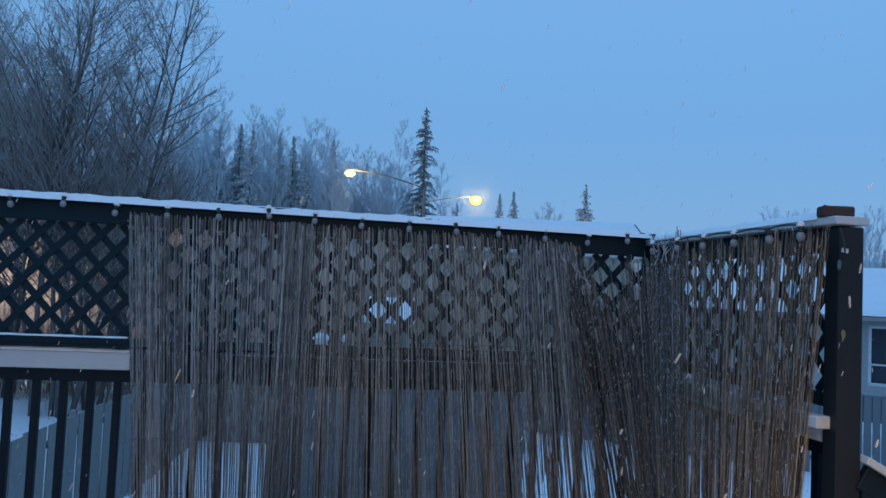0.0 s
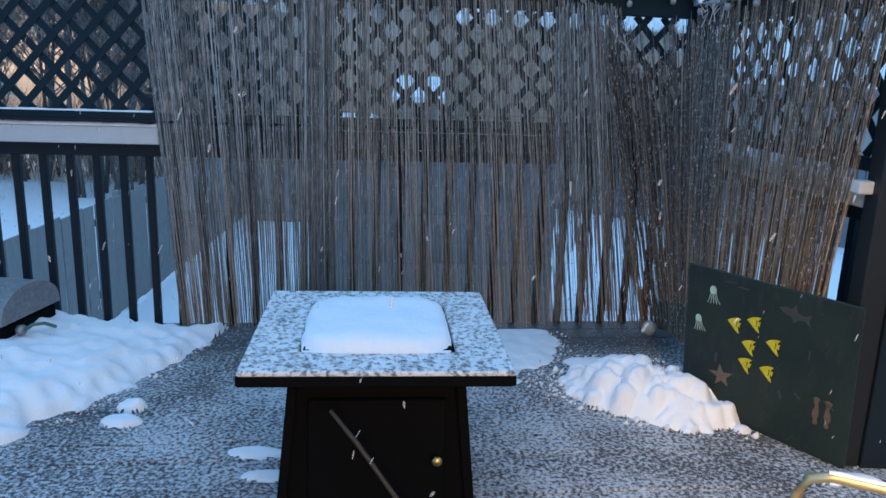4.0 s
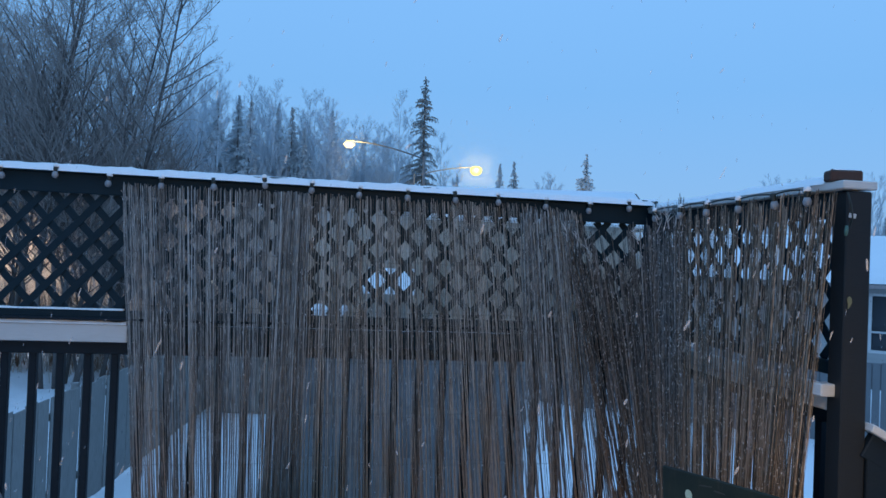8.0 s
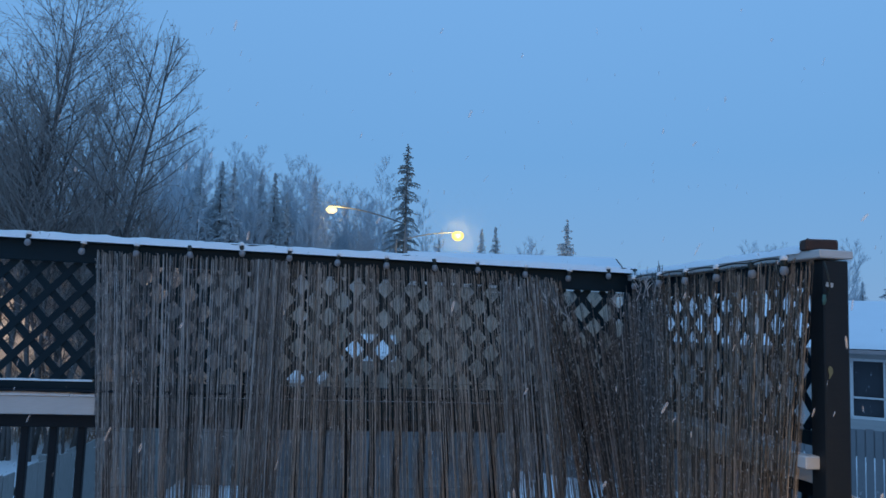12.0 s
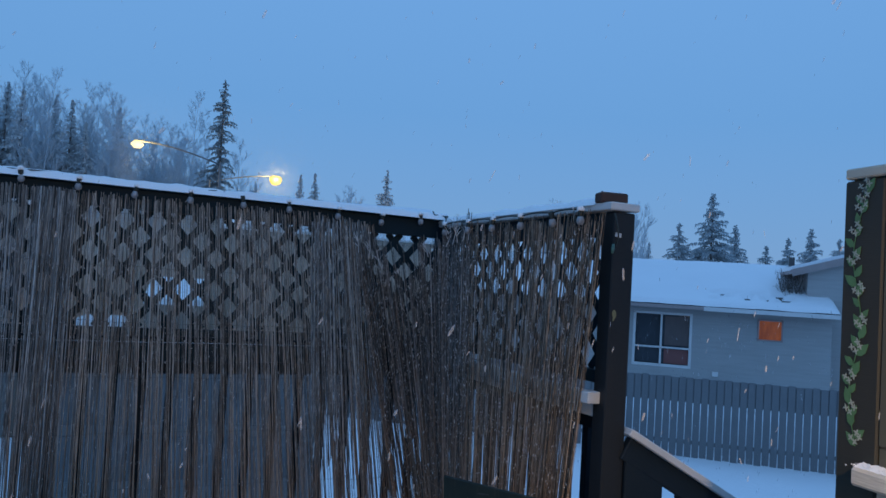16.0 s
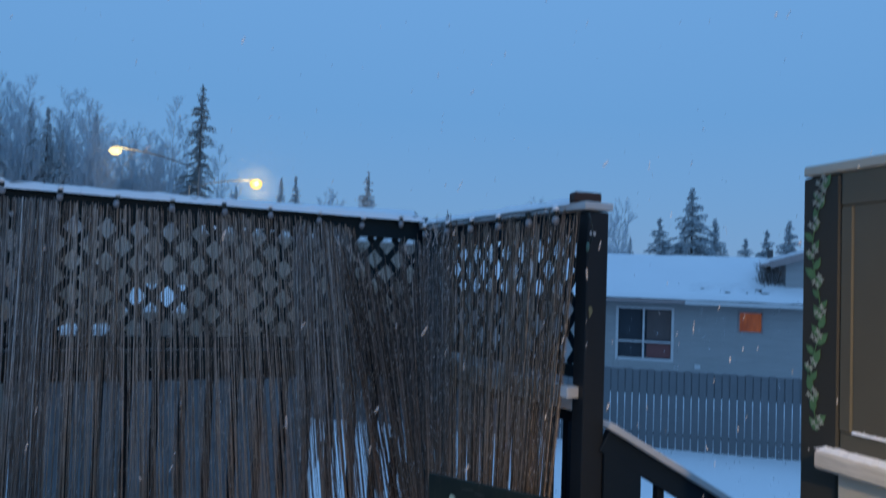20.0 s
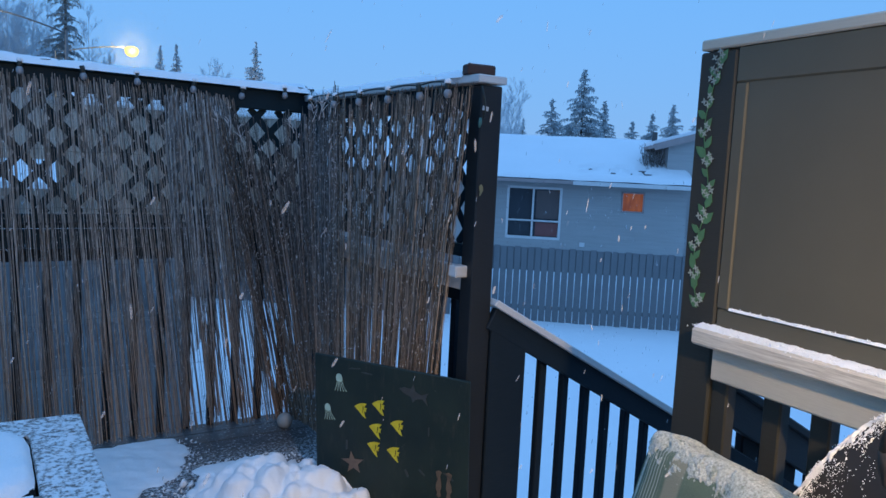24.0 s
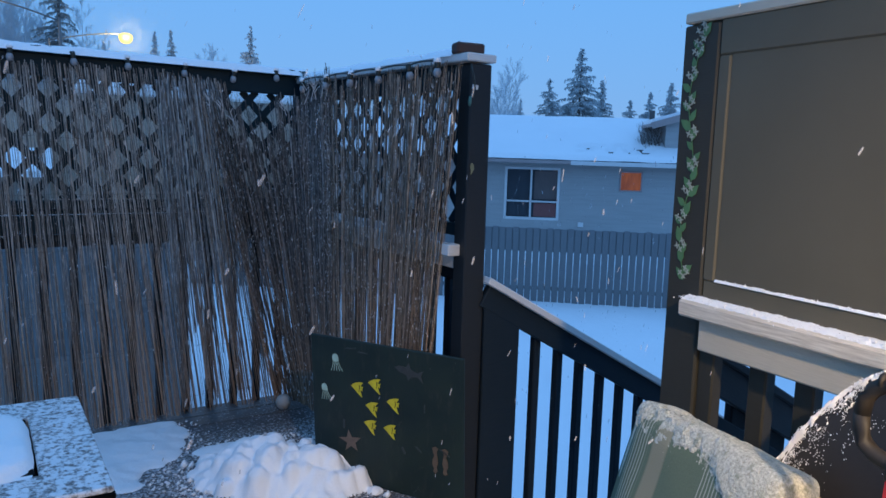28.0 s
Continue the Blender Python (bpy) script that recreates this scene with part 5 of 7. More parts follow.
# ---- grill and small things on the deck ----
grill = thing("portable_grill", "small grey portable grill with a rounded lid standing in snow", "grill", pose(-1.44, 3.93, 0.0, 0, 0, -8) @ Matrix.Diagonal((1, 1, 0.9, 1)))
verts, faces = [], []
N = 14
for s in (-0.33, 0.33):
    for k in range(N + 1):
        a = math.pi * k / N
        verts.append((s, -0.21 * math.cos(a), 0.245 + 0.165 * math.sin(a) ** 0.85))
for k in range(N):
    faces.append((k, k + 1, N + 2 + k, N + 1 + k))
faces.append(tuple(range(N, -1, -1)))
faces.append(tuple(range(N + 1, 2 * N + 2)))
faces.append((0, N + 1, 2 * N + 1, N))
raw("lid", verts, faces, "cast_grey", grill, None, "rounded grey lid frosted with snow", False)
box("tub", 0.64, 0.40, 0.12, pose(0, 0, 0.183), "black_metal", grill, 0.02)
span("handle", (-0.20, -0.245, 0.275), (0.20, -0.245, 0.275), 0.022, 0.022, "steel_grey", grill, 0.006)
for sx in (-0.19, 0.19):
    span("handle_bracket", (sx, -0.205, 0.275), (sx, -0.245, 0.275), 0.016, 0.016, "steel_grey", grill)
for sx in (-0.27, 0.27):
    for sy in (-0.15, 0.15):
        span("leg", (sx, sy, 0.0), (sx * 0.96, sy, 0.125), 0.024, 0.024, "black_metal", grill)
turned("valve", [(0.010, 0.0), (0.024, 0.006), (0.028, 0.02), (0.024, 0.034), (0.010, 0.04)], "steel_grey", grill, pose(0.335, -0.12, 0.20, 0, 90, 0), "round steel regulator", 14)
tube("hose", [((0.37, -0.12, 0.20), 0.009), ((0.40, -0.10, 0.225), 0.009), ((0.43, -0.06, 0.22), 0.009), ((0.44, 0.0, 0.18), 0.009)], "green_plastic", grill, 8)

ball = turned("ball", [(0.004, -0.043), (0.020, -0.038), (0.034, -0.026), (0.042, -0.008), (0.042, 0.008), (0.034, 0.026), (0.020, 0.038), (0.004, 0.043)], "ball_paint", None, pose(1.972, 4.425, 0.044), steps=18)
tagged(ball, "small dirty white ball at the foot of the reeds", "ball")

# ---- patio chair with striped cushions ----
chair = thing("patio_chair", "gold metal patio chair with a green striped cushion under crusted snow", "patio chair", pose(1.558, 1.644, 0, 0, 0, -8))
# chair faces -x; local x runs back, y across


def cushion(name, sx, sy, sz, m, label, crust=None):
    """A stuffed cushion; with crust(p), the snow that lies on it: the same shape pushed out where crust is high."""
    bm = bmesh.new()
    bmesh.ops.create_cube(bm, size=1.0)
    bmesh.ops.subdivide_edges(bm, edges=bm.edges[:], cuts=9 if crust is None else 110, use_grid_fill=True)
    for v in bm.verts:
        x, y, z = v.co * 2
        f = lambda a, b: (1 - min(1, abs(a)) ** 5) * (1 - min(1, abs(b)) ** 5)
        px = sx / 2 * x * (0.62 + 0.38 * f(y, z) ** 0.5)
        py = sy / 2 * y * (0.93 + 0.07 * f(x * 0.7, z) ** 0.5)
        pz = sz / 2 * z * (0.95 + 0.05 * f(x * 0.7, y) ** 0.5)
        wob = 0.010 * noise.noise(Vector((px * 9, py * 9, pz * 9)))
        v.co = (px + wob, py + wob, pz + wob)
    if crust is None:
        return part(name, bm, "cushion_cloth", chair, label, m, True)
    bm.normal_update()
    moves = [(v, v.normal * crust(v.co)) for v in bm.verts]
    for v, d in moves:
        v.co += d
    return part(name, bm, "old_crust", chair, label, m, True)


def seat_crust(p):
    e = (p.z - 0.045) * 20 + 0.5 * noise.noise(p * 11) + 0.35 * noise.noise(p * 50) + 0.25 * noise.noise(p * 140)
    return min(max(e * 0.025, -0.006), 0.012)


def back_crust(p):
    e = (p.z - 0.160 + 0.9 * max(0.0, -p.y - 0.05)) * 10 + 0.6 * noise.noise(p * 12 + Vector((4, 0, 0))) + 0.4 * noise.noise(p * 50) + 0.3 * noise.noise(p * 140)
    return min(max(e * 0.012, -0.006), 0.004)


back_m, seat_m = pose(0.484, 0.012, 0.680, 0, 17, 0), pose(0.43, 0.01, 0.520, 0, -14, 0)
cushion("back_cushion", 0.135, 0.45, 0.38, back_m, "green cushion with pale woven stripes")
cushion("snow_crust", 0.135, 0.45, 0.38, back_m, "crust of old snow, lamp warmth in its cream colour", back_crust)
cushion("seat_cushion", 0.38, 0.45, 0.13, seat_m, "green seat cushion under crusted snow")
cushion("snow_crust", 0.38, 0.45, 0.13, seat_m, "crust of old snow", seat_crust)
for sd in (-1, 1):
    tube("arm", [((-0.045, sd * 0.305, 0.02), 0.012), ((-0.045, sd * 0.303, 0.30), 0.012), ((-0.040, sd * 0.300, 0.53), 0.012), ((-0.022, sd * 0.294, 0.572), 0.012), ((0.02, sd * 0.282, 0.584), 0.012), ((0.20, sd * 0.225, 0.582), 0.012), ((0.38, sd * 0.185, 0.578), 0.012), ((0.435, sd * 0.250, 0.58), 0.012)], "gold_metal", chair, 8, "gold tubular arm")
    snow_strip("arm_snow", (0.01, sd * 0.284, 0.594), (0.34, sd * 0.190, 0.591), 0.018, 0.003, chair, 0.01, 4.0 + sd, rough=1.6)
    tube("back_leg", [((0.40, sd * 0.262, 0.02), 0.012), ((0.34, sd * 0.262, 0.35), 0.012), ((0.50, sd * 0.262, 0.60), 0.012), ((0.60, sd * 0.262, 0.80), 0.012)], "gold_metal", chair, 8)
    tube("side_rail", [((-0.045, sd * 0.303, 0.37), 0.011), ((0.345, sd * 0.262, 0.35), 0.011)], "gold_metal", chair, 8)
tube("crossbar", [((-0.045, -0.303, 0.37), 0.011), ((-0.045, 0.303, 0.37), 0.011)], "gold_metal", chair, 8)
for xx, zz in ((0.345, 0.35), (0.598, 0.80)):
    tube("crossbar", [((xx, -0.262, zz), 0.011), ((xx, 0.262, zz), 0.011)], "gold_metal", chair, 8)


# ---- snow shovels against the panel fence ----
shovel = thing("snow_shovel", "upside-down snow shovel, black scoop rimmed with snow, against fence", "snow shovel", Matrix.Translation((2.10, 1.27, 0.0)) @ pose(0, 0, 0, 0, 5, 0))
n = 16


def scoop_at(u, v):
    """A dished scoop with a rounded top edge: u across, v up."""
    top = 1.07 - 0.25 * abs(u) ** 2.4
    return Vector((0.07 * (1 - u * u) * (0.4 + 0.6 * v), 0.235 * u, 0.56 + (top - 0.56) * v))


verts, faces = [], []
for i in range(n + 1):
    for j in range(n + 1):
        verts.append(scoop_at(i / n * 2 - 1, j / n))
for i in range(n):
    for j in range(n):
        q = i * (n + 1) + j
        faces.append((q, q + n + 1, q + n + 2, q + 1))
scoop = raw("scoop", verts, faces, "scoop_plastic", shovel, None, "black plastic scoop", True)
mod = scoop.modifiers.new("thick", "SOLIDIFY")
mod.thickness = 0.008
tube("shaft", [((0.06, 0, 0.02), 0.013), ((0.06, 0, 0.62), 0.013)], "stick_bark", shovel, 8)
spots, sizes = [], []
for k in range(16000):
    pick = rnd.random()
    if pick < 0.45:
        u, v = rnd.uniform(-1, 1), 1 - abs(rnd.gauss(0, 0.022))
    elif pick < 0.70:
        u, v = rnd.uniform(-1, 1), 1 - abs(rnd.gauss(0, 0.12))
    else:
        u = 1 - abs(rnd.gauss(0, 0.05)) - 0.3 * rnd.random() ** 5
        v = rnd.uniform(0.45, 1.0)
    u, v = min(max(u, -1), 1), min(max(v, 0), 1)
    if noise.noise(Vector((u * 11, v * 11, 2))) + 0.6 * noise.noise(Vector((u * 30, v * 30, 5))) < 0.12:
        continue
    spots.append(tuple(scoop_at(u, v) + Vector((-0.010 - abs(rnd.gauss(0, 0.004)), rnd.gauss(0, 0.003), rnd.gauss(0.0, 0.003)))))
    sizes.append(rnd.uniform(0.0006, 0.0015))
verts, faces, idx = [], [], {}
for i in range(181):
    for j in range(181):
        u1, v1 = i / 90 - 1, j / 180
        e = max((v1 - 0.91) * 7, (abs(u1) - 0.90) * 7 if v1 > 0.35 else -1.0) + 0.7 * noise.noise(Vector((u1 * 9, v1 * 9, 4))) + 0.5 * noise.noise(Vector((u1 * 26, v1 * 26, 8))) - 0.04 + 0.45 * noise.noise(Vector((u1 * 60, v1 * 60, 6)))
        if e > -0.10:
            idx[i, j] = len(verts)
            verts.append(scoop_at(u1, v1) + Vector((-0.005 - 0.010 * min(1.0, max(0.0, e)) ** 0.6 - 0.006 * noise.noise(Vector((u1 * 38, v1 * 38, 1))) - 0.010 * noise.noise(Vector((u1 * 90, v1 * 90, 3))), 0, 0.006 * max(0.0, e))))
for i, j in idx:
    q = ((i, j), (i + 1, j), (i + 1, j + 1), (i, j + 1))
    if all(c in idx for c in q):
        faces.append(tuple(idx[c] for c in q))
raw("snow_rim", verts, faces, "snow", shovel, None, "crust of snow along the scoop's edge", True)
v, f = grains(spots, sizes, 12)
tagged(link("rim_snow", array_mesh("rim_snow", v, f, "snow"), "snow", shovel, None, "clumps of snow"), kind="stuff")

shovel2 = thing("snow_shovel", "snow shovel with ribbed brown grip and red shaft beside chair", "snow shovel", Matrix.Translation((1.865, 1.140, 0.0)) @ pose(0, 0, 0, 0, 5, 0))
ring_pts = []
for k in range(19):
    a = 2 * math.pi * k / 18
    cy, cz = math.cos(a), math.sin(a)
    ring_pts.append(((0.0, 0.066 * math.copysign(abs(cy) ** 0.75, cy), 1.055 + 0.058 * math.copysign(abs(cz) ** 0.75, cz)), 0.0125))
tube("grip", ring_pts, "grip_plastic", shovel2, 10, "ribbed brown plastic grip")
for k in range(7):
    tube("rib", [((0.0, 0.042 - 0.014 * k, 1.113), 0.0145), ((0.0, 0.036 - 0.014 * k, 1.113), 0.0145)], "grip_plastic", shovel2, 10)
tube("collar", [((0, 0, 1.0), 0.018), ((0, 0, 0.975), 0.017)], "grip_plastic", shovel2, 10)
tube("shaft", [((0, 0, 0.979), 0.015), ((0, 0, 0.02), 0.015)], "red_plastic", shovel2, 10, "red shaft")
box("blade", 0.03, 0.34, 0.22, pose(0.02, 0, 0.12), "scoop_plastic", shovel2, 0.008)


# ---- yard fences ----
yard_fence = thing("yard_fence", "weathered grey board fence running off through the snow", "fence")
y = 6.2
k = 0
while y < 19.5:
    box("fence_board", 0.022, 0.285, 1.70 + 0.03 * math.sin(k * 2.7), pose(-3.70 + 0.012 * math.sin(k * 1.9), y, GROUND + 0.86, 0.8 * math.sin(k * 3.1)), "grey_boards", yard_fence, 0.004)
    y += 0.305
    k += 1
for z in (0.45, 1.45):
    span("rail", (-3.735, 6.1, GROUND + z), (-3.735, 19.5, GROUND + z), 0.04, 0.09, "grey_boards", yard_fence)
for i in range(6):
    box("post", 0.09, 0.09, 1.75, pose(-3.80, 6.3 + 2.5 * i, GROUND + 0.87), "grey_boards", yard_fence)

NA = Vector((10.717, 16.08, 0))
ND, NN = Vector((0.8259, -0.5638, 0)), Vector((0.5638, 0.8259, 0))


def on_n(along, off, z):
    return NA + ND * along + NN * off + Vector((0, 0, z))


n_turn = math.degrees(math.atan2(ND.y, ND.x))
far_fence = thing("yard_fence", "dark weathered board fence with bright gaps in front of the house", "fence")
for i in range(84):
    s = -8.0 + 0.166 * i
    box("fence_board", 0.146, 0.02, 1.82, Matrix.Translation(on_n(s, 0, GROUND + 0.92 + 0.012 * math.sin(i * 2.3))) @ pose(0, 0, 0, 0, 0, n_turn), "fence_boards", far_fence, 0.004)
span("top_band", on_n(-8.1, 0.03, GROUND + 1.57), on_n(6.0, 0.03, GROUND + 1.57), 0.03, 0.48, "fence_boards", far_fence)
for z in (0.35, 1.30):
    span("rail", on_n(-8.1, 0.03, GROUND + z), on_n(6.0, 0.03, GROUND + z), 0.04, 0.09, "fence_boards", far_fence)

# raised snowy yard behind that fence
p = [on_n(-14, 0.5, GROUND - 0.2), on_n(12, 0.5, GROUND - 0.2), on_n(12, 1.3, -1.42), on_n(-14, 1.3, -1.42), on_n(12, 12, -1.35), on_n(-14, 12, -1.35)]
tagged(raw("ground_terrace", p, [(0, 1, 2, 3), (3, 2, 4, 5)], "snow_field"), "snowy raised yard behind the fence", "ground", kind="structure")

# ---- neighbour's house ----
nh = thing("house", "low grey house with snow-covered roof, white-framed and orange windows", "house")
NM = Matrix.Translation(on_n(0, 5, 0)) @ pose(0, 0, 0, 0, 0, n_turn)  # x along the wall, y back


def at_h(x, y, z, *turn):
    return NM @ pose(x, y, z, *turn)


WX0, WX1 = -0.20, 1.47  # the window's opening
WZ0, WZ1 = -0.60, 1.0
OX0, OX1, OZ0, OZ1 = 3.28, 3.92, 0.38, 0.96
for x0, x1, z0, z1 in ((-6.0, WX0, -1.6, 1.18), (WX0, WX1, -1.6, WZ0), (WX0, WX1, WZ1, 1.18), (WX1, OX0, -1.6, 1.18), (OX0, OX1, -1.6, OZ0), (OX0, OX1, OZ1, 1.18), (OX1, 5.2, -1.6, 1.18)):
    box("wall", x1 - x0, 0.16, z1 - z0, at_h((x0 + x1) / 2, 0.08, (z0 + z1) / 2), "siding", nh, 0.0)
box("wall", 11.2, 0.16, 2.8, at_h(-0.4, 7.0, -0.2), "siding", nh, 0.0)
win = box("window", WX1 - WX0, 0.02, WZ1 - WZ0, at_h((WX0 + WX1) / 2, 0.10, (WZ0 + WZ1) / 2), "glass", nh, 0.0, "dark sliding window with a white frame")
cx, cz, ww, wh = 0, 0, WX1 - WX0, WZ1 - WZ0
for x, z, sx, sz in ((-ww / 2 + 0.03, 0, 0.075, wh), (ww / 2 - 0.03, 0, 0.075, wh), (-0.03, 0, 0.06, wh), (0, wh / 2 - 0.03, ww, 0.07), (0, -wh / 2 + 0.03, ww, 0.08), (0, -0.24, ww, 0.05)):
    box("window_bar", sx, 0.07, sz, pose(x, -0.07, z), "gutter_paint", win, 0.004)
box("curtain", ww / 2 - 0.14, 0.012, 0.86, pose(ww / 4, -0.018, 0.26), "curtain", win, 0.0)
box("red_blanket", ww / 2 - 0.14, 0.012, 0.42, pose(ww / 4, -0.018, -0.50), "red_cloth", win, 0.0)
orange = box("window", OX1 - OX0, 0.03, OZ1 - OZ0, at_h((OX0 + OX1) / 2, 0.06, (OZ0 + OZ1) / 2), "window_glow", nh, 0.0, "small window glowing orange")
ow, oh = OX1 - OX0, OZ1 - OZ0
for x, z, sx, sz in ((-ww * 0, oh / 2, ow + 0.05, 0.05), (0, -oh / 2, ow + 0.05, 0.05), (-ow / 2, 0, 0.05, oh), (ow / 2, 0, 0.05, oh)):
    box("window_bar", sx, 0.06, sz, pose(x, -0.05, z), "fascia", orange, 0.004)
box("wall_vent", 0.17, 0.05, 0.14, at_h(2.16, -0.02, -0.70), "gutter_paint", nh, 0.01, "small white vent hood")
span("gutter", NM @ Vector((-6.2, -0.50, 1.19)), NM @ Vector((1.75, -0.50, 1.19)), 0.09, 0.10, "fascia", nh)
span("gutter", NM @ Vector((1.75, -0.50, 1.18)), NM @ Vector((5.3, -0.50, 1.18)), 0.11, 0.12, "gutter_paint", nh, label="white gutter")
# roof with a thick layer of snow
r = [Vector(q) for q in ((-6.2, -0.50, 1.24), (5.3, -0.50, 1.24), (5.3, 3.5, 2.62), (-6.2, 3.5, 2.62), (5.3, 7.5, 1.24), (-6.2, 7.5, 1.24))]
raw("roof", [NM @ q for q in r], [(0, 1, 2, 3), (3, 2, 4, 5), (0, 3, 5), (1, 4, 2)], "shingle", nh)
verts, faces = [], []
for j in range(29):
    for i in range(93):
        x, t = -6.2 + 0.125 * i, j / 28
        edge = 0.02 if (j == 0 or i in (0, 92)) else 0.11
        bare = 0.0
        if 2.0 < x < 4.3 and 0.13 < t < 0.30 and noise.noise(Vector((x * 3.2, t * 14, 2))) > 0.0:
            bare = 1.0
        h = edge + 0.02 * noise.noise(Vector((x * 1.3, t * 6, 5)))
        verts.append(NM @ Vector((x, -0.50 + 4.0 * t, 1.245 + 1.38 * t + (h if not bare else -0.02))))
for j in range(28):
    for i in range(92):
        q = j * 93 + i
        faces.append((q, q + 1, q + 94, q + 93))
raw("roof_snow", verts, faces, "snow_field", nh, None, "thick snow with a few bare spots", True)
box("chimney_pipe", 0.16, 0.16, 0.5, at_h(4.6, 3.4, 2.75), "shingle", nh)

# the taller wing with its own snowy roof edge
wing = thing("house", "taller house wing with pinkish fascia and snow-covered roof", "house")
raw("wall", [NM @ Vector(c) for c in ((4.62, 0.55, -1.6), (13.4, 0.55, -1.6), (13.4, 0.55, 2.55), (9.0, 0.55, 3.85), (4.62, 0.55, 2.55), (4.62, 8.0, -1.6), (4.62, 8.0, 2.55), (13.4, 8.0, -1.6), (13.4, 8.0, 2.55))], [(0, 1, 2, 3, 4), (5, 0, 4, 6), (1, 7, 8, 2)], "siding", wing)
q = [NM @ Vector(c) for c in ((4.15, 0.35, 2.44), (9.0, 0.35, 3.90), (9.0, 8.2, 3.90), (4.15, 8.2, 2.44), (13.85, 0.35, 2.44), (13.85, 8.2, 2.44))]
up = Vector((0, 0, 0.10))
raw("roof", q + [c - up for c in q], [(0, 1, 2, 3), (1, 4, 5, 2), (9, 8, 7, 6), (8, 11, 10, 7), (0, 6, 7, 1), (1, 7, 10, 4), (3, 2, 8, 9), (0, 3, 9, 6)], "fascia", wing)
span("fascia_board", NM @ Vector((4.15, 0.33, 2.37)), NM @ Vector((9.0, 0.33, 3.83)), 0.05, 0.20, "fascia", wing, label="pinkish fascia board")
raw("roof_snow", [c + up * 1.3 for c in q] + [c + up * 0.05 for c in q], [(0, 1, 2, 3), (1, 4, 5, 2), (0, 6, 7, 1), (1, 7, 10, 4), (0, 3, 9, 6)], "snow_field", wing, None, "snow on the roof")

# ---- house beyond the long fence: only its snowy roof shows above ----
mh = thing("house", "grey-blue house with a long snow-covered roof beyond the reed fence", "house")
box("wall", 11.6, 0.2, 6.1, pose(8.2, 43.6, 0.90), "siding_blue", mh, 0.0)
box("wall", 0.2, 3.6, 6.1, pose(13.9, 45.4, 0.90), "siding_blue", mh, 0.0)
box("skirting", 11.6, 0.06, 0.6, pose(8.2, 43.45, 0.4), "shed_boards", mh, 0.0)
for x in (3.6, 7.0, 10.6):
    w1 = box("window", 1.5, 0.04, 1.2, pose(x, 43.47, 2.9), "glass", mh, 0.0)
    for dx, dz, sx, sz in ((-0.75, 0, 0.09, 1.3), (0.75, 0, 0.09, 1.3), (0, 0.6, 1.5, 0.09), (0, -0.6, 1.5, 0.09), (0, 0, 0.06, 1.2)):
        box("window_bar", sx, 0.06, sz, pose(dx, -0.03, dz), "gutter_paint", w1, 0.0)
q = [Vector(c) for c in ((1.8, 41.4, 3.75), (14.75, 41.4, 3.75), (14.35, 45.2, 5.98), (1.8, 45.2, 5.84), (14.75, 49.0, 3.75), (1.8, 49.0, 3.75))]
raw("roof", [c - Vector((0, 0, 0.15)) for c in q], [(0, 1, 2, 3), (3, 2, 4, 5), (1, 4, 2), (0, 3, 5)], "shingle", mh)
raw("roof_snow", q + [c - Vector((0, 0, 0.12)) for c in q], [(0, 1, 2, 3), (3, 2, 4, 5), (0, 6, 7, 1)], "snow_field", mh, None, "snow on the roof")
span("fascia_board", (14.8, 41.4, 3.55), (14.45, 45.2, 5.78), 0.06, 0.28, "dark_wood", mh)
span("fascia_board", (14.45, 45.2, 5.78), (14.8, 49.0, 3.55), 0.06, 0.28, "dark_wood", mh)

# shed and small snowy roofs in the yard
shed = thing("shed", "small weathered wooden shed with snow on its roof", "shed")
box("wall", 1.35, 1.5, 1.55, pose(-2.75, 18.4, GROUND + 0.78), "shed_boards", shed, 0.01)
box("door", 0.7, 0.04, 1.3, pose(-2.85, 17.63, GROUND + 0.7), "grey_boards", shed, 0.006)
raw("roof", [(-3.5, 17.5, -0.62), (-2.0, 17.5, -0.62), (-2.0, 18.4, -0.15), (-3.5, 18.4, -0.15), (-2.0, 19.3, -0.62), (-3.5, 19.3, -0.62)], [(0, 1, 2, 3), (3, 2, 4, 5), (1, 4, 2), (0, 3, 5), (0, 5, 4, 1)], "snow_field", shed)
lean_to = thing("lean_to", "low lean-to with a sloping snow-covered roof beyond the fence", "lean-to")
LX0, LX1 = -0.02, 0.95
raw("roof", [(LX0, 14.2, 0.90), (LX1, 14.2, 0.90), (LX1, 16.6, 1.24), (LX0, 16.6, 1.24), (LX0, 14.2, 0.80), (LX1, 14.2, 0.80), (LX1, 16.6, 1.18), (LX0, 16.6, 1.18)], [(0, 1, 2, 3), (7, 6, 5, 4), (0, 4, 5, 1), (1, 5, 6, 2), (2, 6, 7, 3), (3, 7, 4, 0)], "snow_field", lean_to)
for x, y, zt in ((LX0 + 0.1, 14.3, 0.82), (LX1 - 0.1, 14.3, 0.82), (LX0 + 0.1, 16.5, 1.2), (LX1 - 0.1, 16.5, 1.2)):
    box("post", 0.09, 0.09, zt - GROUND, pose(x, y, (zt + GROUND) / 2), "shed_boards", lean_to)
box("back_wall", LX1 - LX0 - 0.2, 0.06, 3.2, pose((LX0 + LX1) / 2, 16.45, -0.50), "shed_boards", lean_to)
stack = thing("wood_stack", "stack of weathered boards with a cap of snow", "wood stack")
box("boards", 0.75, 1.2, 2.5, pose(-0.78, 15.6, GROUND + 1.25), "shed_boards", stack, 0.03)
box("snow_cap", 0.78, 1.24, 0.16, pose(-0.78, 15.6, GROUND + 2.58), "snow_field", stack, 0.05)
trailer = thing("trailer", "long dull grey trailer with a dark band parked in snow", "trailer")
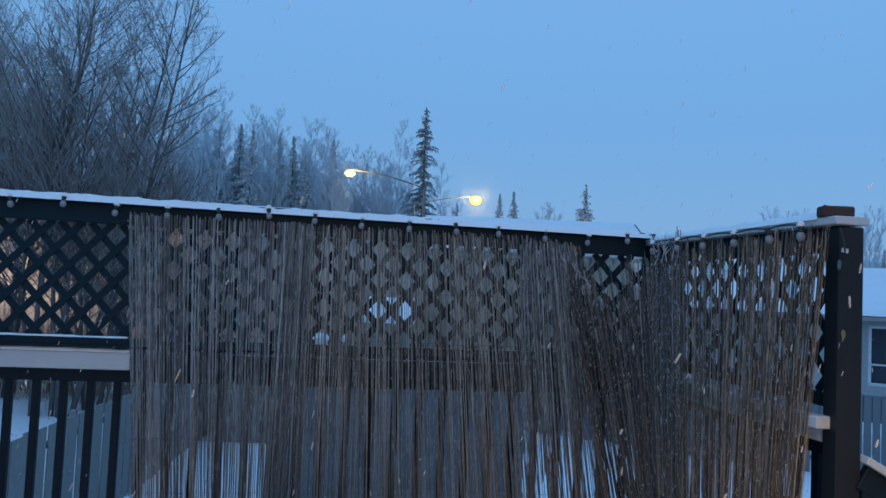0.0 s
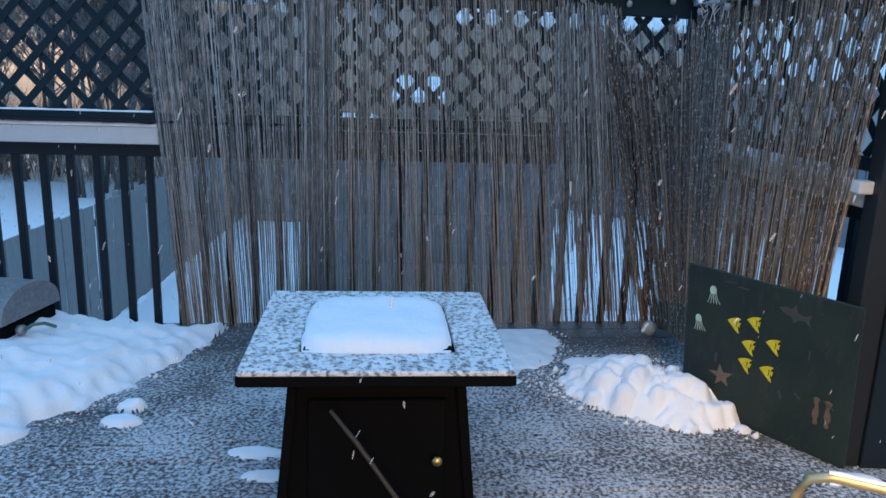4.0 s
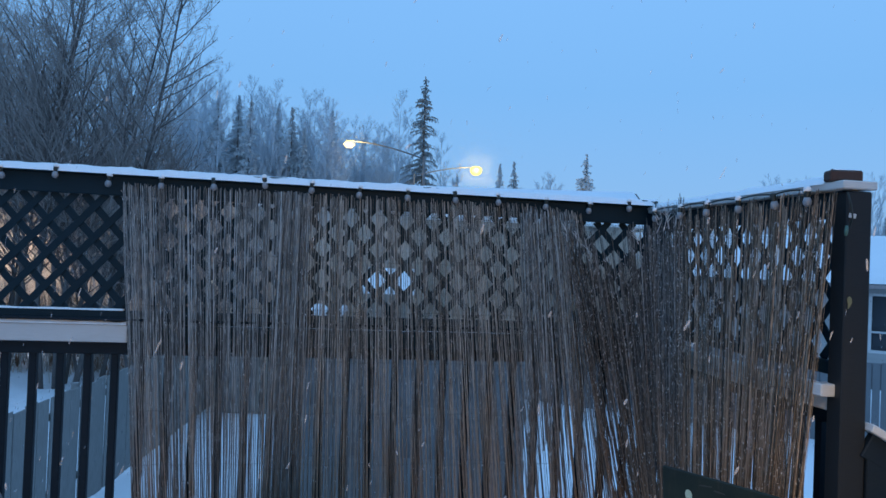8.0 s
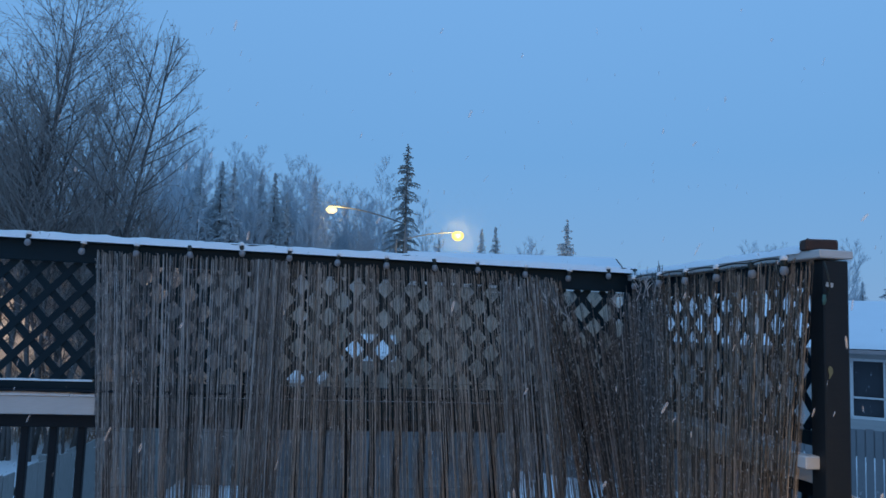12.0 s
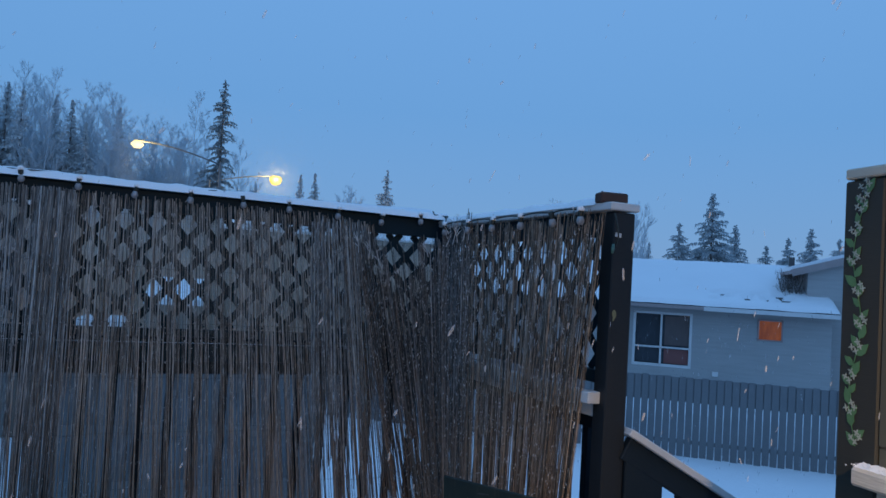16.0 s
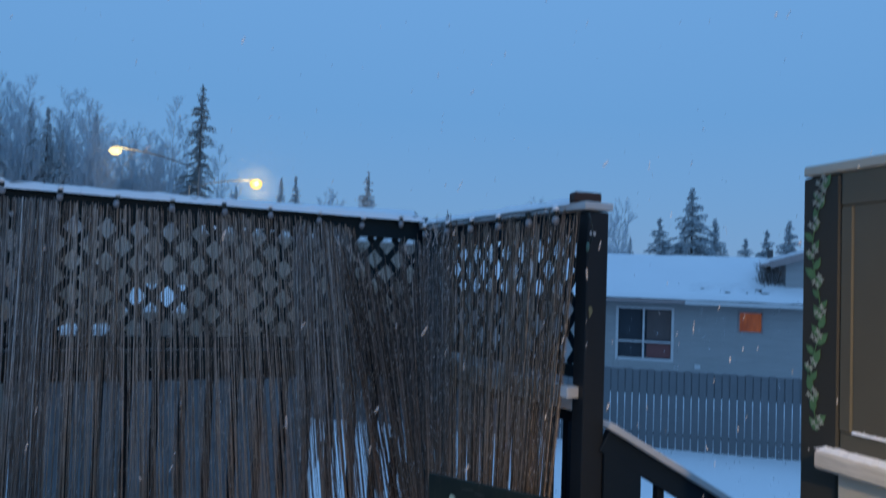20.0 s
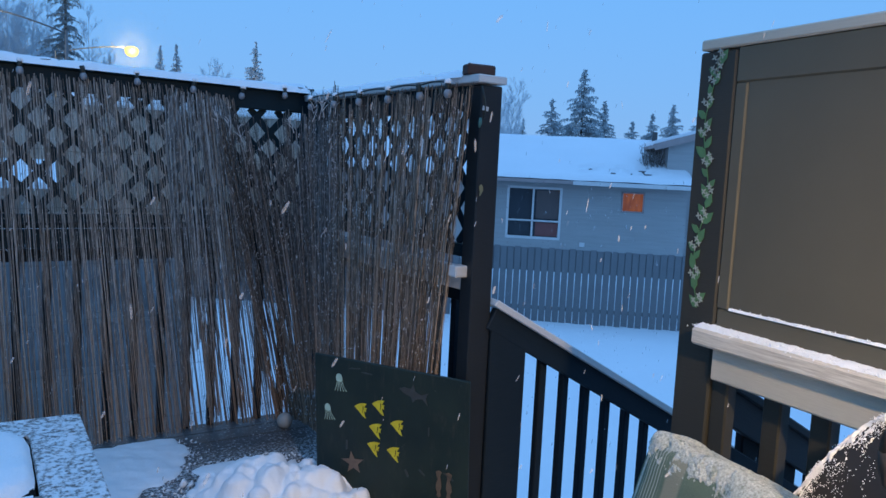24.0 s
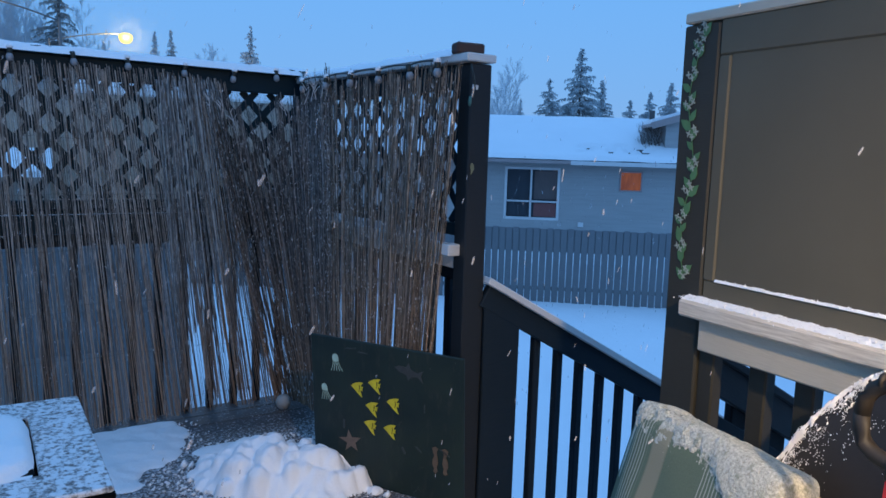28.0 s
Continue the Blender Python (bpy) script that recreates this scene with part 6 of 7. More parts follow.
box("body", 3.35, 2.0, 1.75, pose(0.77, 11.6, -0.475), "trailer_paint", trailer, 0.06)
box("band", 3.37, 2.02, 0.14, pose(0.77, 11.6, -0.60), "trailer_brown", trailer, 0.01)
box("skirt", 3.37, 2.02, 0.96, pose(0.77, 11.6, -1.68), "trailer_brown", trailer, 0.02)
box("roof_snow", 3.30, 1.96, 0.09, pose(0.77, 11.6, 0.42), "snow_field", trailer, 0.04)
for x in (0.3, 1.5):
    turned("wheel", [(0.10, -0.10), (0.30, -0.10), (0.33, -0.06), (0.33, 0.06), (0.30, 0.10), (0.10, 0.10)], "rubber", trailer, pose(x, 10.72, GROUND + 0.33, 90, 0, 0))

# cottage with lights, behind the lattice
cot = thing("house", "brown house with small warm lights among the trees", "house")
box("wall", 13.2, 5.0, 5.9, pose(-12.8, 34.0, 0.75), "cottage_boards", cot, 0.0)
raw("roof", [(-19.6, 31.2, 3.6), (-6, 31.2, 3.6), (-6, 34, 4.2), (-19.6, 34, 4.2), (-6, 37, 3.6), (-19.6, 37, 3.6)], [(0, 1, 2, 3), (3, 2, 4, 5), (1, 4, 2), (0, 3, 5)], "snow_field", cot)
for x, z in ((-9.35, 2.05), (-16.4, 1.55), (-13.4, 1.35)):
    box("porch_lamp", 0.16, 0.12, 0.2, pose(x, 31.4, z), "porch_glow", cot, 0.03, "warm porch lamp")
    data = bpy.data.lights.new("cottage_light", "POINT")
    data.energy, data.color, data.shadow_soft_size = 120.0, (1.0, 0.80, 0.62), 0.1
    new("cottage_light", data).location = (x, 29.9, z)
hut = thing("shed", "little shed under a thick steep cap of snow", "shed")
box("wall", 2.6, 1.6, 2.5, pose(-14.2, 24.0, GROUND + 1.25), "shed_boards", hut, 0.01)
raw("roof", [(-15.8, 23.0, 0.15), (-12.4, 23.0, 0.15), (-12.9, 24.0, 1.25), (-15.8, 24.0, 1.25), (-12.4, 25.0, 0.15), (-15.8, 25.0, 0.15)], [(0, 1, 2, 3), (3, 2, 4, 5), (1, 4, 2), (0, 3, 5), (0, 5, 4, 1)], "snow_field", hut, None, "snow on the roof")
yl = tagged(turned("yard_light", [(0.05, 0), (0.16, 0.05), (0.18, 0.14), (0.12, 0.22)], "yard_glow", None, pose(-6.65, 30.0, 0.10)), "bright yard light on a low pole", "yard light")
tube("pole", [((0, 0, 0.02), 0.05), ((0, 0, -2.4), 0.05)], "pole_metal", yl, 8)


# ---- street lamps ----
def street_lamp(name, base, head, height, glow, label):
    ob = thing(name, label, "street lamp")
    bx, by = base
    hx, hz = head
    tube("pole", [((bx, by, GROUND - 0.2), 0.11), ((bx, by, 2.0), 0.10), ((bx, by, height), 0.075)], "pole_metal", ob, 10)
    pts = []
    for k in range(9):
        t = k / 8
        pts.append(((bx + (hx - bx) * t, by, height - 0.15 + (hz + 0.05 - height + 0.15) * math.sin(t * math.pi / 2)), 0.045))
    tube("arm", pts, "pole_metal", ob, 8)
    s = 1 if hx > bx else -1
    box("lamp_head", 0.55, 0.22, 0.08, pose(hx + 0.02 * s, by, hz + 0.07), "pole_metal", ob, 0.03)
    # lenses are built oversize, the extra glowing area standing for bloom
    if glow == "lamp_glow_soft":
        box("lens", 0.66, 0.44, 0.40, pose(hx + 0.1 * s, by, hz - 0.15), glow, ob, 0.17, "glowing yellow lens, oversized to stand for bloom")
    else:
        turned("lens", [(0.12, -0.50), (0.31, -0.43), (0.44, -0.27), (0.49, -0.06), (0.44, 0.12), (0.27, 0.22), (0.10, 0.25)], glow, ob, pose(hx + 0.1 * s, by, hz - 0.08), "glowing yellow lens, oversized to stand for bloom")
    return ob


street_lamp("street_lamp", (1.66, 45.0), (-2.70, 8.22), 7.55, "lamp_glow_soft", "tall street lamp with a long curved arm and a lit lens")
street_lamp("street_lamp", (1.2, 60.0), (6.0, 8.85), 8.2, "lamp_glow", "street lamp glowing bright yellow in the falling snow")
for place, power in (((-2.60, 44.5, 7.85), 260.0), ((6.1, 59.1, 8.6), 1100.0)):
    data = bpy.data.lights.new("street_light", "POINT")
    data.energy, data.color, data.shadow_soft_size = power, (1.0, 0.70, 0.24), 0.2
    new("street_light", data).location = place


# ---- trees ----
def birch(seed, height, stems, limbs, bark, twig, thick=1.0, fans=8, twigs=6, lean=0.16, reach=0.36, leaves=0):
    """A bare birch: forked stems, rising limbs, branches and fine straight twigs, some with dry leaves."""
    r = random.Random(seed)
    seg, bough = ([], [], [], []), ([], [], [], [])
    stem_lines, specks = [], []

    def turn_from(way, angle):
        side = way.cross(Vector((r.gauss(0, 1), r.gauss(0, 1), r.gauss(0, 1)))).normalized()
        return way * math.cos(angle) + side * math.sin(angle)

    def grow(p, way, length, rad, level):
        steps = (5, 3, 2)[level - 1]
        counts = (max(2, int(fans * min(1.0, length / 1.6))), max(2, int(twigs * min(1.0, length / 0.7))), 2)[level - 1]
        pts = [p.copy()]
        for k in range(steps):
            way = (way + Vector((r.gauss(0, 0.09), r.gauss(0, 0.09), r.gauss(0.05, 0.05)))).normalized()
            p = p + way * length / steps
            ra, rb = rad * (1 - 0.85 * k / steps), rad * (1 - 0.85 * (k + 1) / steps)
            into = bough if level == 1 else seg
            into[0].append(tuple(pts[-1])), into[1].append(tuple(p)), into[2].append(ra), into[3].append(rb)
            pts.append(p.copy())
        for c in range(counts):
            t = 0.22 + 0.78 * (c + r.random()) / counts
            k = min(int(t * steps), steps - 1)
            at = pts[k].lerp(pts[k + 1], t * steps - k)
            w2 = turn_from(way, r.uniform(0.38, 0.72))
            w2 = (w2 + Vector((0, 0, 0.22))).normalized()
            l2 = length * r.uniform(0.30, 0.52) * (1.15 - 0.45 * t)
            if level < 3:
                grow(at, w2, max(l2, 0.22), max(rad * 0.42, 0.0030 * thick), level + 1)
            else:
                end = at + w2 * max(l2, 0.14)
                seg[0].append(tuple(at)), seg[1].append(tuple(end)), seg[2].append(0.0028 * thick), seg[3].append(0.002 * thick)
                if leaves and r.random() < leaves:
                    specks.append(end)

    for st in range(stems):
        a = 6.283 * st / stems + r.uniform(-0.4, 0.4)
        tilt = r.uniform(0.4, 1.3) * lean if stems > 1 else 0.03
        way = Vector((math.cos(a) * tilt, math.sin(a) * tilt, 1)).normalized()
        p = Vector((math.cos(a), math.sin(a), 0)) * (0.14 if stems > 1 else 0)
        h = height * (1 if st == 0 else r.uniform(0.72, 0.97))
        steps, pts = 12, []
        for k in range(steps + 1):
            t = k / steps
            pts.append((p.copy(), 0.0062 * h * (1 - t) ** 1.1 + 0.004 * thick))
            p = p + (way + Vector((r.gauss(0, 0.035), r.gauss(0, 0.035), 0.01 * k))).normalized() * h / steps
        stem_lines.append(pts)
        for i in range(limbs):
            t = 0.12 + 0.86 * (i + r.random()) / limbs
            k = min(int(t * steps), steps - 1)
            root = pts[k][0].lerp(pts[k + 1][0], t * steps - k)
            ang = i * 2.4 + r.uniform(-0.6, 0.6)
            out = r.uniform(0.55, 0.95) * (1.15 - 0.45 * t)
            w = Vector((math.cos(ang) * out, math.sin(ang) * out, 1)).normalized()
            grow(root, w, h * reach * (1.0 - 0.74 * t) * r.uniform(0.75, 1.25), pts[k][1] * 0.36 + 0.002 * thick, 1)
    ob = thing("birch_tree", "", "tree")
    v, f = tubes(stem_lines, 8)
    raw("trunk", v, f, bark, ob, None, "", True)
    v, q = fast_tubes(*bough)
    tagged(link("branchwork", array_mesh("branchwork", v, q, bark), bark, ob), kind="stuff")
    v, q = fast_tubes(*seg)
    tagged(link("crown", array_mesh("crown", v, q, twig), twig, ob), kind="stuff")
    if specks:
        pts = np.array([tuple(c) for c in specks])
        rng = np.random.default_rng(seed)
        a, b = rng.normal(0, 0.014, (len(pts), 3)), rng.normal(0, 0.014, (len(pts), 3))
        quad = np.stack([pts - a, pts + b, pts + a, pts - b], 1).reshape(-1, 3)
        tagged(link("leaves", array_mesh("leaves", quad, np.arange(len(quad)).reshape(-1, 4), "leaf"), "leaf", ob), kind="stuff")
    return ob


def tall_birch(seed, height, stems, spread, bark, twig, limbs=13, twigs=5, fine=0.0042, reach=0.30, lean=0.5, leaves=0.25, dome=None):
    """An airy bare birch: several slim stems, long limbs that rise and bend up, fine straight twigs; dome: the crown's half width, middle height and half height."""
    r = random.Random(seed)
    stem_lines, bough, seg, specks = [], [], ([], [], [], []), []

    def bend(p, way, length, rad0, rad1, steps, rise, wild):
        pts = [(p.copy(), rad0)]
        for k in range(steps):
            way = (way + Vector((r.gauss(0, wild), r.gauss(0, wild), rise + r.gauss(0, wild * 0.5)))).normalized()
            p = p + way * length / steps
            t = (k + 1) / steps
            pts.append((p.copy(), rad0 + (rad1 - rad0) * t))
        return pts, way

    def kept(p):
        if dome is None:
            return True
        wob = 1.0 + 0.22 * noise.noise(Vector((p.x * 0.7, p.y * 0.7, p.z * 0.7 + seed))) + r.gauss(0, 0.05)
        up = (p.z - dome[1]) / dome[2]
        return (p.x ** 2 + p.y ** 2) / dome[0] ** 2 + (up * up if up > 0 else 0.15 * up * up) < wob

    def along(pts, t):
        k = min(int(t * (len(pts) - 1)), len(pts) - 2)
        f = t * (len(pts) - 1) - k
        return pts[k][0].lerp(pts[k + 1][0], f), (pts[k + 1][0] - pts[k][0]).normalized(), pts[k][1]

    def fork(way, angle):
        side = way.cross(Vector((r.gauss(0, 1), r.gauss(0, 1), r.gauss(0, 0.6)))).normalized()
        return way * math.cos(angle) + side * math.sin(angle)

    for st in range(stems):
        a = 6.283 * st / stems + r.uniform(-0.5, 0.5)
        tilt = lean * r.uniform(0.2, 1.0) if stems > 1 else 0.05
        h = height * (1.0 if st == 0 else r.uniform(0.68, 0.98))
        root = Vector((math.cos(a), math.sin(a), 0)) * spread * r.uniform(0.4, 1.0)
        pts, _ = bend(root, Vector((math.cos(a) * tilt * 0.5, math.sin(a) * tilt * 0.5, 1)).normalized(), h, 0.0058 * h, 0.006, 14, 0.04, 0.035)
        while len(pts) > 5 and not kept(pts[-1][0]):
            pts.pop()
        stem_lines.append(pts)
        for i in range(limbs):
            t = 0.26 + 0.70 * (i + r.random()) / limbs
            p, way, rad = along(pts, t)
            way = fork(way, r.uniform(0.50, 0.95))
            length = h * reach * (1.0 - 0.72 * t) * r.uniform(0.7, 1.3)
            limb, _ = bend(p, way, length, min(rad * 0.5, 0.022), fine * 1.1, 6, 0.06, 0.08)
            while len(limb) > 2 and not kept(limb[-1][0]):
                limb.pop()
            if not kept(limb[-1][0]):
                continue
            bough.append(limb)
            for c in range(max(4, int(length * 4.6))):
                tc = 0.18 + 0.82 * r.random()
                p2, w2, r2 = along(limb, tc)
                l2 = length * r.uniform(0.22, 0.45) * (1.2 - 0.5 * tc)
                branch, _ = bend(p2, fork(w2, r.uniform(0.45, 0.95)), l2, max(r2 * 0.55, fine * 1.2), fine * 0.8, 3, 0.06, 0.08)
                if not kept(branch[-1][0]):
                    continue
                for (pa, ra), (pb, rb) in zip(branch, branch[1:]):
                    seg[0].append(tuple(pa)), seg[1].append(tuple(pb)), seg[2].append(ra), seg[3].append(rb)
                for _ in range(max(2, int(twigs * min(1.0, l2 / 0.6)))):
                    p3, w3, _r = along(branch, r.uniform(0.15, 1.0))
                    end = p3 + (fork(w3, r.uniform(0.35, 0.9)) + Vector((0, 0, 0.05))).normalized() * r.uniform(0.14, 0.42)
                    if not kept(end):
                        continue
                    seg[0].append(tuple(p3)), seg[1].append(tuple(end)), seg[2].append(fine * 0.8), seg[3].append(fine * 0.5)
                    if r.random() < leaves:
                        specks.append(end)
    ob = thing("birch_tree", "", "tree")
    v, f = tubes(stem_lines, 8)
    raw("trunk", v, f, bark, ob, None, "", True)
    v, f = tubes(bough, 5)
    tagged(raw("branchwork", v, f, bark, ob, None, "", True), kind="stuff")
    v, q = fast_tubes(*seg)
    tagged(link("crown", array_mesh("crown", v, q, twig), twig, ob), kind="stuff")
    if specks:
        pts = np.array([tuple(c) for c in specks])
        rng = np.random.default_rng(seed)
        a, b = rng.normal(0, 0.012, (len(pts), 3)), rng.normal(0, 0.012, (len(pts), 3))
        quad = np.stack([pts - a, pts + b, pts + a, pts - b], 1).reshape(-1, 3)
        tagged(link("foliage", array_mesh("foliage", quad, np.arange(len(quad)).reshape(-1, 4), "leaf"), "leaf", ob), kind="stuff")
    return ob


def spruce(seed, height, width, needles, sparse=1.0, taper=0.85, droop=0.30):
    """A spruce: boughs all up the stem at uneven heights, each a spray of hanging needle tufts."""
    r = random.Random(seed)
    starts, ends, r0, r1 = [], [], [], []
    quads_v = []
    z = height * 0.04
    gap = 0.0
    while z < height * 0.99:
        t = z / height
        if sparse < 1 and r.random() < 0.05:
            gap = r.uniform(0.3, 1.0)
        gap = max(0.0, gap - 0.09)
        reach = (width * (1 - t) ** taper + 0.05) * r.uniform(0.55, 1.15)
        if sparse < 1 and (gap > 0 or r.random() > sparse):
            reach *= r.uniform(0.25, 0.5)
        a = r.uniform(0, 6.283)
        ln = reach
        out = Vector((math.cos(a), math.sin(a), 0))
        root = Vector((0, 0, z))
        tip = root + out * ln + Vector((0, 0, -droop * ln + 0.6 * ln * max(0, t - 0.5) + r.gauss(0, 0.06 * ln)))
        starts.append(tuple(root)), ends.append(tuple(tip)), r0.append(0.02), r1.append(0.006)
        side = Vector((-out.y, out.x, 0))
        tufts = max(4, int(ln * 9))
        for k in range(tufts):
            s = (k + r.random()) / tufts
            p = root.lerp(tip, 0.10 + 0.90 * s) + Vector((0, 0, 0.10 * ln * math.sin(s * 3)))
            half = 0.26 * ln * (1.05 - s) + 0.08 * min(1.0, ln)
            for sg in (-1, 1):
                e1 = p + side * sg * half * r.uniform(0.4, 1.15) + out * r.uniform(0.02, 0.20) * min(1.0, ln) + Vector((0, 0, -r.uniform(0.0, 0.35) * (half + 0.2)))
                w = out * r.uniform(0.03, 0.06) + Vector((0, 0, r.uniform(0.01, 0.06)))
                quads_v.append((p - w, p + w, e1 + w * 0.35, e1 - w * 0.35))
                hang = Vector((r.gauss(0, 0.05), r.gauss(0, 0.05), -r.uniform(0.08, 0.26) * min(1.0, 0.3 + ln)))
                mid = p.lerp(e1, r.uniform(0.3, 0.9))
                w2 = (side + out * r.gauss(0, 0.8)).normalized() * 0.045
                quads_v.append((mid - w2, mid + w2, mid + hang + w2 * 0.3, mid + hang - w2 * 0.3))
        z += height * 0.0019 * r.uniform(0.5, 1.6) + 0.012
    ob = thing("spruce_tree", "", "tree")
    v, f = tubes([[((0, 0, 0), 0.011 * height + 0.03), ((0, 0, height * 0.5), 0.007 * height + 0.02), ((0, 0, height * 0.99), 0.012)]], 7)
    raw("trunk", v, f, "birch_bark", ob, None, "", True)
    verts = np.array([[tuple(c) for c in qd] for qd in quads_v]).reshape(-1, 3)
    quads = np.arange(len(verts)).reshape(-1, 4)
    v2, q2 = fast_tubes(starts, ends, r0, r1)
    tagged(link("crown", array_mesh("crown", np.concatenate([verts, v2]), np.concatenate([quads, q2 + len(verts)]), needles), needles, ob), kind="stuff")
    return ob


def plant(proto, spots, label, group):
    """Stand the first tree and its copies at (x, y, scale, turn)."""
    for i, (x, y, s, turn) in enumerate(spots):
        m = pose(x, y, GROUND - 0.05, 0, 0, turn) @ Matrix.Diagonal((s, s, s, 1))
        if i == 0:
            proto.matrix_basis = m
            tagged(proto, label, "tree", group)
        else:
            c = copy_thing(proto, pose(0, 0, 0))
            c.matrix_basis = m


BIG = "bare birches beyond the deck"
plant(tall_birch(1, 13.0, 9, 0.6, "birch_bark", "twig", 30, 6, 0.0046, 0.42, 0.62, 0.5, (3.7, 8.7, 4.4)), [(-8.15, 20.6, 1.02, 0), (-12.6, 22.4, 1.0, 130)], "tall bare birch with several dark stems and rising limbs", BIG)
plant(tall_birch(2, 11.5, 6, 0.5, "birch_bark", "twig", 26, 6, 0.0046, 0.40, 0.50, 0.5, (2.7, 7.6, 3.9)), [(-7.5, 21.3, 0.90, 40), (-10.8, 22.8, 1.0, 300), (-11.0, 19.0, 0.8, 200)], "many-stemmed bare birch full of fine twigs", BIG)
plant(tall_birch(3, 8.5, 7, 0.6, "birch_bark", "twig", 22, 6, 0.0044, 0.40, 0.7, 0.4, (2.6, 5.2, 3.3)), [(-6.3, 21.5, 0.92, 160), (-5.3, 22.6, 0.78, 20), (-9.4, 26.0, 0.98, 250), (-4.9, 24.0, 0.72, 70)], "lower bare birch with reddish twigs", BIG)
# the snowfall's haze is put into this far wood's base colours
FAR = "frosted wood beyond the street"
r4 = random.Random(77)
spots = [(-18.0, 72, 1.28, 0), (-14.9, 76, 1.22, 70), (-11.5, 70, 1.08, 140), (-8.3, 73, 1.16, 210), (-6.0, 68, 0.98, 280), (-0.95, 72, 1.19, 30), (0.7, 76, 1.08, 100), (4.5, 74, 0.98, 170), (-21.5, 78, 1.35, 240), (-9.8, 78, 1.25, 20), (-16.4, 80, 1.35, 90), (-2.0, 75, 0.95, 40), (3.4, 78, 0.9, 200)]
spots += [(-27 + 0.70 * i + r4.gauss(0, 0.4), 74 + r4.uniform(-6, 8), r4.uniform(0.88, 1.12) * (1.24 - 0.008 * i), r4.uniform(0, 360)) for i in range(38)]
spots += [(-62 + 1.5 * i + r4.gauss(0, 0.5), 76 + r4.uniform(-5, 8), r4.uniform(1.1, 1.4), r4.uniform(0, 360)) for i in range(24)]
spots += [(-24 + 0.95 * i + r4.gauss(0, 0.5), 84 + r4.uniform(-3, 6), r4.uniform(0.92, 1.12) * (1.30 - 0.012 * i), r4.uniform(0, 360)) for i in range(28)]
plant(birch(4, 16.0, 2, 30, "hazed_twig", "hazed_twig", 2.3, 10, 9, 0.06, 0.24), spots, "tall distant bare birch, coloured pale to paint haze", FAR)
plant(birch(5, 10.0, 3, 18, "hazed_twig", "hazed_twig", 2.8, 10, 9, 0.16, 0.36), [(12.4, 72, 1.22, 0), (14.3, 73, 1.20, 90), (19.6, 74, 1.12, 180), (34.7, 72, 1.30, 30), (38.5, 70, 1.24, 120), (40.2, 71, 1.26, 200), (44.0, 72, 1.2, 280), (-2.6, 58, 0.80, 60), (-5.0, 62, 0.90, 150), (0.2, 60, 0.78, 240), (3.8, 64, 0.90, 330), (28.9, 46.5, 1.0, 15), (-8.0, 64, 0.95, 77), (-11.5, 63, 1.0, 99)], "round distant bare tree, coloured pale for haze", FAR)
SPR = "spruces"
plant(spruce(10, 14.3, 3.5, "hazed_needles", 0.95, 0.85, 0.36), [(17.35, 70, 1.0, 160)], "broad spruce standing alone, haze put into its pale colour", SPR)
plant(spruce(6, 20.8, 2.9, "needles", 0.72, 0.60, 0.42), [(2.05, 70.0, 1.0, 0)], "tall ragged spruce with clumps of dark boughs", SPR)
plant(spruce(7, 13.0, 2.9, "hazed_needles", 1.0, 1.05), [(9.25, 70, 1.0, 0), (10.7, 71, 1.03, 80), (-13.6, 69, 1.36, 240), (-17.0, 71, 1.4, 300), (-6.9, 75, 1.40, 20), (-10.2, 71, 1.35, 100), (30.6, 46, 0.58, 200), (5.6, 75, 0.95, 130), (1.2, 79, 1.02, 33), (-12.0, 74, 1.42, 10), (-8.9, 70, 1.2, 50), (-15.6, 73, 1.45, 200)], "slender distant spruce, coloured pale for haze", SPR)
plant(spruce(8, 11.3, 4.3, "snow_haze_needles", 0.95, 0.9), [(35.0, 45.0, 1.0, 0), (32.7, 45.5, 0.80, 70), (37.4, 45.5, 0.82, 140), (39.7, 45, 0.70, 210), (42.1, 45.5, 0.77, 280), (44.7, 46, 0.85, 330), (47.5, 46, 0.8, 50), (50.5, 47, 0.9, 95)], "spruce behind the house, snow and haze coloured into its boughs", SPR)
bush = birch(9, 3.0, 9, 12, "birch_bark", "birch_bark", 3.2, 6, 6, 0.40, 0.45)
bush.name = "bush"
bush.matrix_basis = Matrix.Translation(NM @ Vector((4.22, 0.9, 1.24))) @ Matrix.Diagonal((0.40, 0.40, 0.42, 1))
tagged(bush, "dark leafless bush in the corner of the two roofs", "bush")


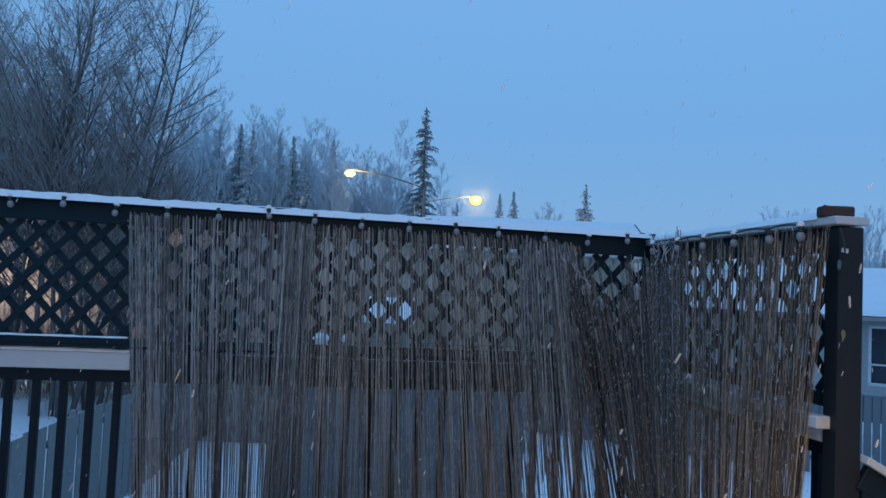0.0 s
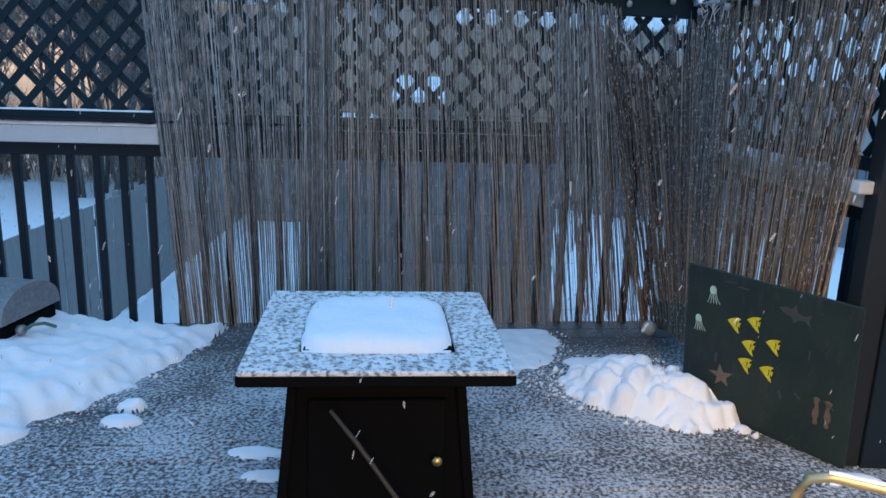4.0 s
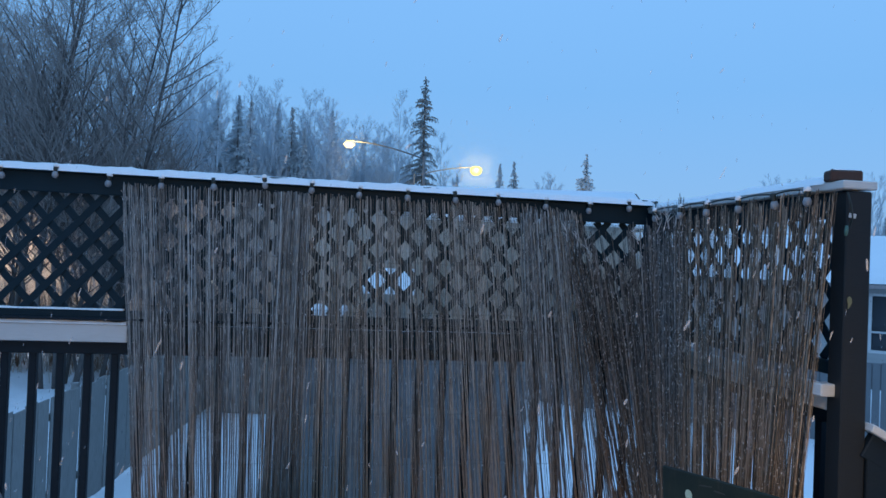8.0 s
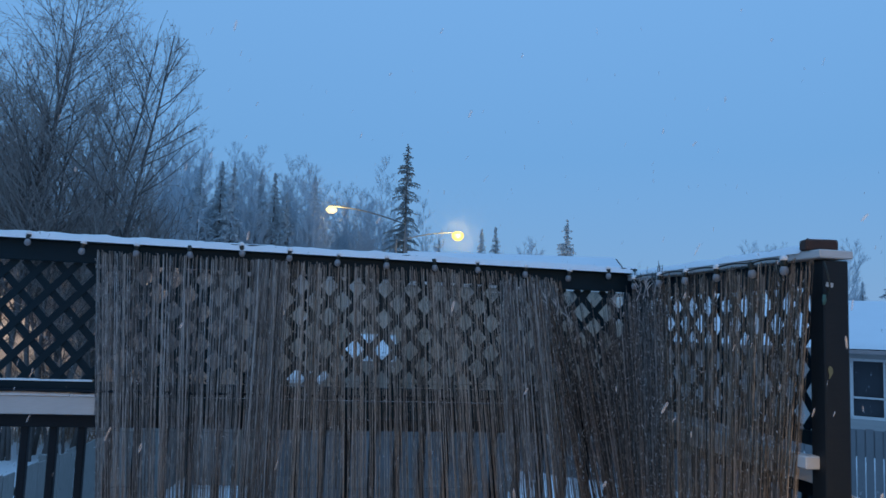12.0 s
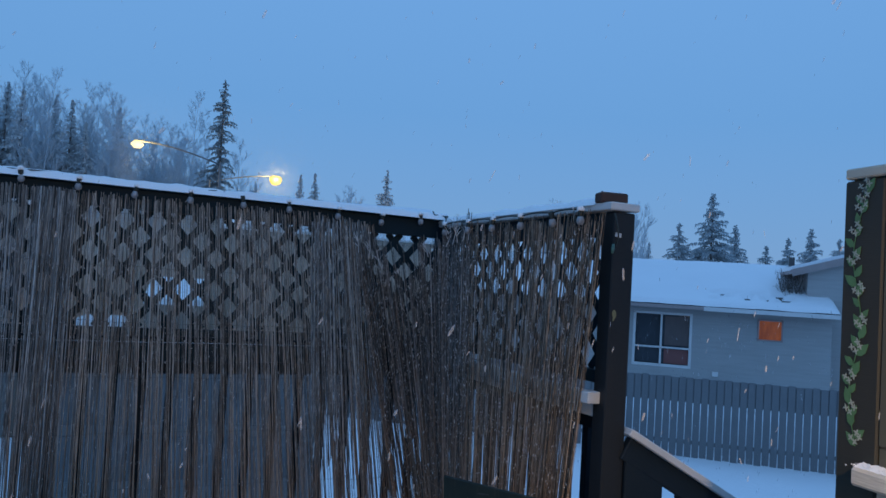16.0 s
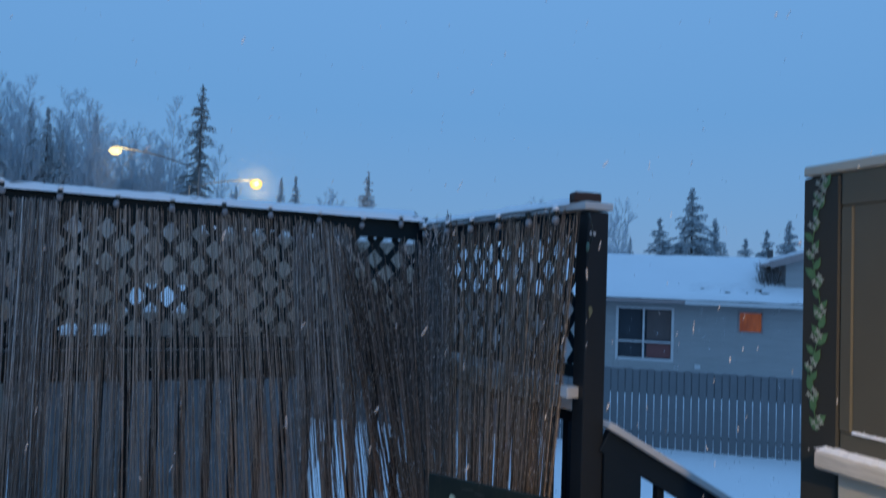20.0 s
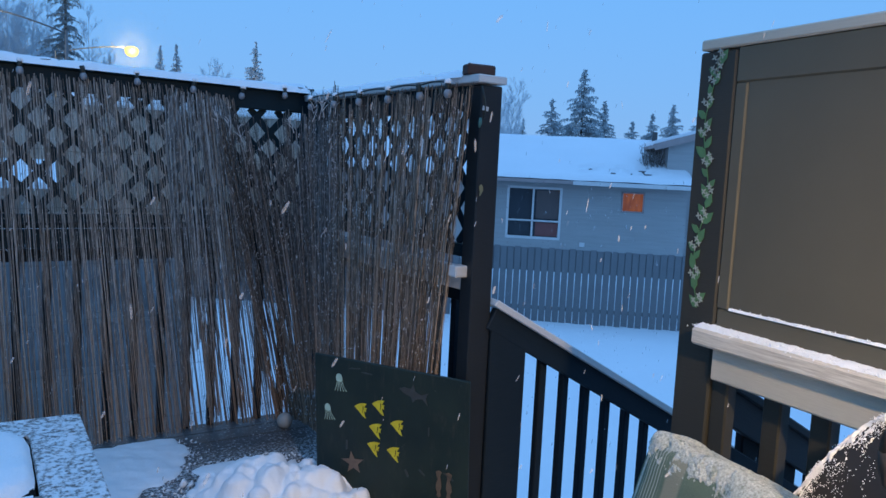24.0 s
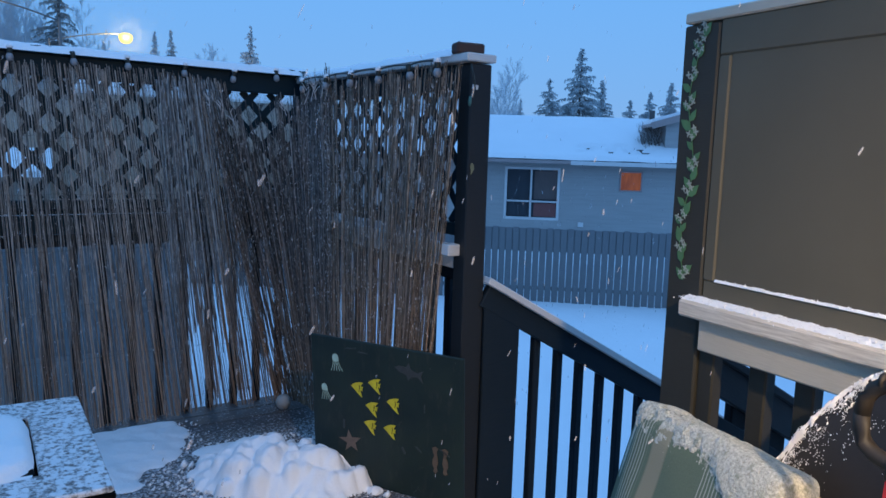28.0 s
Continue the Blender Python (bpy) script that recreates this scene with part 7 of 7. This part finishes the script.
def brush(name, spots, height, count, label, seed, mat="brush_twig"):
    """A low thicket of bare stems."""
    r = random.Random(seed)
    seg = ([], [], [], [])
    for x0, y0, x1, y1 in spots:
        for _ in range(count):
            t = r.random()
            x, y = x0 + (x1 - x0) * t + r.gauss(0, 0.4), y0 + (y1 - y0) * t + r.gauss(0, 0.5)
            p = Vector((x, y, GROUND))
            h = height * r.uniform(0.5, 1.15)
            way = Vector((r.gauss(0, 0.25), r.gauss(0, 0.25), 1)).normalized()
            q = p + way * h * 0.6
            e2 = q + (way + Vector((r.gauss(0, 0.3), r.gauss(0, 0.3), 0))).normalized() * h * 0.4
            for a, b, ra, rb in ((p, q, 0.013, 0.009), (q, e2, 0.009, 0.004)):
                seg[0].append(tuple(a)), seg[1].append(tuple(b)), seg[2].append(ra), seg[3].append(rb)
            for _ in range(7):
                c = p.lerp(q, r.uniform(0.3, 1)) if r.random() < 0.5 else q.lerp(e2, r.random())
                w3 = (way + Vector((r.gauss(0, 0.7), r.gauss(0, 0.7), 0))).normalized() * r.uniform(0.2, 0.7)
                seg[0].append(tuple(c)), seg[1].append(tuple(c + w3)), seg[2].append(0.006), seg[3].append(0.003)
    v, q = fast_tubes(*seg)
    return tagged(link(name, array_mesh(name, v, q, mat), mat), label, "brush", kind="stuff")


brush("brush", [(-26, 26, -4.2, 22)], 1.9, 500, "thicket of bare reddish-brown brush at the edge of the wood", 31)
brush("brush", [(-17, 28, -5.6, 28)], 4.4, 170, "pale thicket of bare brush behind the board fence", 35, "pale_brush")
brush("brush", [(-7, 32, 12, 33)], 5.4, 3200, "pale grey-brown thicket of bare brush behind the yards", 36, "pale_brush")
brush("brush", [(-16, 24.6, -4.4, 23.6)], 2.4, 700, "low brown thicket at the foot of the birches", 37, "brown_brush")
brush("brush", [(-9, 40, 16, 41)], 6.6, 2400, "grey-brown thicket of bare brush beyond the yards", 33)
brush("brush", [(-24, 66, 6, 68)], 7.5, 2600, "distant thicket of bare brush under the street lamps", 32)


# ---- falling snow ----
def flakes(name, label, places, sizes, seed):
    """Small ragged flakes hanging in the air."""
    verts, faces = grains(places, sizes, seed, 3.2)
    return tagged(link(name, array_mesh(name, verts, faces, "flake"), "flake"), label, "snowflakes", kind="stuff")


fall = np.random.default_rng(91)
near = np.stack([fall.uniform(-2.6, 3.6, 900), fall.uniform(1.3, 4.2, 900), fall.uniform(0.1, 2.6, 900)], 1)
lines = []
for p in near:
    r, d = fall.uniform(0.0008, 0.0020), Vector((fall.normal(0.0015, 0.0015), fall.normal(0, 0.001), fall.uniform(0.004, 0.010)))
    p = Vector(p)
    lines.append([(p - d, r * 0.4), (p - d * 0.7, r * 0.9), (p + d * 0.6, r), (p + d, r * 0.45)])
for _ in range(90):
    p, r = Vector((fall.uniform(-0.7, 2.2), fall.uniform(1.15, 2.3), fall.uniform(0.7, 2.3))), fall.uniform(0.0012, 0.0026)
    d = Vector((fall.normal(0.002, 0.0012), fall.normal(0, 0.001), fall.uniform(0.004, 0.008)))
    lines.append([(p - d, r * 0.4), (p - d * 0.6, r), (p + d * 0.6, r), (p + d, r * 0.4)])
v, f = tubes(lines, 6)
tagged(raw("snowflakes", v, f, "flake", smooth=True), "loose snowflakes falling over the deck", "snowflakes", kind="stuff")
yard = np.stack([fall.uniform(-8, 16, 3200), fall.uniform(5, 20, 3200), fall.uniform(-2.1, 1.4, 3200)], 1)
flakes("snowflakes", "snowflakes falling over the yards", yard, fall.uniform(0.003, 0.008, 3200), 93)
# extra flakes massed round each street lamp to build its halo
for place, n, far in (((-2.70, 44.8, 7.75), 7000, 2.6), ((6.1, 59.7, 8.6), 14000, 2.4)):
    halo = np.array(place) + fall.normal(0, 1, (n, 3)) * fall.uniform(0.5, far, (n, 1))
    halo = halo[np.linalg.norm(halo - np.array(place), axis=1) > 0.7]
    n = len(halo)
    flakes("snowflakes", "snowflakes lit by a street lamp", halo, fall.uniform(0.003, 0.006, n), n)
